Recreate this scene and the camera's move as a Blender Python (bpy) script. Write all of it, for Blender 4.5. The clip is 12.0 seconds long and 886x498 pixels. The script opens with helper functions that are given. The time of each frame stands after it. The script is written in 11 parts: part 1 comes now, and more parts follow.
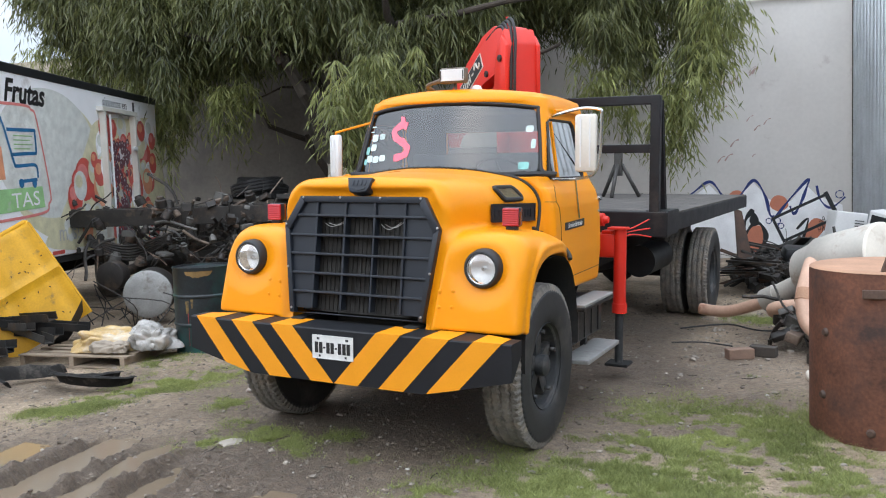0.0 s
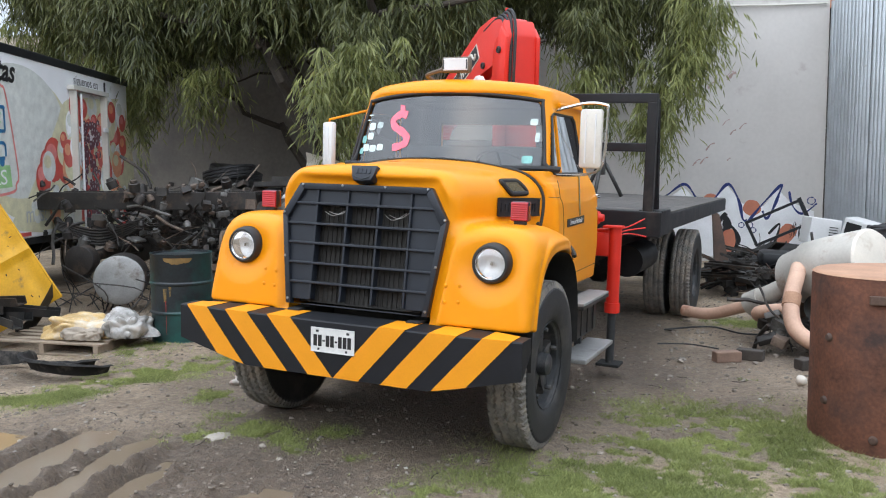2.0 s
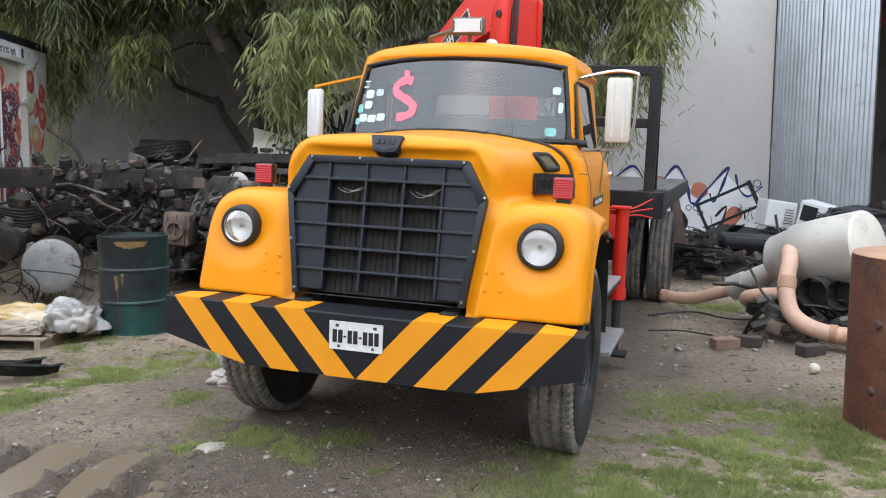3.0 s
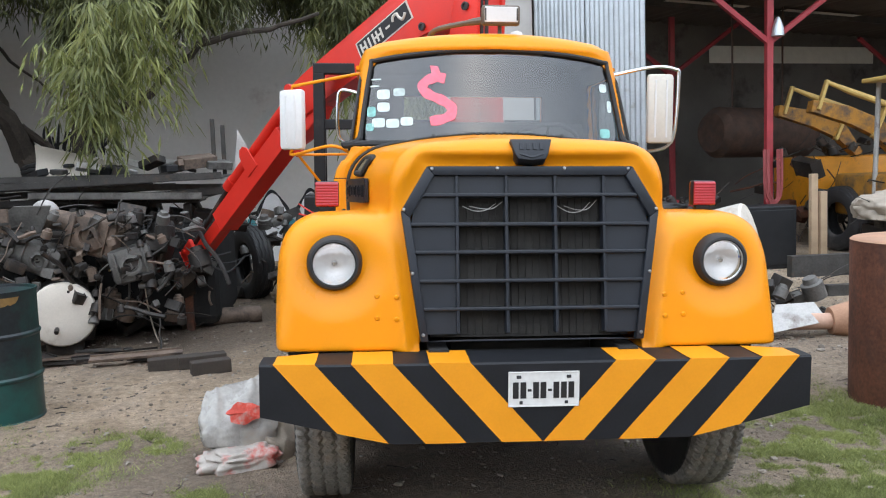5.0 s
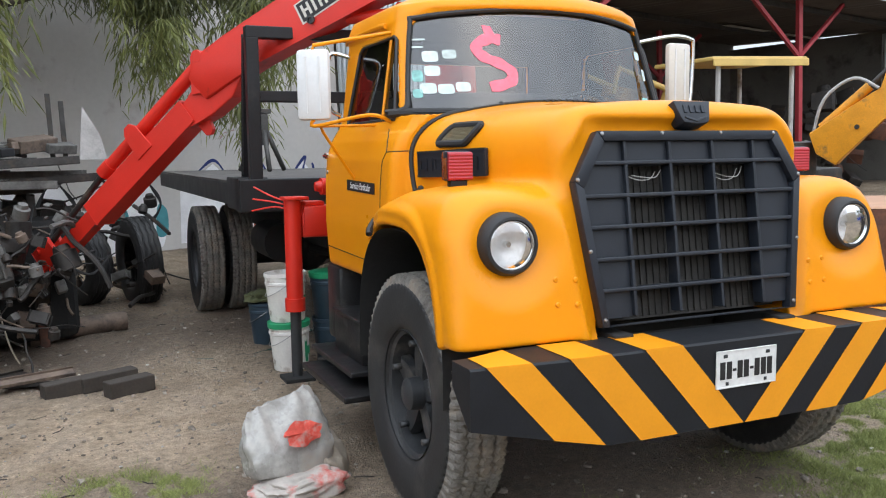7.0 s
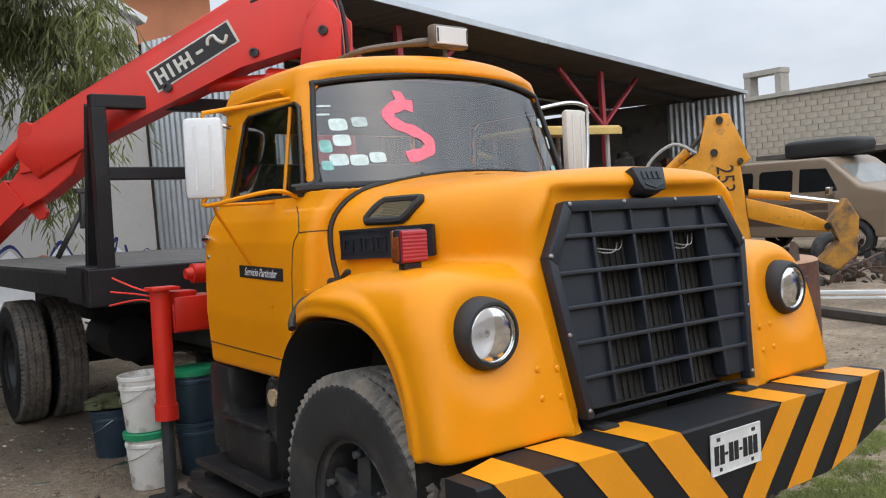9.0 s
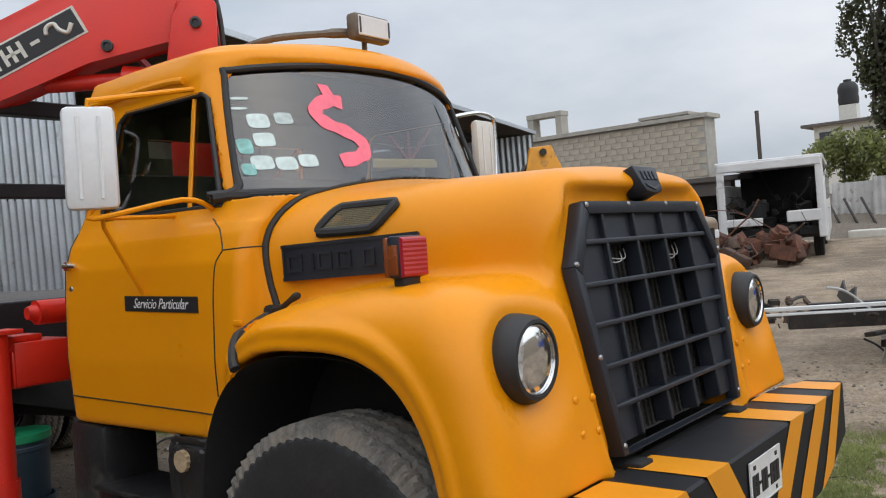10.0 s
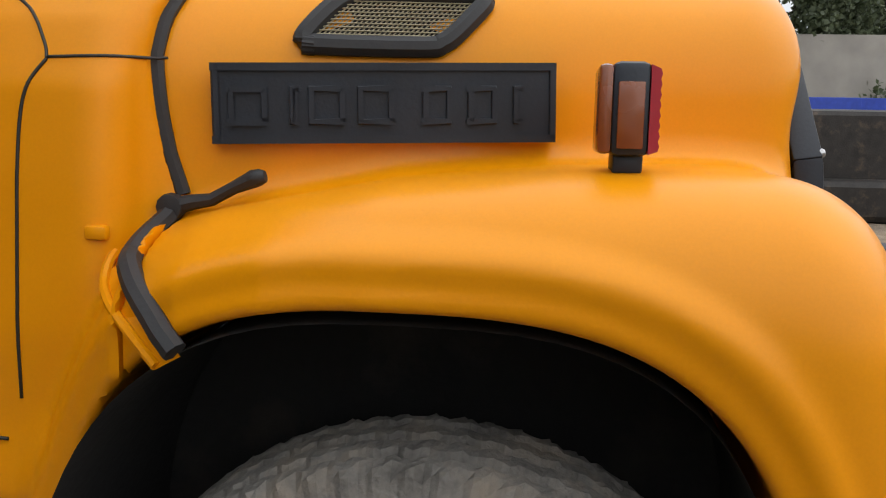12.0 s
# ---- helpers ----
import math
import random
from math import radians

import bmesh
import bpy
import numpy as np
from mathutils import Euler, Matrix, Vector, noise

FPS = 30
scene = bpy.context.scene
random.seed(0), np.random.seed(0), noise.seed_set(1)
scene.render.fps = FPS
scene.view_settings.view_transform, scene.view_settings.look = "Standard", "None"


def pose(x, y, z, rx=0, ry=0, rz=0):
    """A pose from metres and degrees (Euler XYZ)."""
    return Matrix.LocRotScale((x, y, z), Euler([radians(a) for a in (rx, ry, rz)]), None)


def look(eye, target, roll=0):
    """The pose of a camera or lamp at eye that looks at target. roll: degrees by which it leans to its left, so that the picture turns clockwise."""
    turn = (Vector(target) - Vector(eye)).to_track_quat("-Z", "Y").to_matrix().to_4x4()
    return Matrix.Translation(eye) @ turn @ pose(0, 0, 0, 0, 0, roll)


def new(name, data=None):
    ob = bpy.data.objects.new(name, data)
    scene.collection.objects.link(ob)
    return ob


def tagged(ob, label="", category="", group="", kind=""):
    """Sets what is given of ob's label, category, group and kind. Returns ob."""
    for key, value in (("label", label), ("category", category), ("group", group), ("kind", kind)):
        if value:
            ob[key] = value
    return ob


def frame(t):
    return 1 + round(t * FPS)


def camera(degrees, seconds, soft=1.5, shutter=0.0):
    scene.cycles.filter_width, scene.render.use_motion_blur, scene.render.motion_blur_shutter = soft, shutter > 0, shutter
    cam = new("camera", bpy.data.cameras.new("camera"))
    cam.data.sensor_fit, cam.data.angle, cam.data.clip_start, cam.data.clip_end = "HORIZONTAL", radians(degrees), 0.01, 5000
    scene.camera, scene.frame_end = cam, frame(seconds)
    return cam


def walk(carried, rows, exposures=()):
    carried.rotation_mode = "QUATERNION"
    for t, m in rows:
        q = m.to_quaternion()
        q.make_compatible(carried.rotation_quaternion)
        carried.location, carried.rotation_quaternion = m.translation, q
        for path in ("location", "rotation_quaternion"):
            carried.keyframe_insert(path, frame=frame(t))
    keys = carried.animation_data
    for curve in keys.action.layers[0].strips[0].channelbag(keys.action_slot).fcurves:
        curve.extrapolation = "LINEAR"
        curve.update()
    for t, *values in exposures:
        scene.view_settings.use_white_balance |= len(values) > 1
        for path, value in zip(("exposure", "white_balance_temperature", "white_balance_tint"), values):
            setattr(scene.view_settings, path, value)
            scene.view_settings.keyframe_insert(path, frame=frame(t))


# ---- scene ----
cam = camera(54.5, 12.0, soft=1.1)
# The truck stands along +y with the middle of its bumper at the origin; the walk starts ahead of it.
METRES, EYE, TURN, START_X, START_Y = 9.4, 1.76, 25.5, 2.86, -4.42
ROWS = [
    (0.0, 0.0, 0.0, 0.0, -0.17, -4.64, 2.07),
    (0.5, -0.0001, 0.0006, -0.0001, -0.27, -4.65, 1.62),
    (1.0, -0.0026, 0.0039, -0.0004, -0.44, -4.92, 1.16),
    (1.5, -0.013, 0.0084, -0.0004, -1.62, -5.01, 0.84),
    (2.0, -0.03, 0.0178, -0.0022, -2.72, -5.01, 0.14),
    (2.5, -0.0514, 0.0547, -0.0063, -4.47, -5.54, -0.78),
    (3.0, -0.0978, 0.0914, -0.009, -8.68, -6.12, -0.38),
    (5.0, -0.3026, 0.2598, -0.0072, -31.32, -5.64, 1.92),
    (5.5, -0.3497, 0.2994, -0.008, -31.27, -6.71, 1.5),
    (6.0, -0.3827, 0.3407, -0.0076, -34.11, -7.1, 3.38),
    (6.5, -0.4084, 0.3822, -0.0084, -40.43, -6.72, 2.69),
    (7.0, -0.4184, 0.4279, -0.0095, -50.37, -7.13, 2.55),
    (9.0, -0.4117, 0.5058, -0.0043, -63.72, -3.21, 4.39),
    (9.5, -0.3976, 0.5454, -0.0151, -71.25, -3.94, 5.16),
    (10.0, -0.3815, 0.5989, -0.0116, -78.69, -1.63, 5.08),
    (10.5, -0.3486, 0.6491, -0.0114, -87.07, -0.98, 4.83),
    (11.0, -0.3153, 0.6933, -0.0141, -94.86, -7.62, 1.35),
    (11.5, -0.2771, 0.715, -0.0155, -97.65, -9.06, -0.44),
    (12.0, -0.2353, 0.7289, -0.0195, -109.53, -9.77, -0.95),
]
walk(cam, [(t, pose(START_X, START_Y, EYE, 0, 0, TURN) @ pose(METRES * x, METRES * y, METRES * z, 90 + pitch, roll, yaw)) for t, x, y, z, yaw, pitch, roll in ROWS],
     [(0.0, 0.60, 6200, 9), (3.0, 0.58, 6200, 9), (5.0, 0.54, 6200, 9), (7.0, 0.54, 6300, 9), (9.0, 0.17, 6500, 10), (9.5, 0.12, 6500, 10), (10.5, -0.18, 6700, 10), (11.0, -0.05, 6800, 10), (11.5, 0.27, 6800, 10), (12.0, 0.08, 6800, 10)])

# ---- light: an overcast day, brightest high over the yard ----
world = bpy.data.worlds.new("sky")
scene.world = world
world.use_nodes = True
wn, wl = world.node_tree.nodes, world.node_tree.links
SUN_EL, SUN_AZ = radians(46), radians(184)
sky = wn.new("ShaderNodeTexSky")
sky.sky_type, sky.sun_disc, sky.sun_elevation, sky.sun_rotation = "NISHITA", False, SUN_EL, SUN_AZ
sky.air_density, sky.dust_density, sky.ozone_density = 1.0, 4.0, 1.0
# clouds: broad soft grey banks over a pale overcast
tc = wn.new("ShaderNodeTexCoord")
mp = wn.new("ShaderNodeMapping")
mp.inputs["Scale"].default_value = (1.0, 1.0, 2.6)
wl.new(tc.outputs["Generated"], mp.inputs["Vector"])
cn = wn.new("ShaderNodeTexNoise")
cn.inputs["Scale"].default_value, cn.inputs["Detail"].default_value, cn.inputs["Roughness"].default_value = 2.2, 6.0, 0.55
wl.new(mp.outputs["Vector"], cn.inputs["Vector"])
cr = wn.new("ShaderNodeValToRGB")
cr.color_ramp.elements[0].position, cr.color_ramp.elements[0].color = 0.30, (6.9, 7.8, 9.0, 1)
cr.color_ramp.elements[1].position, cr.color_ramp.elements[1].color = 0.72, (11.2, 11.7, 12.5, 1)
wl.new(cn.outputs["Fac"], cr.inputs["Fac"])
mix = wn.new("ShaderNodeMixRGB")
mix.inputs["Fac"].default_value = 0.88
wl.new(sky.outputs["Color"], mix.inputs["Color1"])
wl.new(cr.outputs["Color"], mix.inputs["Color2"])
# the veiled sun brightens the cloud broadly round its place
dn_ = wn.new("ShaderNodeVectorMath")
dn_.operation = "DOT_PRODUCT"
dn_.inputs[1].default_value = (math.cos(SUN_EL) * math.sin(SUN_AZ), math.cos(SUN_EL) * math.cos(SUN_AZ), math.sin(SUN_EL))
wl.new(tc.outputs["Generated"], dn_.inputs[0])
veil = wn.new("ShaderNodeMapRange")
veil.interpolation_type = "SMOOTHSTEP"
veil.inputs["From Min"].default_value, veil.inputs["From Max"].default_value = -0.1, 1.0
veil.inputs["To Min"].default_value, veil.inputs["To Max"].default_value = 1.0, 1.6
wl.new(dn_.outputs["Value"], veil.inputs["Value"])
vm = wn.new("ShaderNodeVectorMath")
vm.operation = "SCALE"
wl.new(mix.outputs["Color"], vm.inputs[0])
wl.new(veil.outputs["Result"], vm.inputs["Scale"])
sz = wn.new("ShaderNodeSeparateXYZ")
wl.new(tc.outputs["Generated"], sz.inputs[0])
rise = wn.new("ShaderNodeMapRange")
rise.inputs["To Min"].default_value, rise.inputs["To Max"].default_value = 0.74, 1.34
wl.new(sz.outputs["Z"], rise.inputs["Value"])
vr = wn.new("ShaderNodeVectorMath")
vr.operation = "SCALE"
wl.new(vm.outputs["Vector"], vr.inputs[0])
wl.new(rise.outputs["Result"], vr.inputs["Scale"])
wl.new(vr.outputs["Vector"], wn["Background"].inputs["Color"])
wn["Background"].inputs["Strength"].default_value = 0.10
sun = new("sun", bpy.data.lights.new("sun", "SUN"))
sun.data.energy, sun.data.angle, sun.data.color = 0.4, radians(170), (1.0, 0.96, 0.9)
sun.matrix_world = look((0, 0, 30), (0 - 30 * math.sin(SUN_AZ) / math.tan(SUN_EL), 0 - 30 * math.cos(SUN_AZ) / math.tan(SUN_EL), 0))

# ---- materials ----
def mat(name, color, rough=0.6, metal=0.0, var=0.25, scale=6.0, grain=60.0, bump=0.15, dirt=None, dirt_amount=0.0, dirt_scale=3.0, coat=0.0, spec=0.5, island=0.0):
    """A surface with two scales of variation, fine relief and stains with a shape of their own."""
    m = bpy.data.materials.new(name)
    m.use_nodes = True
    n, l = m.node_tree.nodes, m.node_tree.links
    b = n["Principled BSDF"]
    b.inputs["Metallic"].default_value = metal
    b.inputs["Specular IOR Level"].default_value = spec
    b.inputs["Coat Weight"].default_value = coat
    b.inputs["Coat Roughness"].default_value = 0.12
    co = n.new("ShaderNodeTexCoord")
    big = n.new("ShaderNodeTexNoise")
    big.inputs["Scale"].default_value, big.inputs["Detail"].default_value = scale, 5.0
    fine = n.new("ShaderNodeTexNoise")
    fine.inputs["Scale"].default_value, fine.inputs["Detail"].default_value = grain, 3.0
    for t in (big, fine):
        l.new(co.outputs["Object"], t.inputs["Vector"])
    add = n.new("ShaderNodeMath")
    add.operation = "MULTIPLY_ADD"
    l.new(fine.outputs["Fac"], add.inputs[0])
    add.inputs[1].default_value = 0.5
    l.new(big.outputs["Fac"], add.inputs[2])
    ramp = n.new("ShaderNodeMapRange")
    ramp.inputs["From Min"].default_value, ramp.inputs["From Max"].default_value = 0.45, 1.05
    ramp.inputs["To Min"].default_value, ramp.inputs["To Max"].default_value = 1.0 - var, 1.0 + var * 0.6
    l.new(add.outputs[0], ramp.inputs["Value"])
    mul = n.new("ShaderNodeMixRGB")
    mul.blend_type = "MULTIPLY"
    mul.inputs["Fac"].default_value = 1.0
    mul.inputs["Color1"].default_value = (*color, 1)
    l.new(ramp.outputs["Result"], mul.inputs["Color2"])
    out = mul.outputs["Color"]
    if island:
        geo = n.new("ShaderNodeNewGeometry")
        r2 = n.new("ShaderNodeMapRange")
        r2.inputs["To Min"].default_value, r2.inputs["To Max"].default_value = 1 - island, 1 + island
        l.new(geo.outputs["Random Per Island"], r2.inputs["Value"])
        m3 = n.new("ShaderNodeMixRGB")
        m3.blend_type = "MULTIPLY"
        m3.inputs["Fac"].default_value = 1.0
        l.new(out, m3.inputs["Color1"])
        l.new(r2.outputs["Result"], m3.inputs["Color2"])
        out = m3.outputs["Color"]
    rg = n.new("ShaderNodeMapRange")
    rg.inputs["To Min"].default_value, rg.inputs["To Max"].default_value = max(0.02, rough - 0.1), min(1.0, rough + 0.1)
    l.new(big.outputs["Fac"], rg.inputs["Value"])
    l.new(rg.outputs["Result"], b.inputs["Roughness"])
    if dirt:
        dn = n.new("ShaderNodeTexNoise")
        dn.inputs["Scale"].default_value, dn.inputs["Detail"].default_value, dn.inputs["Roughness"].default_value = dirt_scale, 8.0, 0.65
        l.new(co.outputs["Object"], dn.inputs["Vector"])
        dr = n.new("ShaderNodeMapRange")
        dr.inputs["From Min"].default_value, dr.inputs["From Max"].default_value = 0.66 - 0.3 * dirt_amount, 0.78 - 0.2 * dirt_amount
        l.new(dn.outputs["Fac"], dr.inputs["Value"])
        dm = n.new("ShaderNodeMixRGB")
        l.new(dr.outputs["Result"], dm.inputs["Fac"])
        l.new(out, dm.inputs["Color1"])
        dm.inputs["Color2"].default_value = (*dirt, 1)
        out = dm.outputs["Color"]
    l.new(out, b.inputs["Base Color"])
    if bump:
        bp = n.new("ShaderNodeBump")
        bp.inputs["Strength"].default_value, bp.inputs["Distance"].default_value = bump, 0.01
        l.new(add.outputs[0], bp.inputs["Height"])
        l.new(bp.outputs["Normal"], b.inputs["Normal"])
    return m


def glass(name, tint, rough=0.02, alpha=0.12):
    """A thin pane: mostly see-through, with a reflecting face."""
    m = bpy.data.materials.new(name)
    m.use_nodes = True
    n, l = m.node_tree.nodes, m.node_tree.links
    n.remove(n["Principled BSDF"])
    tr, gl, fr, mx = n.new("ShaderNodeBsdfTransparent"), n.new("ShaderNodeBsdfGlossy"), n.new("ShaderNodeFresnel"), n.new("ShaderNodeMixShader")
    tr.inputs["Color"].default_value = (*tint, 1)
    gl.inputs["Roughness"].default_value = rough
    fr.inputs["IOR"].default_value = 1.55
    ad = n.new("ShaderNodeMath")
    ad.operation, ad.use_clamp = "ADD", True
    ad.inputs[1].default_value = alpha
    l.new(fr.outputs[0], ad.inputs[0])
    l.new(ad.outputs[0], mx.inputs[0])
    l.new(tr.outputs[0], mx.inputs[1])
    l.new(gl.outputs[0], mx.inputs[2])
    l.new(mx.outputs[0], n["Material Output"].inputs["Surface"])
    return m


M = {}
M["yellow"] = mat("yellow_paint", (0.80, 0.288, 0.003), 0.32, var=0.07, scale=2.5, grain=240, bump=0.02, coat=0.04, spec=0.26)
M["yellow_stripe"] = mat("stripe_yellow_paint", (0.80, 0.31, 0.006), 0.45, var=0.08, scale=6, grain=90, bump=0.05)
M["black_paint"] = mat("black_paint", (0.013, 0.014, 0.016), 0.48, var=0.4, scale=7, grain=90, bump=0.12, dirt=(0.035, 0.032, 0.03), dirt_amount=0.2, spec=0.35)
M["black_stripe"] = mat("bumper_black_paint", (0.012, 0.013, 0.016), 0.55, var=0.3, scale=7, grain=90, bump=0.08, spec=0.3)
M["plastic"] = mat("grille_black_plastic", (0.017, 0.021, 0.029), 0.42, var=0.25, scale=9, grain=160, bump=0.08, dirt=(0.06, 0.056, 0.052), dirt_amount=0.12, spec=0.4)
M["rubber"] = mat("rubber", (0.02, 0.02, 0.021), 0.62, var=0.3, scale=12, grain=120, bump=0.1)
M["tyre"] = mat("tyre_rubber", (0.024, 0.024, 0.025), 0.62, var=0.45, scale=7, grain=70, bump=0.2, dirt=(0.06, 0.055, 0.05), dirt_amount=0.4, dirt_scale=3)
M["tread"] = mat("dusty_tread_rubber", (0.19, 0.175, 0.155), 0.9, var=0.5, scale=14, grain=110, bump=0.7, dirt=(0.24, 0.20, 0.155), dirt_amount=0.55, dirt_scale=7)
M["rim"] = mat("painted_rim", (0.03, 0.032, 0.035), 0.5, var=0.4, scale=9, grain=80, bump=0.2, dirt=(0.11, 0.10, 0.09), dirt_amount=0.4, dirt_scale=6)
# near-black parts; also stands in for shade in openings and holes
M["dark"] = mat("dark_underbody_and_shade", (0.012, 0.012, 0.012), 0.85, var=0.4, scale=6, grain=50, bump=0.3, dirt=(0.035, 0.03, 0.026), dirt_amount=0.4)
M["tread_plate"] = mat("worn_aluminium_tread", (0.36, 0.36, 0.35), 0.5, 0.4, var=0.25, scale=12, grain=90, bump=0.2, dirt=(0.22, 0.2, 0.18), dirt_amount=0.3, dirt_scale=8)
M["step_black"] = mat("tarred_black_paint", (0.014, 0.014, 0.015), 0.42, var=0.4, scale=9, grain=60, bump=0.3, dirt=(0.06, 0.055, 0.05), dirt_amount=0.35, dirt_scale=7)
M["chrome"] = mat("chrome", (0.72, 0.72, 0.72), 0.14, 1.0, var=0.1, bump=0.0)
M["reflector"] = mat("bright_reflector", (0.86, 0.86, 0.86), 0.32, 0.6, var=0.12, scale=60, grain=160, bump=0.5)
M["steel"] = mat("bare_steel", (0.42, 0.42, 0.42), 0.35, 0.9, var=0.3, scale=14, bump=0.1)
M["red"] = mat("crane_red_paint", (0.62, 0.022, 0.010), 0.42, var=0.14, scale=3.5, grain=120, bump=0.06, dirt=(0.16, 0.02, 0.012), dirt_amount=0.12)
M["white_plastic"] = mat("white_plastic", (0.70, 0.71, 0.71), 0.4, var=0.08, scale=8, bump=0.03)
M["lamp_case"] = mat("dull_lamp_case", (0.16, 0.13, 0.10), 0.55, 0.3, var=0.3, scale=12, bump=0.1)
M["cream"] = mat("aged_white_enamel", (0.62, 0.60, 0.54), 0.4, var=0.12, scale=6, bump=0.03)
M["lens_red"] = mat("red_lens", (0.36, 0.010, 0.022), 0.40, var=0.1, bump=0.0, coat=0.1)
M["lens_amber"] = mat("amber_lens", (0.22, 0.055, 0.012), 0.25, var=0.2, bump=0.0, coat=0.5)
M["windscreen"] = glass("windscreen_glass", (0.62, 0.66, 0.66), alpha=0.075)
M["side_glass"] = glass("door_glass", (0.50, 0.53, 0.53), alpha=0.0)
M["lens"] = glass("lamp_glass", (0.95, 0.95, 0.95), alpha=0.14, rough=0.12)
M["seat"] = mat("seat_vinyl", (0.035, 0.033, 0.032), 0.55, bump=0.2)
M["interior"] = mat("dark_cab_inside", (0.06, 0.057, 0.054), 0.7)
M["pink"] = mat("pink_window_paint", (0.94, 0.19, 0.26), 0.7, var=0.18, scale=14, grain=70, bump=0.1)
M["sticker"] = mat("pale_sticker", (0.62, 0.74, 0.72), 0.35, var=0.25, scale=25, bump=0.0)
M["sticker_teal"] = mat("teal_sticker", (0.25, 0.56, 0.52), 0.35, var=0.4, scale=25, bump=0.0)
M["sticker_grey"] = mat("grey_sticker", (0.48, 0.58, 0.57), 0.4, var=0.35, scale=30, bump=0.0)
M["plate"] = mat("plate_white", (0.72, 0.72, 0.70), 0.4, var=0.14, scale=16, grain=60, bump=0.05, dirt=(0.25, 0.22, 0.2), dirt_amount=0.15, dirt_scale=14)
M["ink"] = mat("black_ink", (0.015, 0.015, 0.016), 0.5, var=0.2, bump=0.0)
M["white_ink"] = mat("white_ink", (0.75, 0.75, 0.75), 0.5, var=0.1, bump=0.0)
M["mesh_wire"] = mat("brass_mesh_wire", (0.34, 0.29, 0.18), 0.5, 0.3, bump=0.0)
M["radiator"] = mat("dusty_radiator", (0.035, 0.033, 0.03), 0.8, var=0.5, scale=12, grain=220, bump=0.5)
M["deck"] = mat("worn_deck_planks", (0.085, 0.078, 0.072), 0.75, var=0.45, scale=5, grain=40, bump=0.3, dirt=(0.16, 0.14, 0.125), dirt_amount=0.4, island=0.25)


# ---- building helpers ----
def part(name, bm, material, parent=None, label="", smooth=False, sharp=35):
    """One bmesh as one mesh object, under a thing or a part."""
    me = bpy.data.meshes.new(name)
    bm.normal_update()
    bm.to_mesh(me)
    bm.free()
    mats = material if isinstance(material, (list, tuple)) else [material]
    for x in mats:
        me.materials.append(x)
    if smooth:
        me.shade_smooth()
        me.set_sharp_from_angle(angle=radians(sharp))
    ob = new(name, me)
    ob.parent = parent
    if label:
        ob["label"] = label
    return ob


def thing(name, m, label, category, group="", kind=""):
    e = new(name)
    e.empty_display_size = 0.2
    e.matrix_basis = m
    return tagged(e, label, category, group, kind)


def B():
    return bmesh.new()


def box(bm, c, s, m=None, bevel=0.0, mi=0):
    """A box of size s round c, turned by m, with bevelled edges."""
    r = bmesh.ops.create_cube(bm, size=1.0)
    vs = r["verts"]
    t = (m or Matrix()) @ Matrix.Translation(c) @ Matrix.Diagonal((*s, 1))
    for v in vs:
        v.co = t @ v.co
    fs = list({f for v in vs for f in v.link_faces})
    if bevel:
        r = bmesh.ops.bevel(bm, geom=list({e for v in vs for e in v.link_edges}), offset=bevel, segments=2, profile=0.5, affect="EDGES")
        fs = list({f for v in r["verts"] for f in v.link_faces} | {f for f in fs if f.is_valid})
    for f in fs:
        f.material_index = mi
    return fs


def tube(bm, pts, r, seg=8, cap=True, mi=0):
    """A round bar through points; r may be one radius or one each."""
    pts = [Vector(p) for p in pts]
    rs = r if isinstance(r, (list, tuple)) else [r] * len(pts)
    up = Vector((0.0123, 0.0321, 1)) if abs((pts[-1] - pts[0]).normalized().z) < 0.9 else Vector((1, 0.021, 0.03))
    rings = []
    for i, p in enumerate(pts):
        d = (pts[min(i + 1, len(pts) - 1)] - pts[max(i - 1, 0)]).normalized()
        u = d.cross(up)
        u = u.normalized() if u.length > 1e-4 else d.orthogonal().normalized()
        w = u.cross(d)
        up = w if w.length > 0.5 else up
        rings.append([bm.verts.new(p + rs[i] * (u * math.cos(2 * math.pi * k / seg) + w * math.sin(2 * math.pi * k / seg))) for k in range(seg)])
    for a, b in zip(rings, rings[1:]):
        for k in range(seg):
            f = bm.faces.new((a[k], a[(k + 1) % seg], b[(k + 1) % seg], b[k]))
            f.material_index = mi
            f.smooth = True
    if cap:
        for ring in (rings[0][::-1], rings[-1]):
            f = bm.faces.new(ring)
            f.material_index = mi
    return rings


def spin(bm, prof, m=None, seg=32, mi=0, close=True):
    """A turned shape: prof holds (radius, height) pairs along the local z axis."""
    m = m or Matrix()
    rings = []
    for r, z in prof:
        if r < 1e-6:
            rings.append([bm.verts.new(m @ Vector((0, 0, z)))])
        else:
            rings.append([bm.verts.new(m @ Vector((r * math.cos(2 * math.pi * k / seg), r * math.sin(2 * math.pi * k / seg), z))) for k in range(seg)])
    for a, b in zip(rings, rings[1:]):
        for k in range(seg):
            k2 = (k + 1) % seg
            if len(a) == 1 and len(b) == 1:
                continue
            if len(a) == 1:
                f = bm.faces.new((a[0], b[k2], b[k]))
            elif len(b) == 1:
                f = bm.faces.new((a[k], a[k2], b[0]))
            else:
                f = bm.faces.new((a[k], a[k2], b[k2], b[k]))
            f.material_index, f.smooth = mi, True
    return rings


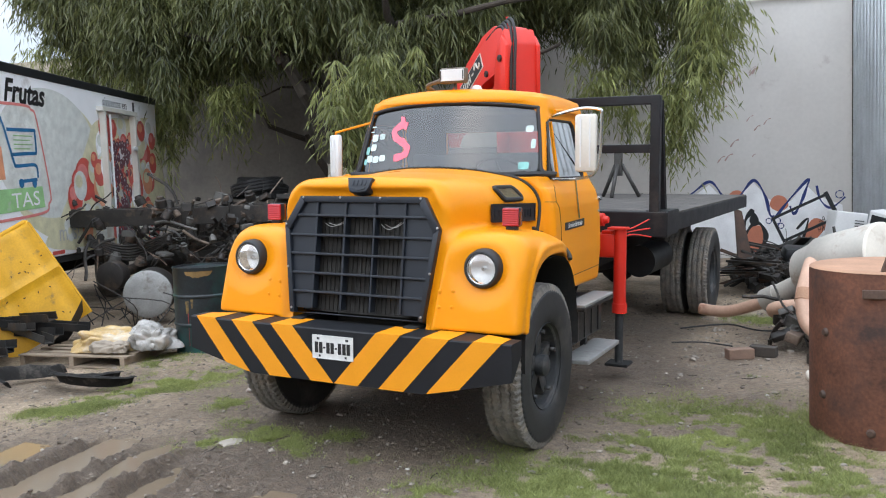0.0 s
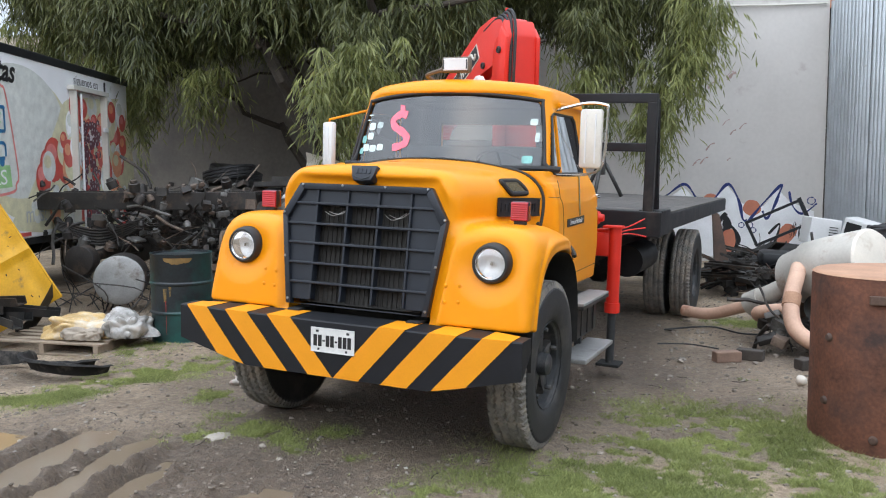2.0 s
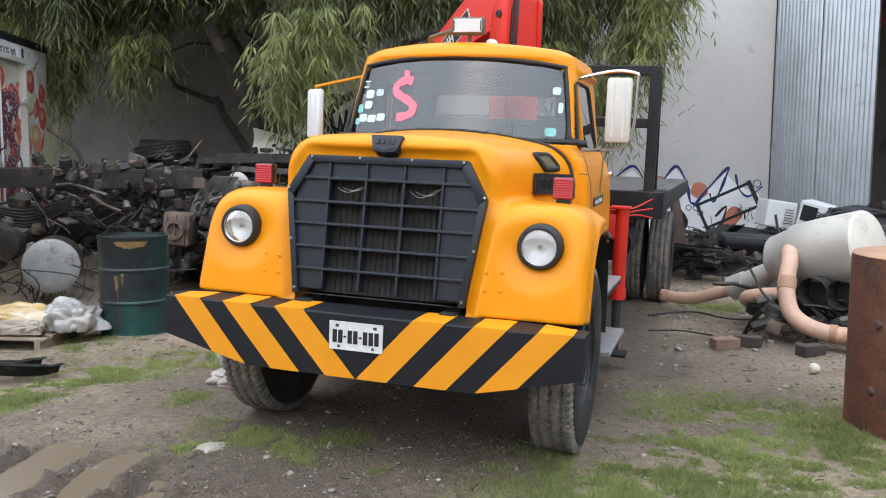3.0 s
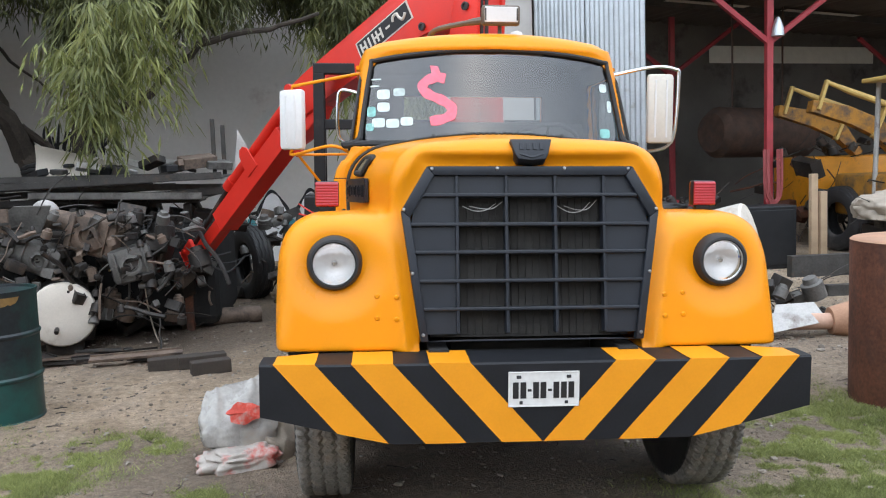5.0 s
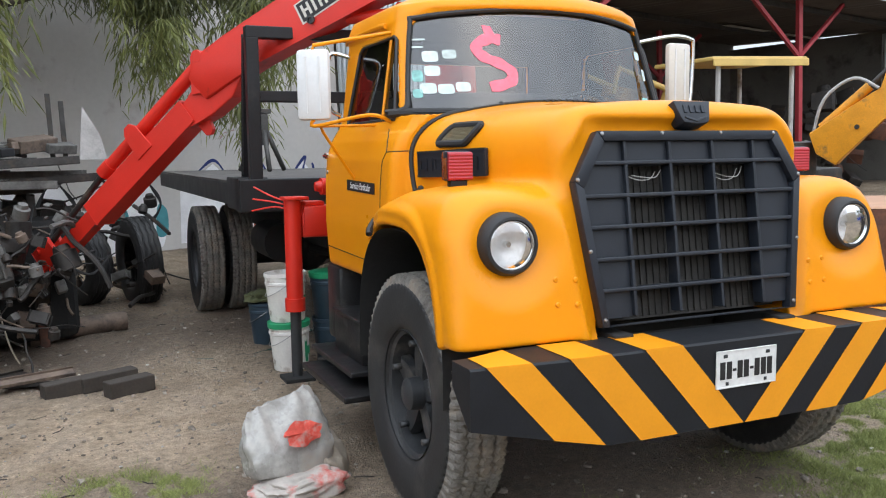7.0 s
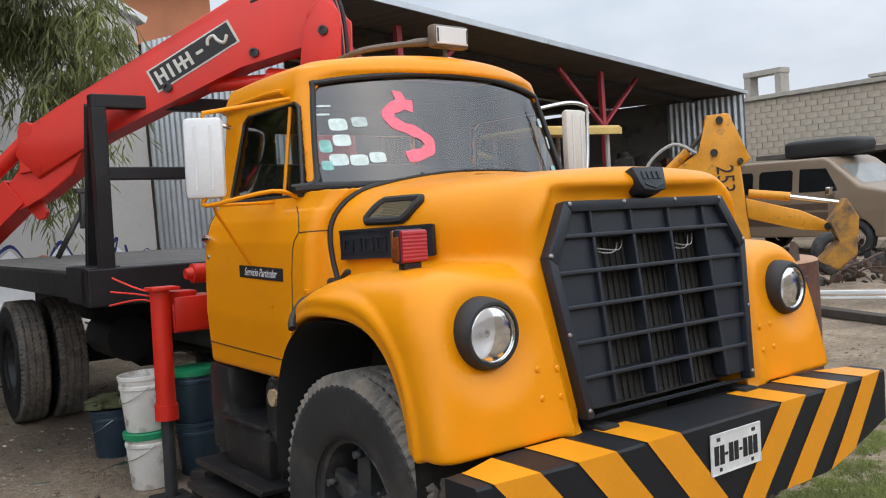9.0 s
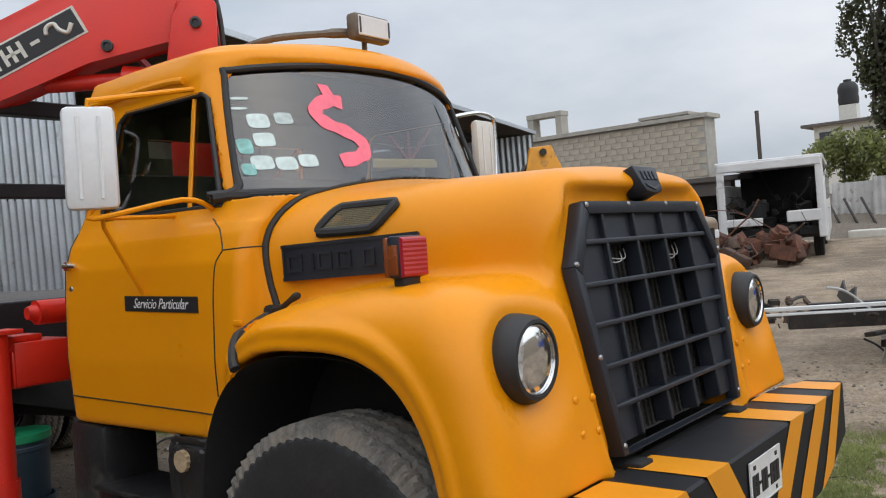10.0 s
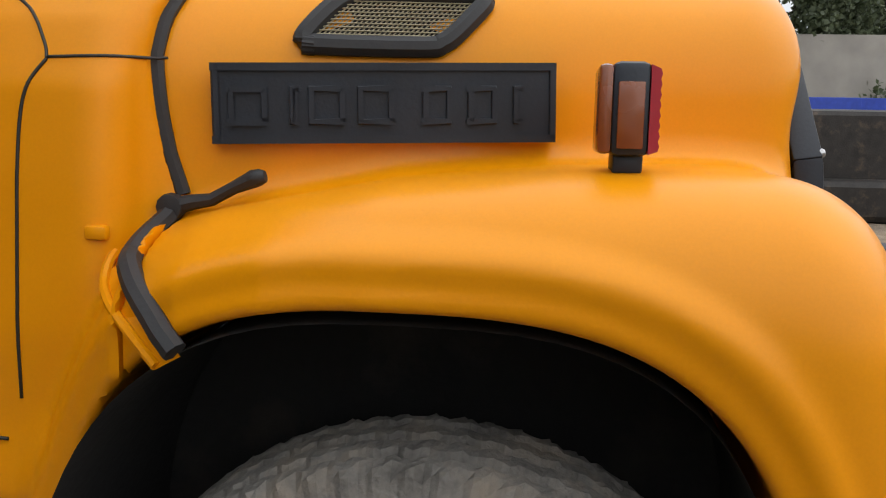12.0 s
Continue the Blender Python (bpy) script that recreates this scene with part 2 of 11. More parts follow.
def prism(bm, poly, m, depth, mi=0, bevel=0.0):
    """A flat outline in local x, y pushed along local z by depth."""
    a = [bm.verts.new(m @ Vector((x, y, 0))) for x, y in poly]
    b = [bm.verts.new(m @ Vector((x, y, depth))) for x, y in poly]
    fs = [bm.faces.new(a[::-1]), bm.faces.new(b)]
    for i in range(len(poly)):
        j = (i + 1) % len(poly)
        fs.append(bm.faces.new((a[i], a[j], b[j], b[i])))
    if bevel:
        r = bmesh.ops.bevel(bm, geom=list({e for f in fs for e in f.edges}), offset=bevel, segments=2, profile=0.5, affect="EDGES")
        fs = [f for f in fs if f.is_valid] + list(r["faces"])
    for f in fs:
        f.material_index = mi
    bmesh.ops.recalc_face_normals(bm, faces=[f for f in fs if f.is_valid])
    return fs


def axes(o, x, y):
    """A frame at o with local x along x and local y near y."""
    x = Vector(x).normalized()
    z = x.cross(Vector(y)).normalized()
    y = z.cross(x)
    return Matrix(((x.x, y.x, z.x, o[0]), (x.y, y.y, z.y, o[1]), (x.z, y.z, z.z, o[2]), (0, 0, 0, 1)))


def text_mesh(name, body, size, m, material, parent, label="", depth=0.002, align="CENTER", shear=0.0, sx=1.0, bold=0.0):
    """Lettering in the built-in font, as a mesh."""
    cu = bpy.data.curves.new(name, "FONT")
    cu.body, cu.size, cu.align_x, cu.align_y, cu.extrude, cu.shear, cu.resolution_u, cu.offset = body, size, align, "CENTER", depth, shear, 3, bold
    tmp = bpy.data.objects.new("tmp", cu)
    scene.collection.objects.link(tmp)
    me = bpy.data.meshes.new_from_object(tmp.evaluated_get(bpy.context.evaluated_depsgraph_get()))
    bpy.data.objects.remove(tmp)
    bpy.data.curves.remove(cu)
    me.transform(m @ Matrix.Diagonal((sx, 1, 1, 1)))
    me.materials.clear()
    me.materials.append(material)
    me.name = name
    ob = new(name, me)
    ob.parent = parent
    if label:
        ob["label"] = label
    return ob


# ---- pressed-metal shapes from distance fields ----
def smin(a, b, k):
    h = np.clip(0.5 + 0.5 * (b - a) / k, 0, 1)
    return b * (1 - h) + a * h - k * h * (1 - h)


def smax(a, b, k):
    return -smin(-a, -b, k)


def poly_dist(px, py, poly):
    """Signed distance to a polygon, less than nought inside."""
    d = np.full(px.shape, 1e9)
    s = np.ones(px.shape)
    n = len(poly)
    for i in range(n):
        (ax, ay), (bx, by) = poly[i], poly[i - 1]
        ex, ey, wx, wy = bx - ax, by - ay, px - ax, py - ay
        t = np.clip((wx * ex + wy * ey) / (ex * ex + ey * ey), 0, 1)
        d = np.minimum(d, (wx - ex * t) ** 2 + (wy - ey * t) ** 2)
        c = np.stack([py >= ay, py < by, ex * wy > ey * wx])
        s = np.where(c.all(0) | (~c).all(0), -s, s)
    return s * np.sqrt(d)


def surface(field, lo, hi, step):
    """A smooth mesh of the field's zero surface, on a grid of that step."""
    ax = [np.arange(l, h + step, step) for l, h in zip(lo, hi)]
    X, Y, Z = np.meshgrid(*ax, indexing="ij")
    D = field(X, Y, Z)
    neg = D < 0
    cells = np.zeros(tuple(s - 1 for s in D.shape), int)
    acc = np.zeros(cells.shape + (3,))
    cnt = np.zeros(cells.shape)
    for axis in range(3):
        for a in (0, 1):
            for b in (0, 1):
                o = [a, b]
                o.insert(axis, 0)
                p = list(o)
                p[axis] = 1
                s0 = tuple(slice(q, q + n) for q, n in zip(o, cells.shape))
                s1 = tuple(slice(q, q + n) for q, n in zip(p, cells.shape))
                cross = neg[s0] != neg[s1]
                t = np.where(cross, D[s0] / np.where(cross, D[s0] - D[s1], 1), 0)
                for q in range(3):
                    acc[..., q] += cross * (t if q == axis else o[q])
                cnt += cross
    act = cnt > 0
    idx = np.full(cells.shape, -1)
    idx[act] = np.arange(act.sum())
    base = np.argwhere(act)
    V = np.array(lo) + step * (base + acc[act] / cnt[act][:, None])
    h = step * 0.4
    for _ in range(3):
        d = field(V[:, 0], V[:, 1], V[:, 2])
        g = np.stack([(field(*(V + h * e).T) - field(*(V - h * e).T)) / (2 * h) for e in np.eye(3)], 1)
        move = -(d / np.maximum((g ** 2).sum(1), 0.1))[:, None] * g
        V = V + np.clip(move, -step * 0.5, step * 0.5)
    quads = []
    for axis in range(3):
        u, v = [(1, 2), (2, 0), (0, 1)][axis]
        n = list(D.shape)
        s0, s1 = [slice(1, q - 1) for q in n], [slice(1, q - 1) for q in n]
        s0[axis], s1[axis] = slice(0, n[axis] - 1), slice(1, n[axis])
        a, b = neg[tuple(s0)], neg[tuple(s1)]
        w = np.argwhere(a != b)
        flip = a[a != b]
        off = np.ones(3, int)
        off[axis] = 0
        w = w + off
        du, dv = np.eye(3, dtype=int)[u], np.eye(3, dtype=int)[v]
        q = np.stack([idx[tuple((w - k).T)] for k in (0 * du, du, du + dv, dv)], 1)
        q[~flip] = q[~flip][:, ::-1]
        quads.append(q)
    Q = np.concatenate(quads)
    Q = Q[(Q >= 0).all(1)]
    return V, Q


def field_part(name, field, lo, hi, step, material, parent, label=""):
    V, Q = surface(field, lo, hi, step)
    me = bpy.data.meshes.new(name)
    me.from_pydata(V.tolist(), [], Q.tolist())
    me.update()
    me.shade_smooth()
    me.set_sharp_from_angle(angle=radians(50))
    me.materials.append(material)
    ob = new(name, me)
    ob.parent = parent
    if label:
        ob["label"] = label
    return ob


def onto(field, pts, lift=0.0, axis=None):
    """Points moved onto the zero surface of a field, along its slope or along one axis, then lifted off it."""
    P = np.array(pts, float)
    h = 0.004
    for _ in range(12):
        d = field(P[:, 0], P[:, 1], P[:, 2]) - lift
        g = np.stack([(field(*(P + h * e).T) - field(*(P - h * e).T)) / (2 * h) for e in np.eye(3)], 1)
        if axis is not None:
            k = np.zeros(3)
            k[axis] = 1
            gd = g[:, axis]
            gd = np.where(abs(gd) < 0.3, np.sign(gd + 1e-9) * 0.3, gd)
            P = P - np.clip(d / gd, -0.05, 0.05)[:, None] * k
        else:
            P = P - (d / np.maximum((g ** 2).sum(1), 0.1))[:, None] * g
    return [Vector(p) for p in P]


def along(pts, step):
    """Points every step along a polyline."""
    out = []
    for a, b in zip(pts, pts[1:]):
        a, b = Vector(a), Vector(b)
        n = max(1, int((b - a).length / step))
        out += [a.lerp(b, i / n) for i in range(n)]
    return out + [Vector(pts[-1])]


def arc(pts, n=6, closed=False):
    """A smooth curve through points."""
    P = [Vector(p) for p in pts]
    out = []
    m = len(P)
    for i in range(m if closed else m - 1):
        a, b, c, d = (P[(i + k) % m] if closed else P[min(max(i + k, 0), m - 1)] for k in (-1, 0, 1, 2))
        for j in range(n):
            t = j / n
            out.append(0.5 * ((2 * b) + (c - a) * t + (2 * a - 5 * b + 4 * c - d) * t * t + (3 * b - a - 3 * c + d) * t ** 3))
    return out if closed else out + [P[-1]]

M["wall"] = mat("grey_render", (0.60, 0.575, 0.545), 0.92, var=0.10, scale=0.7, grain=14, bump=0.12, dirt=(0.36, 0.30, 0.29), dirt_amount=0.22, dirt_scale=0.9)
M["block"] = mat("concrete_block", (0.43, 0.375, 0.30), 0.92, var=0.25, scale=3, grain=40, bump=0.3, island=0.14)
M["mortar"] = mat("mortar", (0.37, 0.345, 0.30), 0.95, var=0.2, scale=4, bump=0.2)
M["galv"] = mat("galvanised_sheet", (0.55, 0.59, 0.62), 0.36, 0.65, var=0.18, scale=2.2, grain=30, bump=0.05, dirt=(0.24, 0.20, 0.16), dirt_amount=0.1, dirt_scale=2)
M["galv_old"] = mat("weathered_sheet", (0.44, 0.43, 0.41), 0.7, 0.1, var=0.3, scale=2, bump=0.1, dirt=(0.12, 0.09, 0.07), dirt_amount=0.3)
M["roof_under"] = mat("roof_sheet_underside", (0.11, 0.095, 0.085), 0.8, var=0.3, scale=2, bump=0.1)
# opaque pale colour stands in for daylight coming through
M["skylight"] = mat("pale_daylight_panel", (0.75, 0.74, 0.66), 0.5, var=0.1, bump=0.0)
M["red_post"] = mat("red_painted_steel", (0.34, 0.035, 0.045), 0.5, var=0.25, scale=5, bump=0.1)
M["rust"] = mat("rusty_steel", (0.15, 0.060, 0.034), 0.78, 0.1, var=0.6, scale=5.0, grain=40, bump=0.3, dirt=(0.05, 0.030, 0.025), dirt_amount=0.6, dirt_scale=2.6)
M["rust_light"] = mat("rusted_rim", (0.42, 0.24, 0.15), 0.8, var=0.3, scale=5, bump=0.2)
M["salmon"] = mat("flaking_pink_pipe_paint", (0.56, 0.36, 0.26), 0.62, var=0.2, scale=5, grain=50, bump=0.2, dirt=(0.28, 0.10, 0.05), dirt_amount=0.28, dirt_scale=4)
M["silver"] = mat("dusty_aluminium_paint", (0.50, 0.47, 0.42), 0.5, 0.25, var=0.18, scale=3, grain=40, bump=0.12, dirt=(0.30, 0.22, 0.16), dirt_amount=0.25)
M["pale_cap"] = mat("pale_tank_end", (0.66, 0.61, 0.53), 0.6, var=0.12, scale=4, bump=0.08, dirt=(0.42, 0.34, 0.26), dirt_amount=0.2)
M["grease"] = mat("greasy_iron", (0.035, 0.031, 0.028), 0.55, 0.3, var=0.5, scale=7, grain=50, bump=0.4, dirt=(0.10, 0.07, 0.05), dirt_amount=0.4, dirt_scale=5)
M["iron"] = mat("dull_iron", (0.065, 0.062, 0.058), 0.6, 0.35, var=0.5, scale=6, grain=45, bump=0.35, dirt=(0.11, 0.075, 0.05), dirt_amount=0.3, dirt_scale=5)
M["scrap_brown"] = mat("scrap_rust", (0.095, 0.058, 0.042), 0.8, var=0.5, scale=6, bump=0.3, dirt=(0.06, 0.045, 0.04), dirt_amount=0.5, dirt_scale=5)
M["scrap_pale"] = mat("bent_pale_sheet", (0.48, 0.47, 0.45), 0.5, 0.2, var=0.3, scale=5, bump=0.15, dirt=(0.17, 0.14, 0.12), dirt_amount=0.35)
M["wood"] = mat("weathered_pallet_wood", (0.26, 0.205, 0.15), 0.85, var=0.4, scale=4, grain=60, bump=0.35, island=0.2)
M["wood_pale"] = mat("sawn_pale_timber", (0.46, 0.34, 0.22), 0.8, var=0.25, scale=5, grain=60, bump=0.2)
M["wood_dark"] = mat("oily_timber", (0.055, 0.045, 0.037), 0.8, var=0.4, scale=6, grain=60, bump=0.4)
M["brick"] = mat("old_brick", (0.20, 0.13, 0.095), 0.9, var=0.3, scale=9, grain=70, bump=0.35, island=0.3)
M["drum"] = mat("painted_drum", (0.022, 0.028, 0.032), 0.4, 0.2, var=0.5, scale=4, grain=40, bump=0.2, dirt=(0.018, 0.085, 0.075), dirt_amount=0.75, dirt_scale=1.5)
M["drum_rust"] = mat("drum_orange_paint", (0.20, 0.12, 0.035), 0.6, var=0.4, scale=7, bump=0.1)
M["drum_ochre"] = mat("ochre_scrape", (0.20, 0.13, 0.04), 0.6, var=0.4, scale=12, bump=0.1, dirt=(0.03, 0.03, 0.03), dirt_amount=0.6, dirt_scale=16)
M["sheet_yellow"] = mat("scuffed_yellow_panel", (0.68, 0.36, 0.006), 0.5, var=0.22, scale=4, grain=50, bump=0.12, dirt=(0.20, 0.13, 0.05), dirt_amount=0.3, dirt_scale=6)
M["poly"] = mat("clear_grey_plastic_bag", (0.40, 0.385, 0.36), 0.28, var=0.45, scale=7, grain=40, bump=0.1, dirt=(0.32, 0.27, 0.21), dirt_amount=0.35, dirt_scale=5)
M["poly_yellow"] = mat("yellowed_plastic_sheet", (0.58, 0.40, 0.17), 0.35, var=0.35, scale=5, bump=0.1, dirt=(0.62, 0.58, 0.50), dirt_amount=0.6, dirt_scale=3.5)
M["sack"] = mat("dusty_woven_sack", (0.36, 0.31, 0.25), 0.8, var=0.3, scale=6, grain=90, bump=0.35)
M["red_print"] = mat("red_sack_print", (0.72, 0.10, 0.06), 0.6, var=0.35, scale=11, bump=0.1, dirt=(0.55, 0.50, 0.44), dirt_amount=0.4, dirt_scale=9)
M["bucket"] = mat("white_pail_plastic", (0.80, 0.79, 0.75), 0.45, var=0.15, scale=5, bump=0.06, dirt=(0.26, 0.21, 0.17), dirt_amount=0.4, dirt_scale=7)
M["green_plastic"] = mat("green_lid_plastic", (0.02, 0.30, 0.13), 0.4, var=0.2, scale=6, bump=0.05)
M["blue_plastic"] = mat("blue_pail_plastic", (0.025, 0.05, 0.075), 0.45, var=0.3, scale=6, bump=0.05)
M["van"] = mat("van_beige_paint", (0.27, 0.205, 0.145), 0.35, 0.2, var=0.1, scale=3, bump=0.02)
M["van_dark"] = mat("van_brown_band", (0.12, 0.085, 0.065), 0.35, 0.2, var=0.1, scale=3, bump=0.02)
M["dark_glass"] = mat("dark_vehicle_glass", (0.012, 0.014, 0.015), 0.08, var=0.2, bump=0.0, spec=0.8)
M["bus_white"] = mat("bus_white_paint", (0.66, 0.66, 0.65), 0.45, var=0.15, scale=2, bump=0.03, dirt=(0.22, 0.19, 0.16), dirt_amount=0.25)
M["digger"] = mat("digger_yellow", (0.72, 0.30, 0.012), 0.45, var=0.25, scale=4, bump=0.08, dirt=(0.14, 0.09, 0.05), dirt_amount=0.3, dirt_scale=4)
M["digger_pale"] = mat("faded_digger_yellow", (0.60, 0.42, 0.13), 0.5, var=0.2, scale=3, bump=0.06)
M["bark"] = mat("tree_bark", (0.055, 0.044, 0.034), 0.95, var=0.5, scale=5, grain=40, bump=0.8)
M["blue_line"] = mat("blue_spray_paint", (0.018, 0.035, 0.16), 0.7, var=0.3, scale=9, bump=0.0)
M["black_line"] = mat("black_spray_paint", (0.012, 0.012, 0.014), 0.7, var=0.3, scale=9, bump=0.0)
M["white_spray"] = mat("white_spray_paint", (0.86, 0.86, 0.87), 0.8, var=0.18, scale=3, bump=0.0)
M["orange_spray"] = mat("orange_spray_paint", (0.55, 0.20, 0.12), 0.8, var=0.2, scale=6, bump=0.0)
M["teal_spray"] = mat("teal_spray_paint", (0.08, 0.30, 0.34), 0.8, var=0.2, scale=6, bump=0.0)
M["box_white"] = mat("vinyl_wrapped_panel", (0.86, 0.865, 0.88), 0.42, var=0.12, scale=1.2, bump=0.02, dirt=(0.42, 0.40, 0.37), dirt_amount=0.2, dirt_scale=1.6)
for key, col in (("v_red", (0.58, 0.09, 0.07)), ("v_green", (0.33, 0.58, 0.26)), ("v_blue", (0.03, 0.16, 0.34)), ("v_orange", (0.74, 0.33, 0.18)), ("v_yellow", (0.66, 0.63, 0.42)), ("v_pale", (0.66, 0.68, 0.64)), ("v_grape", (0.13, 0.04, 0.06)), ("v_line", (0.72, 0.24, 0.22)), ("v_grey", (0.45, 0.47, 0.48))):
    M[key] = mat("print_" + key[2:], col, 0.45, var=0.25, scale=7, bump=0.0, dirt=(0.5, 0.48, 0.45), dirt_amount=0.12, dirt_scale=4)


def leaf_mat(name, dark, light, rough=0.55):
    m = bpy.data.materials.new(name)
    m.use_nodes = True
    n, l = m.node_tree.nodes, m.node_tree.links
    b = n["Principled BSDF"]
    geo = n.new("ShaderNodeNewGeometry")
    mx = n.new("ShaderNodeMixRGB")
    mx.inputs["Color1"].default_value, mx.inputs["Color2"].default_value = (*dark, 1), (*light, 1)
    co, nz, ad = n.new("ShaderNodeTexCoord"), n.new("ShaderNodeTexNoise"), n.new("ShaderNodeMath")
    nz.inputs["Scale"].default_value, nz.inputs["Detail"].default_value = 1.1, 3.0
    l.new(co.outputs["Object"], nz.inputs["Vector"])
    ad.operation = "MULTIPLY_ADD"
    l.new(geo.outputs["Random Per Island"], ad.inputs[0])
    ad.inputs[1].default_value = 0.6
    sb = n.new("ShaderNodeMath")
    sb.operation = "SUBTRACT"
    l.new(nz.outputs["Fac"], sb.inputs[0])
    sb.inputs[1].default_value = 0.3
    l.new(sb.outputs[0], ad.inputs[2])
    l.new(ad.outputs[0], mx.inputs["Fac"])
    l.new(mx.outputs["Color"], b.inputs["Base Color"])
    b.inputs["Roughness"].default_value = rough
    b.inputs["Transmission Weight"].default_value = 0.0
    tl, ms = n.new("ShaderNodeBsdfTranslucent"), n.new("ShaderNodeMixShader")
    l.new(mx.outputs["Color"], tl.inputs["Color"])
    ms.inputs[0].default_value = 0.36
    l.new(b.outputs[0], ms.inputs[1])
    l.new(tl.outputs[0], ms.inputs[2])
    l.new(ms.outputs[0], n["Material Output"].inputs["Surface"])
    return m


M["leaf"] = leaf_mat("willow_leaf", (0.022, 0.030, 0.012), (0.22, 0.235, 0.085), 0.42)
M["leaf_light"] = leaf_mat("pale_willow_leaf", (0.06, 0.075, 0.022), (0.34, 0.36, 0.12), 0.45)
M["leaf_dark"] = leaf_mat("dark_tree_leaf", (0.05, 0.068, 0.036), (0.15, 0.18, 0.095))
M["leaf_poplar"] = leaf_mat("poplar_leaf", (0.04, 0.045, 0.022), (0.11, 0.115, 0.055))
M["grass"] = leaf_mat("yard_grass", (0.06, 0.085, 0.022), (0.50, 0.54, 0.20), 0.8)


def dirt_mat():
    """Bare earth: pale dry dust, dark mud with painted shade, and green stubble, with grit."""
    m = bpy.data.materials.new("yard_earth")
    m.use_nodes = True
    n, l = m.node_tree.nodes, m.node_tree.links
    b = n["Principled BSDF"]
    co = n.new("ShaderNodeTexCoord")

    def noise_tex(scale, detail=6.0, rough=0.6):
        t = n.new("ShaderNodeTexNoise")
        t.inputs["Scale"].default_value, t.inputs["Detail"].default_value, t.inputs["Roughness"].default_value = scale, detail, rough
        l.new(co.outputs["Object"], t.inputs["Vector"])
        return t.outputs["Fac"]

    def ramp(src, a, b_, lo=0.0, hi=1.0):
        r = n.new("ShaderNodeMapRange")
        for k, v in zip(("From Min", "From Max", "To Min", "To Max"), (a, b_, lo, hi)):
            r.inputs[k].default_value = v
        l.new(src, r.inputs["Value"])
        return r.outputs["Result"]

    def blend(fac, c1, c2, mode="MIX"):
        x = n.new("ShaderNodeMixRGB")
        x.blend_type = mode
        for sock, v in ((x.inputs["Fac"], fac), (x.inputs["Color1"], c1), (x.inputs["Color2"], c2)):
            if isinstance(v, tuple):
                sock.default_value = (*v, 1)
            elif isinstance(v, float):
                sock.default_value = v
            else:
                l.new(v, sock)
        return x.outputs["Color"]

    def attr(name):
        a = n.new("ShaderNodeAttribute")
        a.attribute_name = name
        return a.outputs["Fac"]

    big, midn, grit, fine = noise_tex(0.5), noise_tex(2.6), noise_tex(22.0, 4.0), noise_tex(95.0, 3.0)
    dry = blend(ramp(midn, 0.35, 0.7), (0.39, 0.295, 0.20), (0.63, 0.495, 0.36))
    dry = blend(ramp(big, 0.45, 0.6), dry, (0.27, 0.21, 0.152))
    # one mask darkens both damp mud and the shade painted round the truck
    wet_shade = n.new("ShaderNodeMath")
    wet_shade.operation, wet_shade.use_clamp = "ADD", True
    l.new(attr("wet_shade"), wet_shade.inputs[0])
    l.new(ramp(midn, 0.55, 0.75, 0.0, 0.45), wet_shade.inputs[1])
    col = blend(wet_shade.outputs[0], dry, (0.165, 0.124, 0.090))
    gr = n.new("ShaderNodeMath")
    gr.operation, gr.use_clamp = "MULTIPLY", True
    l.new(attr("green"), gr.inputs[0])
    l.new(ramp(grit, 0.40, 0.58), gr.inputs[1])
    col = blend(gr.outputs[0], col, (0.21, 0.215, 0.10))
    vor = n.new("ShaderNodeTexVoronoi")
    vor.inputs["Scale"].default_value = 34.0
    l.new(co.outputs["Object"], vor.inputs["Vector"])
    peb = n.new("ShaderNodeMath")
    peb.operation = "MULTIPLY"
    l.new(ramp(vor.outputs["Distance"], 0.22, 0.12), peb.inputs[0])
    l.new(ramp(midn, 0.48, 0.66), peb.inputs[1])
    col = blend(peb.outputs[0], col, (0.30, 0.265, 0.225))
    col = blend(0.85, col, ramp(fine, 0.3, 0.7, 0.62, 1.28), "MULTIPLY")
    col = blend(0.8, col, ramp(grit, 0.3, 0.7, 0.6, 1.3), "MULTIPLY")
    l.new(col, b.inputs["Base Color"])
    l.new(ramp(wet_shade.outputs[0], 0.0, 1.0, 0.95, 0.5), b.inputs["Roughness"])
    h = n.new("ShaderNodeMath")
    h.operation = "MULTIPLY_ADD"
    l.new(grit, h.inputs[0])
    h.inputs[1].default_value = 1.0
    l.new(fine, h.inputs[2])
    h2 = n.new("ShaderNodeMath")
    h2.operation = "MULTIPLY_ADD"
    l.new(peb.outputs[0], h2.inputs[0])
    h2.inputs[1].default_value = 0.8
    l.new(h.outputs[0], h2.inputs[2])
    bp = n.new("ShaderNodeBump")
    bp.inputs["Strength"].default_value, bp.inputs["Distance"].default_value = 0.9, 0.04
    l.new(h2.outputs[0], bp.inputs["Height"])
    l.new(bp.outputs["Normal"], b.inputs["Normal"])
    return m


M["earth"] = dirt_mat()
M["puddle"] = mat("muddy_water", (0.20, 0.155, 0.108), 0.06, var=0.12, scale=2, bump=0.0, spec=0.6)

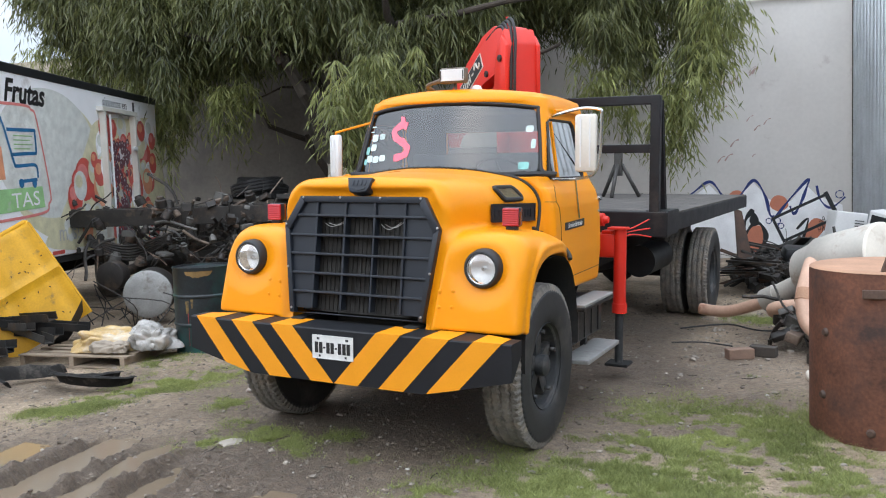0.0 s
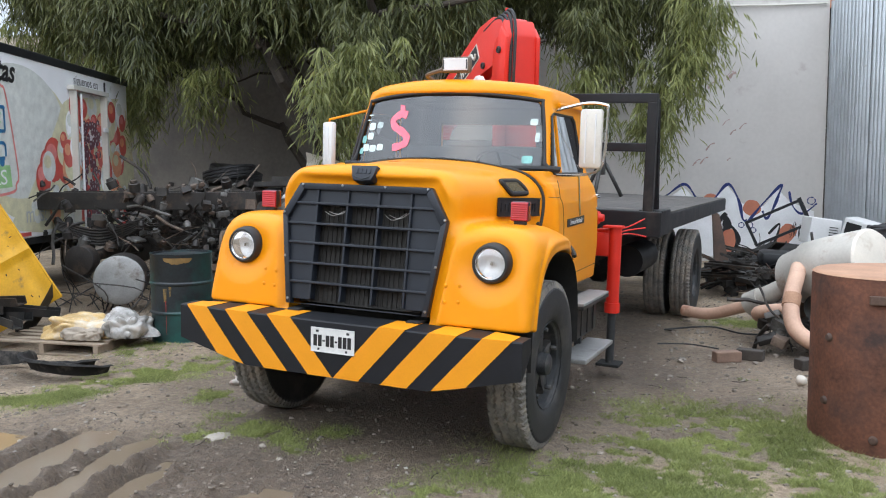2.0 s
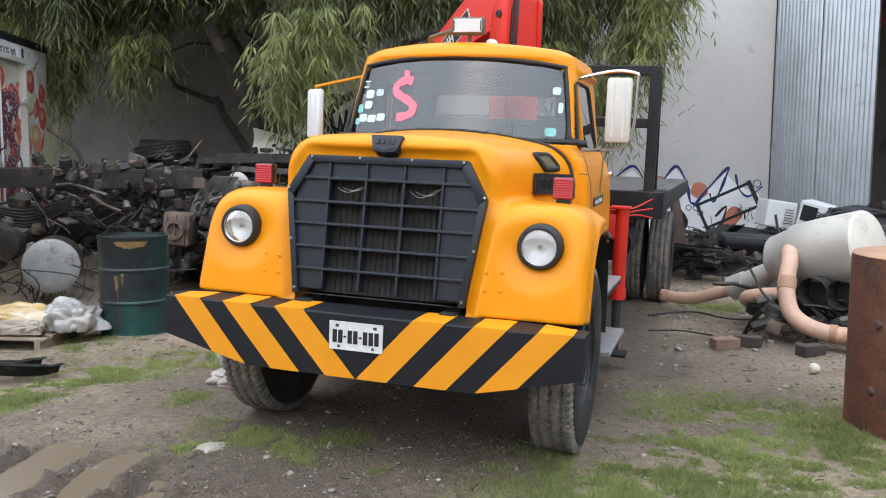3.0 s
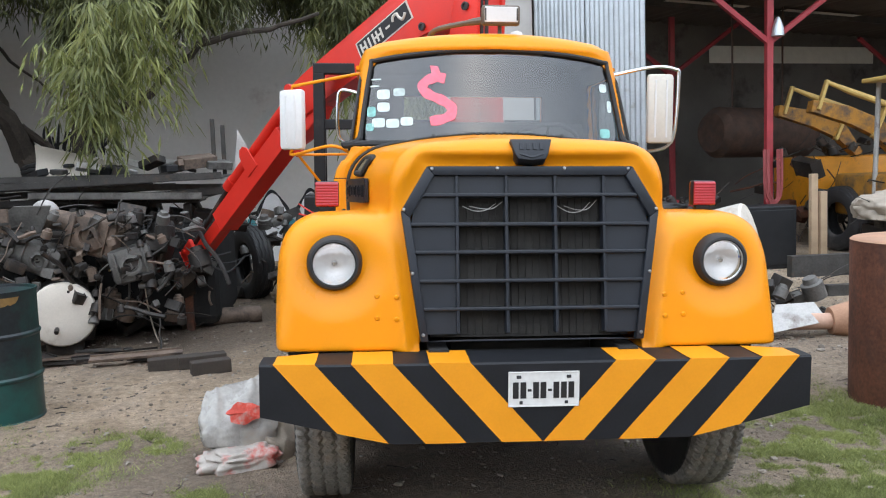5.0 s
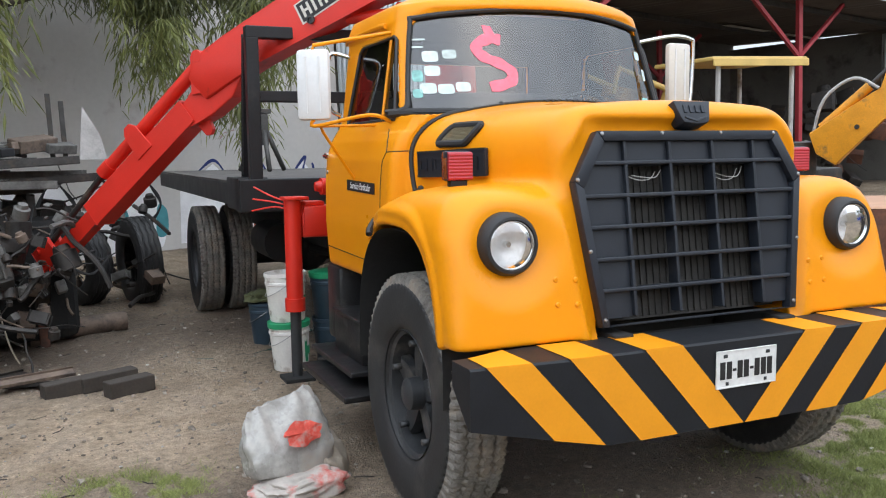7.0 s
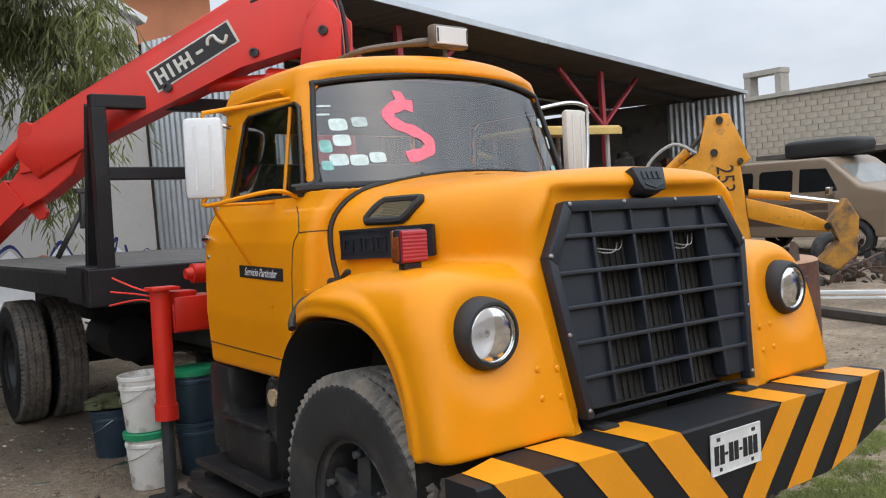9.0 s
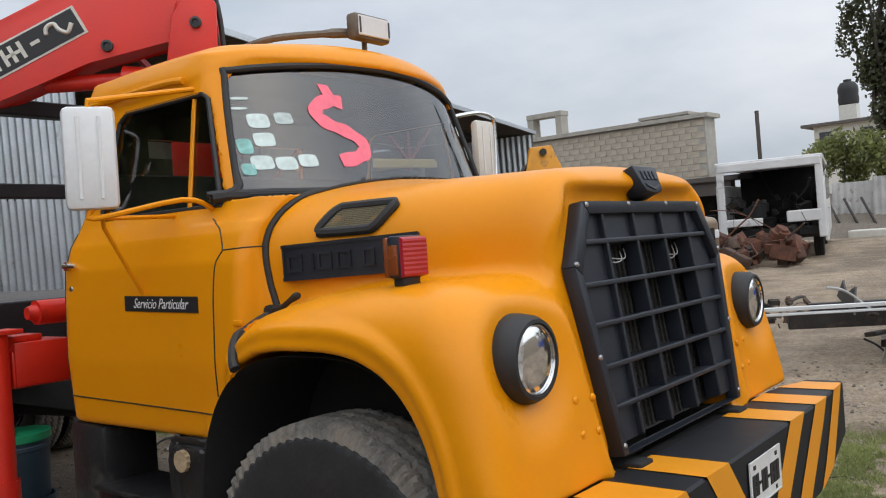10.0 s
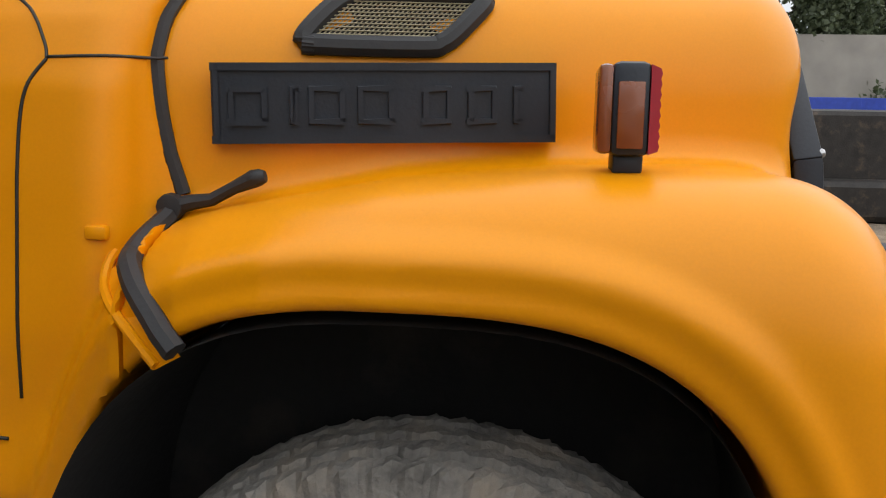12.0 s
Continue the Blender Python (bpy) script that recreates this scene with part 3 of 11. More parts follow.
M["dusty_rubber"] = mat("dusty_torn_rubber", (0.035, 0.033, 0.031), 0.75, var=0.4, scale=8, grain=50, bump=0.3, dirt=(0.16, 0.14, 0.12), dirt_amount=0.4, dirt_scale=6)
M["bag_print"] = mat("printed_paper_bag", (0.46, 0.42, 0.38), 0.7, var=0.25, scale=9, bump=0.2, dirt=(0.50, 0.07, 0.05), dirt_amount=0.55, dirt_scale=8)
M["red_blot"] = mat("smudged_red_print", (0.72, 0.09, 0.06), 0.7, var=0.3, scale=14, bump=0.1, dirt=(0.42, 0.37, 0.33), dirt_amount=0.5, dirt_scale=14)
M["thin_red"] = mat("red_paint_drip", (0.40, 0.04, 0.03), 0.5, var=0.3, scale=9, bump=0.0)
# bare render, darkened further to carry the tree's shade
M["wall_dark"] = mat("shaded_bare_render", (0.17, 0.155, 0.137), 0.95, var=0.3, scale=0.9, grain=14, bump=0.2, dirt=(0.09, 0.085, 0.08), dirt_amount=0.4, dirt_scale=0.7)
M["digger_muddy"] = mat("muddy_bucket_paint", (0.46, 0.22, 0.03), 0.6, var=0.3, scale=5, bump=0.2, dirt=(0.10, 0.075, 0.055), dirt_amount=0.7, dirt_scale=4)
# plaster darkened to carry the shade inside the shed
M["shed_dark"] = mat("shed_shade_plaster", (0.15, 0.143, 0.13), 0.95, var=0.4, scale=0.8, bump=0.2, dirt=(0.04, 0.036, 0.033), dirt_amount=0.4, dirt_scale=1.0)
M["cast_grey"] = mat("oily_grey_casting", (0.15, 0.145, 0.135), 0.55, 0.3, var=0.5, scale=6, grain=45, bump=0.35, dirt=(0.05, 0.045, 0.04), dirt_amount=0.45, dirt_scale=4)
M["cast_brown"] = mat("rusty_brown_casting", (0.17, 0.125, 0.095), 0.7, 0.1, var=0.5, scale=6, grain=45, bump=0.4, dirt=(0.05, 0.04, 0.035), dirt_amount=0.45, dirt_scale=4)

M["tan_cap"] = mat("tan_cap_plastic", (0.44, 0.33, 0.20), 0.7, var=0.3, scale=30, bump=0.15, dirt=(0.25, 0.17, 0.10), dirt_amount=0.3, dirt_scale=14)
# the sky's reflection in the van's windscreen is put into this colour
M["sky_tint_glass"] = mat("sky_reflection_glass", (0.20, 0.21, 0.20), 0.08, var=0.3, scale=3, bump=0.0, spec=0.8)
# ---- the ground ----
GRASS = [(2.05, 1.25, 0.85, 1.15, 1.0), (1.45, 0.25, 0.8, 0.6, 0.8), (2.2, -0.3, 0.9, 0.5, 0.8), (-2.80, 0.75, 0.30, 0.55, 1.0), (-2.62, 1.46, 0.42, 0.45, 1.0), (-2.0, 1.75, 0.2, 0.2, 0.6), (-2.95, 0.30, 0.30, 0.2, 0.7), (-1.62, 0.88, 0.20, 0.20, 1.0), (-1.15, 0.03, 0.22, 0.22, 0.8), (-0.66, 0.30, 0.26, 0.16, 0.8), (-0.42, 0.11, 0.14, 0.12, 0.7), (-0.32, 0.53, 0.16, 0.14, 0.5), (0.07, 0.13, 0.12, 0.09, 0.6), (0.63, -0.16, 0.25, 0.14, 0.7), (-2.2, 1.9, 0.3, 0.2, 0.5), (-1.0, 0.45, 0.25, 0.15, 0.5), (3.3, -0.35, 0.7, 0.6, 0.8), (4.5, -0.9, 0.8, 0.6, 0.6), (1.9, 6.3, 0.6, 0.35, 0.5), (-3.4, 2.0, 0.4, 0.3, 0.4), (2.1, 3.3, 0.10, 0.08, 0.6), (2.9, 0.6, 0.5, 0.6, 0.6)]
# tyre ruts: from x, y to x, y, half width, depth
RUTS = [(-1.25, -2.6, -1.70, -0.16, 0.16, 0.095), (-0.85, -2.4, -1.35, -0.18, 0.14, 0.09), (-0.55, -2.2, -0.90, -0.50, 0.11, 0.075), (-1.80, -2.4, -2.20, -0.50, 0.17, 0.09), (-0.25, -1.6, -0.15, -0.62, 0.16, 0.045)]


def vnoise(x, y, seed=0):
    """Smooth lattice noise between 0 and 1."""
    x, y = np.asarray(x, dtype=float), np.asarray(y, dtype=float)
    xi, yi = np.floor(x), np.floor(y)
    u, v = x - xi, y - yi
    u, v = u * u * (3 - 2 * u), v * v * (3 - 2 * v)

    def h(a, b):
        q = np.sin(a * 127.1 + b * 311.7 + seed * 74.7) * 43758.5453
        return q - np.floor(q)

    return (h(xi, yi) * (1 - u) + h(xi + 1, yi) * u) * (1 - v) + (h(xi, yi + 1) * (1 - u) + h(xi + 1, yi + 1) * u) * v


def lumps(x, y, f):
    return sum((vnoise(x * f * 2 ** k + 0.7 * k, y * f * 2 ** k + 1.9 * k, k) - 0.5) / 1.8 ** k for k in range(4))


def rut(x, y):
    """How deep the tyre ruts cut, and how high the mud heaps beside them."""
    d = 0.0
    for x0, y0, x1, y1, w, dep in RUTS:
        t = np.clip((y - y0) / (y1 - y0), 0, 1)
        r = np.abs(x - (x0 + (x1 - x0) * t)) / w
        end = np.clip((y1 + 0.25 - y) / 0.4, 0, 1) * np.clip((y - y0 + 0.3) / 0.4, 0, 1)
        d = d + end * dep * (-np.exp(-r ** 4) + (0.15 + 0.45 * vnoise(x * 14, y * 9, 3)) * np.exp(-((r - 1.5) / 0.4) ** 2))
    return d


def fbm(x, y, seed=0.0):
    s = 0
    for k in range(1, 6):
        f = 0.7 * 1.9 ** k
        s = s + np.sin(x * f + 1.7 * k + seed + 1.3 * np.sin(y * f * 0.7 + k)) * np.cos(y * f * 1.1 + 0.6 * k + 1.1 * np.sin(x * f * 0.8 + 2 * k)) / 1.7 ** k
    return s


# damp mud and oily earth, plus shade painted under and beside truck and wreck
def wet_shade_at(x, y):
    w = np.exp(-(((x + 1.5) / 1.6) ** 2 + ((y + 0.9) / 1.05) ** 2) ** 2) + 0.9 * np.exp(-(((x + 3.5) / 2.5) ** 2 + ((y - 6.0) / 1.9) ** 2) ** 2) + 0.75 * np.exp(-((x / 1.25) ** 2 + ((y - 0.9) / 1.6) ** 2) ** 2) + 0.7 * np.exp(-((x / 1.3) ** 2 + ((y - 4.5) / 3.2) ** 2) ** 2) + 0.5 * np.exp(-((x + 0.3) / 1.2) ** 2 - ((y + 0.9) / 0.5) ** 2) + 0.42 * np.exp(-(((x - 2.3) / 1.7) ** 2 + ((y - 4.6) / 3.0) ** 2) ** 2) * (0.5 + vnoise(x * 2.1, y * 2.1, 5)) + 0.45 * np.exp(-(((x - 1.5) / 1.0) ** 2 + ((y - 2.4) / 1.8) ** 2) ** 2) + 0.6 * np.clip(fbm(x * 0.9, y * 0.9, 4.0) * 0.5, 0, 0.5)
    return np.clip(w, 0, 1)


def ground_z(x, y):
    lean = -0.033 * np.clip(x, -1.5, 1.5) * np.exp(-(np.maximum(np.abs(x) - 1.5, 0) / 1.5) ** 2) * np.exp(-(np.maximum(np.abs(y - 3.5) - 5, 0) / 2) ** 2)
    near = np.exp(-(np.hypot(x, y - 3) / 14) ** 4)
    far = np.clip((np.hypot(x, y) - 14) / 30, 0, 1)
    mud = np.exp(-(((x + 1.3) / 1.5) ** 2 + ((y + 0.85) / 0.95) ** 2) ** 2)
    churn = mud * (0.045 * lumps(x, y, 5.5) + 0.060 * np.abs(lumps(x, y, 10.0)) - 0.012)
    mound = 0.07 * np.exp(-(((x + 3.2) / 0.75) ** 2 + ((y - 2.5) / 0.75) ** 2))
    return lean + mound + near * (0.010 * fbm(x, y) + rut(x, y) + churn + 0.022 * lumps(x, y, 2.3) + 0.010 * lumps(x, y, 11.0)) + far * 0.08 * fbm(x * 0.1, y * 0.1, 2.0)


xs = np.concatenate([-np.geomspace(300, 8, 16), np.arange(-7.6, -3.0, 0.06), np.arange(-3.0, 0.5, 0.024), np.arange(0.5, 5.0, 0.045), np.arange(5.0, 8.0, 0.08), np.geomspace(8.2, 400, 22)])
ys = np.concatenate([-np.geomspace(300, 5, 14), np.arange(-4.6, -1.8, 0.06), np.arange(-1.8, 1.0, 0.024), np.arange(1.0, 9.0, 0.05), np.geomspace(9.2, 300, 22)])
X, Y = np.meshgrid(xs, ys, indexing="ij")
Z = ground_z(X, Y)
nx, ny = X.shape
idx = np.arange(nx * ny).reshape(nx, ny)
me = bpy.data.meshes.new("ground")
me.from_pydata(np.stack([X, Y, Z], -1).reshape(-1, 3).tolist(), [], np.stack([idx[:-1, :-1], idx[1:, :-1], idx[1:, 1:], idx[:-1, 1:]], -1).reshape(-1, 4).tolist())
me.shade_smooth()
green = np.zeros(X.shape)
for cx, cy, rx, ry, k in GRASS:
    green = np.maximum(green, k * np.clip(0.95 - ((X - cx) / rx) ** 2 - ((Y - cy) / ry) ** 2 + 1.5 * lumps(X, Y, 3.2) + 1.6 * lumps(X, Y, 9.0), 0, 0.8))
green = np.maximum(green, 0.6 * np.clip((np.hypot(X, Y) - 22) / 10, 0, 1) * (Y < 2))
for nm, arr in (("wet_shade", wet_shade_at(X, Y)), ("green", green)):
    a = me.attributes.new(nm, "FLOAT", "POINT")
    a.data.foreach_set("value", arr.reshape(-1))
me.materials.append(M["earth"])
tagged(new("ground", me), "trodden brown earth with gravel, mud ruts and thin grass", "ground", kind="structure")

for k, (x0, y0, x1, y1, w, dep) in enumerate(RUTS):
    bm = B()
    row = []
    for i in range(15):
        t = i / 14
        row.append([bm.verts.new((x0 + (x1 - x0) * t + e * w * 1.15, y0 - 0.05 + (y1 + 0.2 - y0) * t, (0.018, 0.012, 0.0, 0.022, -0.008)[k])) for e in (-1, 1)])
    for a, b in zip(row, row[1:]):
        bm.faces.new((a[0], a[1], b[1], b[0]))
    tagged(part("puddle", bm, M["puddle"]), "muddy brown water standing in a tyre rut", "puddle", "puddles", kind="structure")

# grass blades, loose stones
rng = np.random.default_rng(5)
V, F = [], []
for cx, cy, rx, ry, k in GRASS:
    n_ = int(75000 * k * rx * ry * 3.14)
    px, py = cx + rx * rng.normal(0, 0.48, n_), cy + ry * rng.normal(0, 0.48, n_)
    thick = 1.2 * lumps(px, py, 3.2) + 1.4 * lumps(px, py, 9.0) + rng.normal(0, 0.14, n_)
    keep = thick > 0.10 - 0.24 * k
    px, py, thick = px[keep], py[keep], thick[keep]
    h = 0.004 + 0.022 * rng.random(len(px)) ** 2 * (0.5 + 2.0 * np.clip(thick + 0.1, 0, 0.7))
    a = rng.uniform(0, 6.28, len(px))
    ln = rng.uniform(0.4, 1.7, len(px)) * h
    b = rng.uniform(0, 6.28, len(px))
    w = rng.uniform(0.0012, 0.0032, len(px))
    z = ground_z(px, py)
    n0 = sum(len(v) for v in V)
    p0 = np.stack([px - w * np.cos(a), py - w * np.sin(a), z - 0.004], 1)
    p1 = np.stack([px + w * np.cos(a), py + w * np.sin(a), z - 0.004], 1)
    p2 = np.stack([px + ln * np.cos(b), py + ln * np.sin(b), z + h], 1)
    V.append(np.concatenate([p0, p1, p2]))
    i = np.arange(len(px))
    F.append(np.stack([n0 + i, n0 + i + len(px), n0 + i + 2 * len(px)], 1))
me = bpy.data.meshes.new("grass")
me.from_pydata(np.concatenate(V).tolist(), [], np.concatenate(F).tolist())
me.materials.append(M["grass"])
tagged(new("grass", me), "thin patches of short green grass on the earth", "grass", kind="stuff")


def scatter_stones(name, n_, region, size, material, label, seed):
    """Loose stones, one mesh, lying on the ground."""
    r = np.random.default_rng(seed)
    t = (1 + 5 ** 0.5) / 2
    ico = np.array([(-1, t, 0), (1, t, 0), (-1, -t, 0), (1, -t, 0), (0, -1, t), (0, 1, t), (0, -1, -t), (0, 1, -t), (t, 0, -1), (t, 0, 1), (-t, 0, -1), (-t, 0, 1)]) / 1.9
    tri = np.array([(0, 11, 5), (0, 5, 1), (0, 1, 7), (0, 7, 10), (0, 10, 11), (1, 5, 9), (5, 11, 4), (11, 10, 2), (10, 7, 6), (7, 1, 8), (3, 9, 4), (3, 4, 2), (3, 2, 6), (3, 6, 8), (3, 8, 9), (4, 9, 5), (2, 4, 11), (6, 2, 10), (8, 6, 7), (9, 8, 1)])
    x, y = r.uniform(region[0], region[1], n_), r.uniform(region[2], region[3], n_)
    if name != "mud_clods":
        dry = r.random(n_) > 0.85 * np.exp(-(((x + 1.4) / 1.6) ** 2 + ((y + 0.9) / 1.05) ** 2) ** 2)
        x, y = x[dry], y[dry]
        n_ = len(x)
    s = size[0] * (size[1] / size[0]) ** (r.random(n_) ** 2.4)
    v = ico[None] * r.uniform(0.7, 1.25, (n_, 12, 1)) * np.stack([r.uniform(0.7, 1.3, n_), r.uniform(0.7, 1.3, n_), r.uniform(0.4, 0.8, n_)], 1)[:, None] * s[:, None, None]
    c, q = np.cos(np.arange(n_))[:, None], np.sin(np.arange(n_))[:, None]
    v = np.stack([v[..., 0] * c - v[..., 1] * q, v[..., 0] * q + v[..., 1] * c, v[..., 2]], -1)
    v = v + np.stack([x, y, ground_z(x, y) + 0.22 * s], 1)[:, None]
    f = tri[None] + 12 * np.arange(n_)[:, None, None]
    me = bpy.data.meshes.new(name)
    me.from_pydata(v.reshape(-1, 3).tolist(), [], f.reshape(-1, 3).tolist())
    me.materials.append(material)
    return tagged(new(name, me), label, "stones", kind="stuff")


M["stone"] = mat("field_stone", (0.27, 0.235, 0.195), 0.9, var=0.3, scale=15, grain=80, bump=0.3, island=0.35)
M["pale_grit"] = mat("pale_chip", (0.44, 0.42, 0.38), 0.9, var=0.2, scale=15, bump=0.2, island=0.3)
M["clod"] = mat("mud_clod", (0.19, 0.155, 0.122), 0.8, var=0.4, scale=12, grain=60, bump=0.4, island=0.3)
scatter_stones("gravel", 5500, (-4.5, 5.5, -1.5, 8.5), (0.004, 0.026), M["stone"], "scattered grey and brown pebbles", 3)
scatter_stones("pale_gravel", 900, (-4.0, 5.5, -1.0, 8.0), (0.004, 0.014), M["pale_grit"], "scattered pale chips of stone and plaster", 14)
scatter_stones("earth_crumbs", 9000, (-4.5, 6.0, -1.5, 8.0), (0.004, 0.018), M["clod"], "loose crumbs of brown earth", 15)
scatter_stones("gravel", 420, (1.3, 4.2, 3.2, 8.5), (0.010, 0.05), M["stone"], "stones and rubble beside the pipes", 8)
scatter_stones("mud_clods", 2600, (-3.0, 0.3, -1.5, 0.25), (0.004, 0.016), M["clod"], "lumps of churned sodden mud", 4)
bm = B()
random.seed(64)
for k in range(220):
    x, y, a = random.uniform(-3.5, 4.0), random.uniform(-0.9, 6.5), random.uniform(0, 6.28)
    L = random.uniform(0.03, 0.14)
    pts = [(x + L * t * math.cos(a + 0.5 * t), y + L * t * math.sin(a + 0.5 * t), float(ground_z(x + L * t * math.cos(a), y + L * t * math.sin(a))) + 0.004) for t in (0, 0.5, 1)]
    tube(bm, pts, random.uniform(0.0015, 0.004), 4)
tagged(part("twigs", bm, M["wood_dark"]), "dry twigs and straw on the earth", "twigs", kind="stuff")
bm = B()
bmesh.ops.create_icosphere(bm, subdivisions=3, radius=1)
for v in bm.verts:
    v.co = Vector((v.co.x * 0.085, v.co.y * 0.12, v.co.z * 0.035)) * (1 + 0.25 * noise.noise(v.co * 2.0))
st_ = part("pale_stone", bm, mat("pale_stone", (0.42, 0.375, 0.32), 0.9, var=0.2, scale=18, bump=0.3), smooth=True)
st_.location = (-0.97, 0.11, 0.01)
tagged(st_, "flat pale stone half sunk in the earth", "stone")

# ---- walls ----
WALL_A, WALL_B = Vector((-17.0, 9.75, 0)), Vector((2.86, 13.72, 0))
WM = axes(WALL_A, WALL_B - WALL_A, (0, 0, 1))
WL = (WALL_B - WALL_A).length
bm = B()
prism(bm, [(10.4, -0.3), (WL, -0.3), (WL, 5.35), (WL - 3.6, 6.9), (10.4, 6.9)], WM @ Matrix.Translation((0, 0, -0.25)), 0.25)
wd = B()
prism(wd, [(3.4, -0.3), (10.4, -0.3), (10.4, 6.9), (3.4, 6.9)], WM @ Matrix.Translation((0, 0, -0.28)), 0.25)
tagged(part("wall_back_bare", wd, M["wall_dark"]), "bare stretch of the tall wall, the tree's shade in its colour", "wall", kind="structure")
bk = tagged(part("wall_back", bm, M["wall"]), "tall grey rendered wall with stains and graffiti", "wall", kind="structure")


def on_wall(x, z, lift=0.003):
    """A point on the rendered wall above world x."""
    t = (x - WALL_A.x) / (WALL_B.x - WALL_A.x)
    p = WALL_A.lerp(WALL_B, t)
    nrm = WM.col[2].xyz
    return Vector((p.x, p.y, z)) + nrm * lift


def ribbon(pts, w, lift, material, parent, name, closed=False):
    """A painted line on the wall."""
    bm = B()
    P = arc([(x, z, 0) for x, z in pts], 6, closed)
    if closed:
        P.append(P[0])
    a = []
    for i, p in enumerate(P):
        d = (P[min(i + 1, len(P) - 1)] - P[max(i - 1, 0)]).normalized()
        o = Vector((-d.y, d.x, 0)) * w * (0.8 + 0.3 * math.sin(i * 0.7))
        a.append((bm.verts.new(on_wall(p.x + o.x, p.y + o.y, lift)), bm.verts.new(on_wall(p.x - o.x, p.y - o.y, lift))))
    for p, q in zip(a, a[1:]):
        bm.faces.new((p[0], p[1], q[1], q[0]))
    return part(name, bm, material, parent)


def patch(pts, lift, material, parent, name, smooth_=True):
    bm = B()
    P = arc([(x, z, 0) for x, z in pts], 5, True) if smooth_ else [Vector((x, z, 0)) for x, z in pts]
    bm.faces.new([bm.verts.new(on_wall(p.x, p.y, lift)) for p in P])
    return part(name, bm, material, parent)


graf = thing("graffiti", Matrix(), "spray-painted graffiti in white, blue and orange along a grey wall", "graffiti")
patch([(-0.35, 0.1), (-0.3, 1.0), (0.32, 1.46), (0.62, 1.12), (0.85, 1.2), (1.13, 1.48), (1.4, 1.15), (1.62, 1.02), (1.8, 1.1), (2.05, 1.42), (2.25, 1.2), (2.45, 1.1), (2.7, 1.0), (2.75, 0.1)], 0.003, M["white_spray"], graf, "white_field", False)
ribbon([(-0.3, 1.1), (0.0, 1.3), (0.33, 1.52), (0.55, 1.25), (0.66, 1.1)], 0.028, 0.007, M["blue_line"], graf, "blue_outline")
ribbon([(0.70, 1.05), (0.9, 1.25), (1.14, 1.52), (1.34, 1.2), (1.42, 0.85), (1.5, 0.8)], 0.03, 0.007, M["blue_line"], graf, "blue_outline")
ribbon([(1.5, 0.75), (1.75, 1.1), (2.10, 1.50), (2.06, 1.3), (1.95, 1.0), (1.85, 0.85), (1.78, 1.0)], 0.028, 0.007, M["blue_line"], graf, "blue_outline")
ribbon([(2.25, 1.38), (2.32, 1.1), (2.5, 0.95), (2.75, 1.15)], 0.022, 0.007, M["blue_line"], graf, "blue_outline")
patch([(0.62, 1.12), (0.75, 1.32), (0.92, 1.3), (0.95, 1.12), (0.78, 1.05)], 0.005, M["orange_spray"], graf, "orange_patch")
patch([(1.42, 1.02), (1.5, 1.2), (1.68, 1.18), (1.75, 1.0), (1.58, 0.9)], 0.005, M["orange_spray"], graf, "orange_patch")
patch([(1.05, 0.12), (1.0, 0.4), (1.1, 0.62), (1.3, 0.6), (1.32, 0.35), (1.2, 0.1)], 0.006, M["orange_spray"], graf, "orange_patch")
ribbon([(1.12, 0.95), (0.98, 0.75), (0.95, 0.45), (1.1, 0.65), (1.25, 0.66), (1.35, 0.4), (1.2, 0.1)], 0.045, 0.008, M["black_line"], graf, "black_outline")
patch([(1.05, 0.72), (1.12, 0.9), (1.22, 0.75), (1.15, 0.62)], 0.009, M["black_line"], graf, "black_outline")
ribbon([(1.9, 0.55), (2.1, 0.75), (2.0, 0.35), (1.85, 0.2)], 0.025, 0.008, M["black_line"], graf, "black_outline")
patch([(2.0, 0.42), (2.2, 0.75), (2.42, 0.62), (2.18, 0.3)], 0.006, M["orange_spray"], graf, "orange_patch")
for cx, cz, r in ((1.55, 0.72, 0.06), (1.62, 0.62, 0.05), (2.65, 1.2, 0.07), (1.4, 0.72, 0.05)):
    ribbon([(cx + r * math.cos(a), cz + r * math.sin(a)) for a in np.linspace(0, 6.28, 9)[:-1]], 0.010, 0.009, M["blue_line"], graf, "blue_loop", True)
random.seed(4)
for k in range(5):
    ribbon([(2.3 + k * 0.07 + random.uniform(-0.03, 0.03), 0.45 + random.uniform(0, 0.35)) for _ in range(6)], 0.006, 0.010, M["black_line"], graf, "scribble")
# blue-white lettering behind the bed and beside it, and a black tag below the tree
for cx in (-0.95, -1.6, -2.3, -3.0):
    patch([(cx - 0.3, 0.1), (cx - 0.28, 0.9), (cx, 1.25), (cx + 0.28, 0.9), (cx + 0.3, 0.1)], 0.003, M["white_spray"], graf, "white_field")
    ribbon([(cx - 0.3, 0.85), (cx - 0.15, 1.15), (cx, 1.3), (cx + 0.18, 1.1), (cx + 0.3, 0.8), (cx + 0.1, 0.5)], 0.03, 0.007, M["black_line"], graf, "black_outline")
    patch([(cx + 0.2, 0.3), (cx + 0.25, 0.8), (cx + 0.4, 0.7), (cx + 0.38, 0.3)], 0.006, M["teal_spray"], graf, "teal_patch")
random.seed(9)
for k in range(9):
    x0 = -5.9 + 0.13 * k
    ribbon([(x0 + random.uniform(-0.1, 0.12), 2.25 + random.uniform(-0.3, 0.4)) for _ in range(5)], 0.022, 0.006, M["black_line"], graf, "scribble")
patch([(-5.75, 2.85), (-5.55, 2.92), (-5.3, 2.88), (-5.5, 2.80)], 0.006, M["black_line"], graf, "scribble")
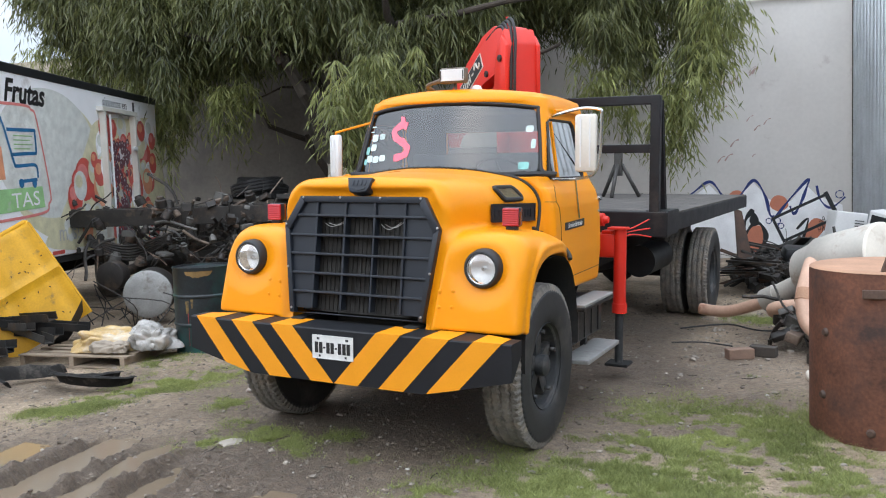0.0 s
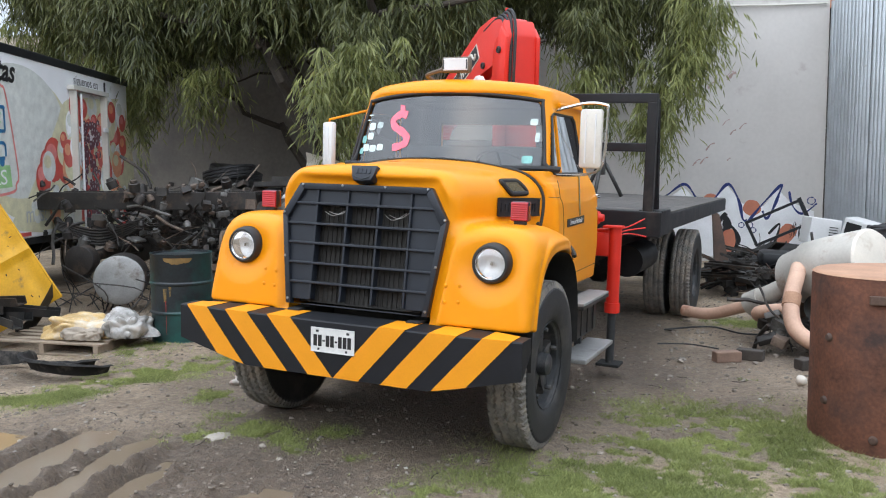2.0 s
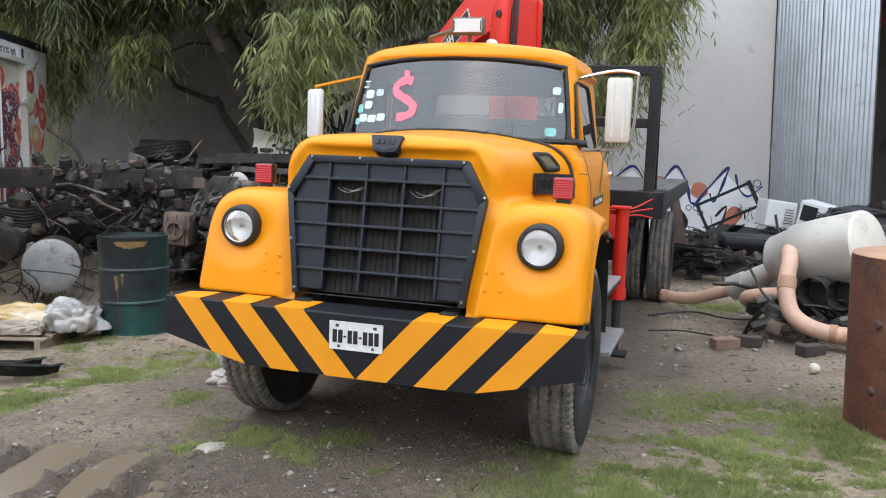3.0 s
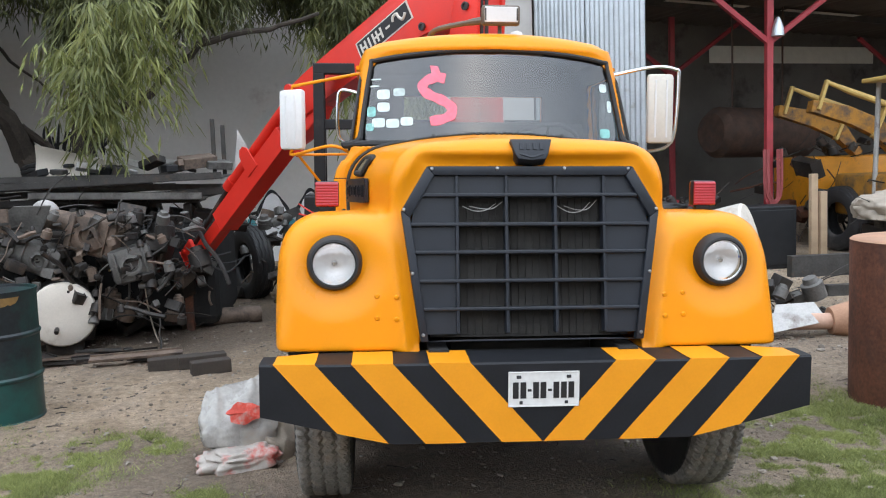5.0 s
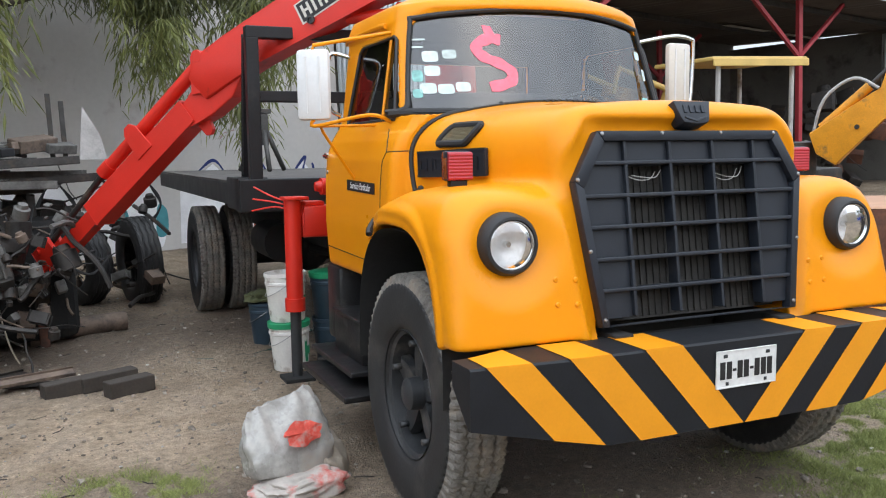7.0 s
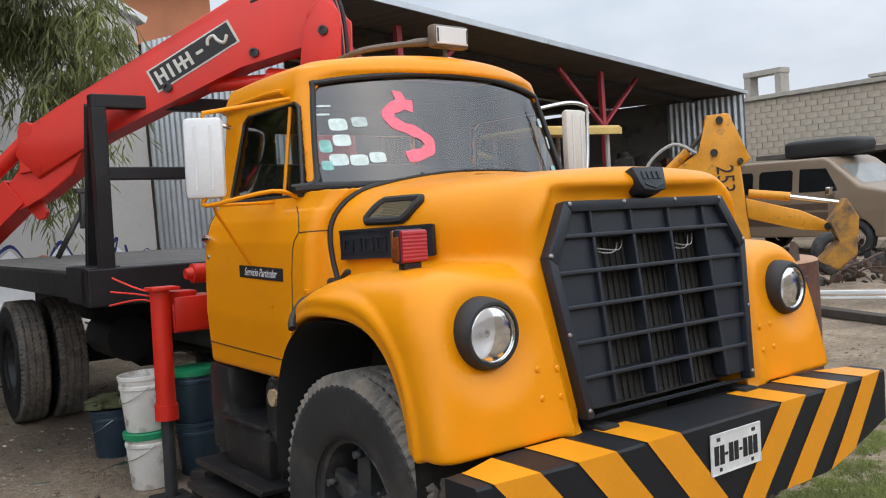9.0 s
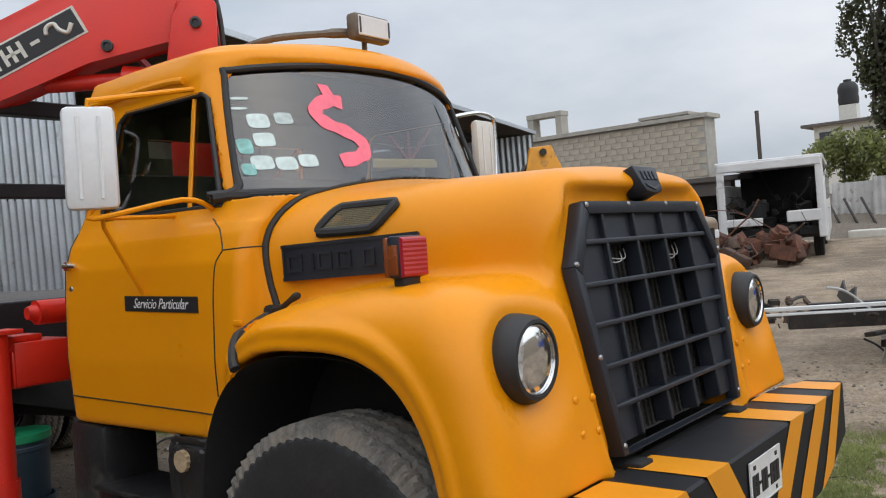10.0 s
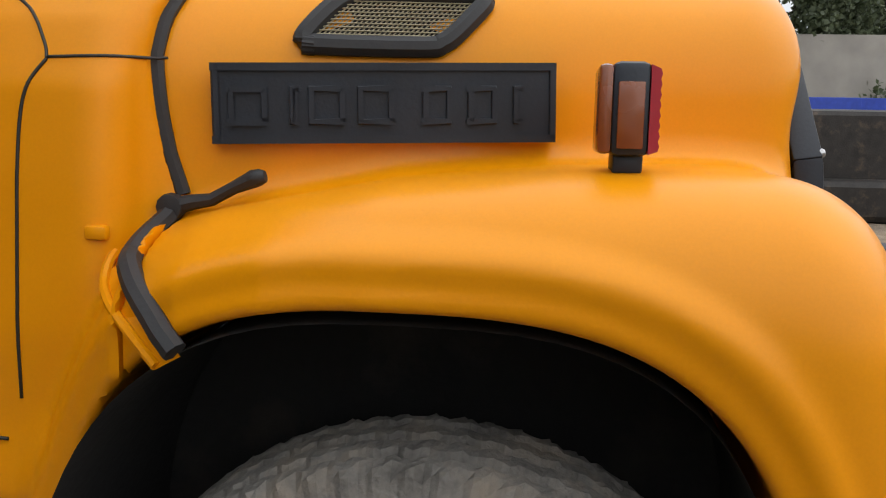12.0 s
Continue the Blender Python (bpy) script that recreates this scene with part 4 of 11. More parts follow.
# faint red smears
M["smear"] = mat("faded_red_smear", (0.40, 0.28, 0.26), 0.9, var=0.3, scale=5, bump=0.0)
random.seed(3)
for k in range(26):
    x0, z0 = random.uniform(-1.0, 1.4), random.uniform(1.8, 3.6)
    d = random.uniform(0.04, 0.18)
    ribbon([(x0, z0), (x0 + d * 0.5, z0 + d * 0.7), (x0 + d, z0 + d * 0.9)], random.uniform(0.006, 0.02), 0.004, M["smear"], graf, "red_smear")
bm = B()
tube(bm, [on_wall(x, 4.93 + 0.02 * math.sin(x * 2), 0.05) for x in np.linspace(-8, 2.8, 12)], 0.02, 6)
tagged(part("wall_conduit", bm, M["cream"]), "pale conduit running along the wall", "conduit")
bm = B()
box(bm, (WL - 1.75, 6.16, -0.1), (4.1, 0.12, 0.5), WM @ Matrix.Translation((WL - 1.75, 6.16, 0)) @ pose(0, 0, 0, 0, 0, -23.3) @ Matrix.Translation((-(WL - 1.75), -6.16, 0)))
tagged(part("wall_coping", bm, M["white_plastic"]), "white sloping coping on the wall", "coping", kind="structure")

# unseen wall added to the south to block low sky light
bm = B()
box(bm, (2.0, -17.0, 1.9), (46.0, 0.25, 4.6))
tagged(part("wall_low_sky_block", bm, M["wall"]), "plain grey wall added out of view to block low sky light", "wall", kind="structure")
# weathered block wall at the far end
lb = thing("wall_block", WM, "weathered brown concrete block wall", "wall", kind="structure")
bm = B()
box(bm, (-2.5, 2.3, -0.12), (11.8, 5.2, 0.2))
part("mortar", bm, M["mortar"], lb)
bm = B()
box(bm, (0, 0, 0), (0.385, 0.185, 0.03), bevel=0.004)
blk = part("block", bm, M["block"], lb)
blk.matrix_basis = pose(-0.2, 4.8, 0)
for r in range(8):
    for c in range(18):
        if r or c:
            q = new("block", blk.data)
            q.parent = lb
            q.matrix_basis = pose(-3.4 + 0.4 * c + 0.2 * (r % 2), 4.8 - 0.2 * r, 0.0)

# corrugated wall from the rendered wall towards the yard
CA, CB = Vector((2.90, 13.66, 0)), Vector((4.15, 10.80, 0))


def corrugated(name, m, width, height, pitch, depth, material, parent=None, label="", slope=0.0, steps=6):
    """A real wavy sheet in local x, y with its waves along y, 2 mm thick at the edge."""
    bm = B()
    n_ = int(width / pitch * steps)
    row = []
    for i in range(n_ + 1):
        x = width * i / n_
        z = depth * math.sin(2 * math.pi * x / pitch)
        row.append([bm.verts.new(m @ Vector((x, y, z))) for y in (0, height + slope * x)])
    for a, b in zip(row, row[1:]):
        f = bm.faces.new((a[0], b[0], b[1], a[1]))
        f.smooth = True
    return part(name, bm, material, parent, label)


cw = thing("wall_corrugated", axes(CA, CB - CA, (0, 0, 1)), "upright galvanised corrugated sheets", "wall", kind="structure")
for k in range(4):
    corrugated("sheet", pose(0.79 * k, 0, 0.006 * (k % 2)), 0.81, 4.95, 0.13, 0.036, M["galv"], cw, slope=0.02)
bm = B()
for z in (0.6, 2.6, 4.6):
    box(bm, (1.55, z, -0.05), (3.1, 0.06, 0.05))
part("girt", bm, M["iron"], cw)

# orange house behind the gable
bm = B()
box(bm, (0.5, 19.5, 3.6), (11, 4, 7.2))
house = tagged(part("orange_house", bm, mat("orange_render", (0.50, 0.20, 0.10), 0.9, scale=1.5, bump=0.1)), "orange rendered house beyond the wall", "house")
bm = B()
for i in range(4):
    box(bm, (-2.6 + 1.5 * i, 17.48, 6.0), (1.2, 0.06, 1.1), bevel=0.01)
part("window", bm, M["dark_glass"], house, "dark window band")
bm = B()
box(bm, (0.5, 19.3, 7.25), (11.6, 4.8, 0.14))
part("roof_slab", bm, M["cream"], house)

# ---- open shed with red posts ----
shed = thing("open_shed", Matrix(), "open workshop shed with a dark tin roof on red posts", "shed")


def shed_edge(x, back=0.0):
    return Vector((x - 0.215 * back, 12.4 - 0.215 * (20 - x) + back, 4.85 - 0.0465 * (x - 5.0) + 0.03 * back))


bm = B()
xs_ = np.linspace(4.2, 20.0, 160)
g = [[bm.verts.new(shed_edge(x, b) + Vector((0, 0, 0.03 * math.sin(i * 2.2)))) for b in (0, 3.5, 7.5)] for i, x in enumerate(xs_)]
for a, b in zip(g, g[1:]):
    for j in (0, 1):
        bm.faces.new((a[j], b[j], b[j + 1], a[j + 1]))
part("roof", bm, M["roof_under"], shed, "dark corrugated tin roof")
bm = B()
for a, b in ((4.2, 9.6), (9.62, 14.8), (14.82, 20.0)):
    p, q = shed_edge(a), shed_edge(b)
    box(bm, ((q - p).length / 2, 0, 0), ((q - p).length, 0.10, 0.03), axes(p + Vector((0, -0.03, 0.02)), q - p, (0, 0, 1)))
part("fascia", bm, M["galv"], shed, "pale sheet edge of the roof")
for x0 in (6.6, 9.4, 15.5, 18.2):
    bm = B()
    bm.faces.new([bm.verts.new(shed_edge(x, b) + Vector((0, 0, -0.06))) for x, b in ((x0, 4.2), (x0 + 1.9, 4.2), (x0 + 1.9, 4.7), (x0, 4.7))])
    part("skylight_panel", bm, M["skylight"], shed, "milky roof panel, opaque, with daylight put into its pale colour")
for px_, py_ in ((5.95, 10.05), (12.65, 11.5), (6.2, 15.0), (13.0, 16.6)):
    bm = B()
    zt = 4.75 - 0.0465 * (px_ - 5)
    box(bm, (px_, py_, zt / 2), (0.11, 0.11, zt), bevel=0.008)
    part("post", bm, M["red_post"], shed, "red steel post")
    for dx, dy in ((1.35, 0.29), (-1.35, -0.29)):
        bm = B()
        p, q = Vector((px_, py_, zt - 1.25)), Vector((px_ + dx * 1.3, py_ + dy * 1.3, zt - 0.05))
        box(bm, ((q - p).length / 2, 0, 0), ((q - p).length, 0.07, 0.07), axes(p, q - p, (0, 0, 1)), 0.006)
        part("brace", bm, M["red_post"], shed, "slanting red brace")
for b in (1.5, 4.5):
    bm = B()
    p, q = shed_edge(4.3, b) - Vector((0, 0, 0.09)), shed_edge(19.9, b) - Vector((0, 0, 0.09))
    box(bm, ((q - p).length / 2, 0, 0), ((q - p).length, 0.12, 0.08), axes(p, q - p, (0, 0, 1)), 0.006)
    part("purlin", bm, M["iron"], shed)
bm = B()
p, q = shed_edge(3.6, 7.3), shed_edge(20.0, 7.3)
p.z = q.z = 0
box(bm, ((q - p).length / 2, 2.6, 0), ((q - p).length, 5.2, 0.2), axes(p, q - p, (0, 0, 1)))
tagged(part("wall_shed_back", bm, M["shed_dark"]), "stained plaster back wall of the shed, indoor shade in its colour", "wall", kind="structure")
# end wall added to shut out the sky at the shed's far end
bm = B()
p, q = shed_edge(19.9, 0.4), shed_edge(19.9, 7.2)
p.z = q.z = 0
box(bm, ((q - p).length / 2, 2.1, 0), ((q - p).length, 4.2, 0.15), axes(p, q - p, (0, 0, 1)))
tagged(part("wall_shed_end", bm, M["shed_dark"]), "added plaster end wall of the shed, indoor shade in its colour", "wall", kind="structure")
corrugated("end_sheet", axes(shed_edge(19.75) - Vector((0, 0, 1.75)), Vector((-0.215, 1, 0)), (0, 0, 1)), 2.4, 1.7, 0.18, 0.02, M["galv"], shed, "pale blue-grey gable sheet")

# ---- block building, fence and far things beyond the yard ----
bb = thing("block_building", Matrix(), "low unrendered concrete block building with a bare frame on its roof", "building")
bm = B()
box(bm, (24.5, 12.8, 2.15), (0.9, 8.4, 4.3))
part("wall", bm, M["mortar"], bb, "grey mortar behind the blocks")
bm = B()
box(bm, (24.5, 12.8, 4.36), (1.2, 8.7, 0.14), bevel=0.01)
box(bm, (24.5, 9.9, 4.50), (1.2, 1.7, 0.10), bevel=0.01)
part("roof_slab", bm, M["mortar"], bb, "pale concrete slab edge")
bm = B()
box(bm, (0, 0, 0), (0.03, 0.385, 0.185), bevel=0.004)
b0 = part("block", bm, M["block"], bb)
b0.matrix_basis = pose(24.045, 8.85, 4.15)
for r in range(11):
    for c in range(21):
        if r or c:
            q = new("block", b0.data)
            q.parent = bb
            q.matrix_basis = pose(24.045, 8.85 + 0.4 * c + (0.2 if r % 2 else 0), 4.15 - 0.2 * r)
bm = B()
for y in (13.95, 15.1):
    box(bm, (24.6, y, 4.78), (0.5, 0.24, 0.80), bevel=0.01)
box(bm, (24.6, 14.52, 5.22), (0.55, 1.42, 0.18), bevel=0.01)
part("roof_frame", bm, M["mortar"], bb, "bare concrete frame")
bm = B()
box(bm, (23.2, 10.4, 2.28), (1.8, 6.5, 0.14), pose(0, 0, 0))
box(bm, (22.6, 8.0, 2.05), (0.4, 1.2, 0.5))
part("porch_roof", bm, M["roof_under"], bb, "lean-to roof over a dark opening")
# solid dark panel stands in for the shade in the opening
bm = B()
box(bm, (23.96, 10.6, 1.1), (0.05, 5.6, 2.1))
part("opening_shade_panel", bm, M["dark"], bb, "dark panel standing for the shade in a garage opening")

fence = thing("sheet_fence", Matrix(), "grey fence of leaning corrugated sheets", "fence")
random.seed(12)
for k in range(5):
    y0 = 6.4 - 1.35 * k
    mm = axes((30 + random.uniform(-0.1, 0.1), y0, 0.0), (0.04 * random.uniform(-1, 1), -1, 0), (0.14 + random.uniform(-0.05, 0.05), 0, 1))
    corrugated("fence_sheet", mm, 1.36, 1.95 + random.uniform(-0.08, 0.08), 0.22, 0.03, M["galv_old"], fence, steps=5)
for k in range(5):
    bm = B()
    y0 = 5.8 - 0.55 * k if k < 3 else 1.4 - 0.6 * k
    tube(bm, [(29.0, y0, 0.1), (29.9, y0 + 0.7, 1.3)], 0.05, 6)
    part("leaning_plank", bm, M["grease"], fence)
bm = B()
box(bm, (28.3, -1.0, 0.12), (0.7, 13, 0.26), bevel=0.03)
tagged(part("kerb_slab", bm, M["cream"]), "pale broken concrete kerb", "kerb")
gh_ = thing("green_hoarding", Matrix(), "dark green sheet hoarding under the trees", "fence")
M["green_sheet"] = mat("green_sheet", (0.02, 0.075, 0.045), 0.6, bump=0.03)
for k in range(5):
    bm = B()
    box(bm, (30.4, -0.7 - 1.0 * k, 1.1 + 0.02 * (k % 2)), (0.06 + 0.02 * (k % 2), 0.98, 2.2), bevel=0.01)
    part("panel", bm, M["green_sheet"], gh_)
bh_ = thing("blue_hoarding", Matrix(), "bright blue sheet hoarding", "fence")
M["blue_sheet"] = mat("blue_sheet", (0.03, 0.07, 0.42), 0.5, bump=0.03)
for k in range(7):
    bm = B()
    box(bm, (27 + 0.3 * k, -5.2 - 3.0 * k, 0.95), (0.1, 2.95, 1.9), bevel=0.01)
    part("panel", bm, M["blue_sheet"], bh_)
bm = B()
box(bm, (38, -16, 2.2), (8, 16, 4.4))
tagged(part("pale_house", bm, mat("pale_render", (0.36, 0.33, 0.29), 0.9, scale=1.0, bump=0.1)), "plain pale house beyond the hoarding", "house")
# unseen walls, set near to cut low sky light and deepen shade
bm = B()
box(bm, (-10, -14, 2.5), (60, 0.3, 5))
box(bm, (-30, -2, 2.5), (0.3, 24, 5))
tagged(part("wall_sky_block", bm, M["block"]), "plain block wall added out of view to cut low sky light", "wall", kind="structure")

th = thing("tower_house", Matrix(), "small far house with a black water tank on its roof", "house")
bm = B()
box(bm, (61, 11.6, 3.0), (4, 4.0, 6.0))
part("wall", bm, M["cream"], th)
bm = B()
box(bm, (61, 11.6, 6.05), (5, 5.4, 0.2))
part("roof_slab", bm, M["roof_under"], th)
for k in (-1, 0, 1):
    bm = B()
    box(bm, (58.97, 11.6 + 1.25 * k, 4.9), (0.05, 0.8, 1.3))
    part("window", bm, M["dark_glass" if k else "bus_white"], th)
bm = B()
box(bm, (60.5, 11.6, 6.7), (1.1, 1.1, 1.1))
part("tank_plinth", bm, M["cream"], th)
bm = B()
spin(bm, [(0, 7.3), (0.62, 7.3), (0.66, 7.6), (0.62, 7.9), (0.66, 8.2), (0.62, 8.5), (0.45, 8.75), (0.25, 8.8), (0.25, 8.95), (0, 8.97)], Matrix.Translation((60.5, 11.6, 0)), 18)
part("water_tank", bm, M["rubber"], th, "ribbed black water tank", smooth=True)
bm = B()
tube(bm, [(36, 10.5, 0), (36, 10.5, 5.4)], 0.09, 8)
tagged(part("utility_pole", bm, M["wood_dark"]), "dark wooden pole beyond the bus", "pole")


# ---- trees ----
def leaf_cloud(name, centres, n_, length, width, material, parent, label, droop, seed):
    """Many narrow leaves round given centres (x, y, z, rx, ry, rz), one mesh."""
    r = np.random.default_rng(seed)
    C = np.array(centres)
    wgt = C[:, 3] * C[:, 4] * C[:, 5]
    k = r.choice(len(C), n_, p=wgt / wgt.sum())
    d = r.normal(size=(n_, 3))
    d /= np.linalg.norm(d, axis=1)[:, None]
    rad = r.random(n_) ** 0.45
    P = C[k, :3] + d * rad[:, None] * C[k, 3:6]
    ax_ = r.normal(size=(n_, 3))
    ax_[:, 2] -= droop
    ax_ /= np.linalg.norm(ax_, axis=1)[:, None]
    sd = np.cross(ax_, r.normal(size=(n_, 3)))
    sd /= np.linalg.norm(sd, axis=1)[:, None]
    ln = length * r.uniform(0.6, 1.3, n_)[:, None]
    wd = width * r.uniform(0.7, 1.2, n_)[:, None]
    a, b, c, e = P, P + ax_ * ln * 0.45 + sd * wd, P + ax_ * ln, P + ax_ * ln * 0.45 - sd * wd
    Vv = np.stack([a, b, c, e], 1).reshape(-1, 3)
    me = bpy.data.meshes.new(name)
    me.from_pydata(Vv.tolist(), [], np.arange(4 * n_).reshape(-1, 4).tolist())
    me.materials.append(material)
    ob = new(name, me)
    ob.parent = parent
    return tagged(ob, label, kind="stuff")


def limb(bm, a, b, r0, r1, seed, bend=0.15, n_=7):
    r = random.Random(seed)
    a, b = Vector(a), Vector(b)
    L = (b - a).length
    pts = [a.lerp(b, i / n_) + Vector((r.uniform(-1, 1), r.uniform(-1, 1), r.uniform(-0.6, 0.6))) * bend * L * math.sin(math.pi * i / n_) * 0.5 for i in range(n_ + 1)]
    tube(bm, pts, [r0 + (r1 - r0) * i / n_ for i in range(n_ + 1)], 9)
    return pts


willow = thing("weeping_tree", pose(-4.75, 9.0, 0), "big drooping narrow-leaved tree with dark leaning trunks", "tree")
O = Vector((-4.75, 9.0, 0))
BOUGHS = [((0.05, 0, -0.2), (-0.02, 0.05, 1.25), 0.30, 0.24), ((0, 0.05, 1.1), (0.42, 0, 3.4), 0.18, 0.10), ((0.42, 0, 3.3), (1.2, -1.5, 5.2), 0.10, 0.04), ((-0.05, 0, 1.1), (-0.50, -0.1, 2.05), 0.18, 0.15), ((-0.48, -0.1, 1.95), (-0.95, -1.4, 3.9), 0.15, 0.09), ((-0.95, -1.4, 3.8), (-2.3, -2.1, 5.4), 0.09, 0.04), ((-0.42, 0.05, 1.9), (-1.40, 0.2, 3.8), 0.10, 0.05), ((-1.2, 0.4, 3.8), (-0.1, 0.5, 2.7), 0.03, 0.012), ((-0.55, 0, 2.4), (-0.02, 0.05, 1.95), 0.06, 0.05), ((0.2, 0, 2.2), (1.25, -0.1, 2.8), 0.08, 0.06), ((1.2, -0.1, 2.75), (2.1, -0.4, 3.5), 0.06, 0.04), ((1.9, -0.3, 3.4), (3.6, -0.6, 3.75), 0.05, 0.025), ((0.9, -0.8, 4.3), (4.6, -0.6, 4.5), 0.06, 0.03), ((-0.3, 0.2, 0.4), (-2.1, 0.9, 2.7), 0.12, 0.06), ((-2.0, 0.9, 2.6), (-4.6, 0.6, 3.9), 0.06, 0.02), ((-1.3, -1.6, 4.2), (-4.8, -1.6, 4.6), 0.06, 0.02), ((-1.4, 0.2, 3.7), (-2.9, 0.2, 3.4), 0.03, 0.01)]
for i, (a, b, r0, r1) in enumerate(BOUGHS):
    bm = B()
    limb(bm, a, b, r0, r1, 30 + i, 0.10)
    part("trunk" if i == 0 else "limb", bm, M["bark"], willow, smooth=True)


# crown outline taken from the camera's starting view, on the plane y = 8
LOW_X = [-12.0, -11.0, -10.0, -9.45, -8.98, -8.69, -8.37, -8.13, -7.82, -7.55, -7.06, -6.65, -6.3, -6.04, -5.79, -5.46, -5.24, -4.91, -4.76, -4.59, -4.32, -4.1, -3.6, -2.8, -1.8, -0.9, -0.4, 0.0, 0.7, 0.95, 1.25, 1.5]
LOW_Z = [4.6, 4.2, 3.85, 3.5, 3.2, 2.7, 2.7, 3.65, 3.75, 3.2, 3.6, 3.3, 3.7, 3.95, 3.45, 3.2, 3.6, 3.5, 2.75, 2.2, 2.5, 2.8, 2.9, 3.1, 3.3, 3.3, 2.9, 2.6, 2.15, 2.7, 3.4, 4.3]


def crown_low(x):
    """The crown's uneven lower edge as it looks from the walk's start."""
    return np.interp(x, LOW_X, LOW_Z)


def tufts(name, n_, seed, material, place, label, strands_=9, leaves_=11):
    """Drooping tufts: twigs that fan out from a point and hang, set with narrow leaves."""
    r = np.random.default_rng(seed)
    c = place(r, n_)
    n_ = len(c)
    S, K = strands_, leaves_
    ang = r.uniform(0, 6.28, (n_, S, 1))
    spread = r.uniform(0.10, 0.42, (n_, S, 1)) * r.uniform(0.7, 1.3, (n_, 1, 1))
    L = r.uniform(0.45, 1.0, (n_, S, 1)) * r.uniform(0.7, 1.25, (n_, 1, 1))
    t = (np.arange(K)[None, None] + r.random((n_, S, K))) / K
    out = spread * np.sqrt(t)
    px = c[:, 0, None, None] + np.cos(ang) * out
    py = c[:, 1, None, None] + np.sin(ang) * out
    pz = c[:, 2, None, None] + 0.16 * np.sin(t * 2.6) * spread / 0.25 - L * t ** 1.5
    P = np.stack([px, py, pz], -1).reshape(-1, 3)
    m_ = len(P)
    a2 = (ang + r.normal(0, 1.1, (n_, S, K))).reshape(-1)
    o2 = r.uniform(0.15, 0.85, m_)
    d = np.stack([np.cos(a2) * o2, np.sin(a2) * o2, -r.uniform(0.35, 1.1, m_)], 1)
    d /= np.linalg.norm(d, axis=1)[:, None]
    s = np.cross(d, r.normal(size=(m_, 3)))
    s /= np.linalg.norm(s, axis=1)[:, None]
    ln = r.uniform(0.12, 0.27, m_)[:, None]
    w = r.uniform(0.009, 0.016, m_)[:, None]
    bend = np.array([0, 0, -1.0]) * ln * r.uniform(0.05, 0.25, m_)[:, None]
    Vv = np.stack([P, P + d * ln * 0.5 + s * w, P + d * ln + bend, P + d * ln * 0.5 - s * w], 1).reshape(-1, 3)
    me = bpy.data.meshes.new(name)
    me.from_pydata((Vv - np.array(O)).tolist(), [], np.arange(len(Vv)).reshape(-1, 4).tolist())
    me.materials.append(material)
    ob = new(name, me)
    ob.parent = willow
    return tagged(ob, label, kind="stuff")


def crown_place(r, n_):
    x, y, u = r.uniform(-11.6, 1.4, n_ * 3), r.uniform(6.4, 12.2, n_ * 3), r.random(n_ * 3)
    # carried along rays from the walk's start to fit that view
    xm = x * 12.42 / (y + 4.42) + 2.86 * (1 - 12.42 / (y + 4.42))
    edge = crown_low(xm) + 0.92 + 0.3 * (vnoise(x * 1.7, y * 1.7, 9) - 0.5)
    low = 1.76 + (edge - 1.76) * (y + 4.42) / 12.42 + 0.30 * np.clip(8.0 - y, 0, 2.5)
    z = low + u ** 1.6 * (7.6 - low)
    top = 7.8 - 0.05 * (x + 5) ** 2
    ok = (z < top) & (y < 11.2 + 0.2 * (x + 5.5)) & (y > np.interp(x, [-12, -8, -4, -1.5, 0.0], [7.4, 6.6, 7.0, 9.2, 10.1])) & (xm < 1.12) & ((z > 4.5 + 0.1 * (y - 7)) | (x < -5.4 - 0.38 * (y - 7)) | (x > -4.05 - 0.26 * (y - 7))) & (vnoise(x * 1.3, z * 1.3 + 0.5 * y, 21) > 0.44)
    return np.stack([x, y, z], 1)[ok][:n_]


# boughs above the view, added to shade the wall behind the tree
def shade_place(r, n_):
    x, y, u = r.uniform(-11.0, -5.5, n_ * 2), r.uniform(6.8, 11.0, n_ * 2), r.random(n_ * 2)
    z = 5.0 + 0.3 * np.clip(8.0 - y, 0, 3) + 2.0 * u
    ok = (z < 7.6 - 0.05 * (x + 6) ** 2) & (y < 11.2 + 0.2 * (x + 5.5))
    return np.stack([x, y, z], 1)[ok][:n_]


def spray_place(r, n_):
    C = np.array([(-3.40, 6.0, 2.65, 0.14, 0.22), (-3.35, 6.1, 3.0, 0.2, 0.25), (-2.95, 5.9, 3.25, 0.22, 0.25), (0.33, 9.89, 2.66, 0.14, 0.3), (-0.01, 10.01, 3.18, 0.35, 0.35), (-0.75, 10.01, 3.29, 0.3, 0.3), (0.68, 9.78, 3.52, 0.22, 0.4), (-8.6, 8.0, 3.0, 0.22, 0.35), (-9.2, 8.0, 3.5, 0.3, 0.4), (-7.2, 7.8, 3.6, 0.5, 0.3), (0.96, 9.89, 4.32, 0.2, 0.4), (-10.8, 8.0, 4.3, 0.4, 0.3)])
    k = r.integers(0, len(C), n_)
    return np.stack([C[k, 0] + r.normal(0, 1, n_) * C[k, 3], C[k, 1] + r.normal(0, 0.3, n_), C[k, 2] + r.normal(0, 1, n_) * C[k, 4]], 1)


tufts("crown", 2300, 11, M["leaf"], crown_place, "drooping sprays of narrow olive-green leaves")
tufts("shade_crown", 1100, 13, M["leaf"], shade_place, "high dense boughs added to shade the wall below", 8, 11)
tufts("hanging_sprays", 150, 12, M["leaf_light"], spray_place, "lighter sprays hanging lowest")

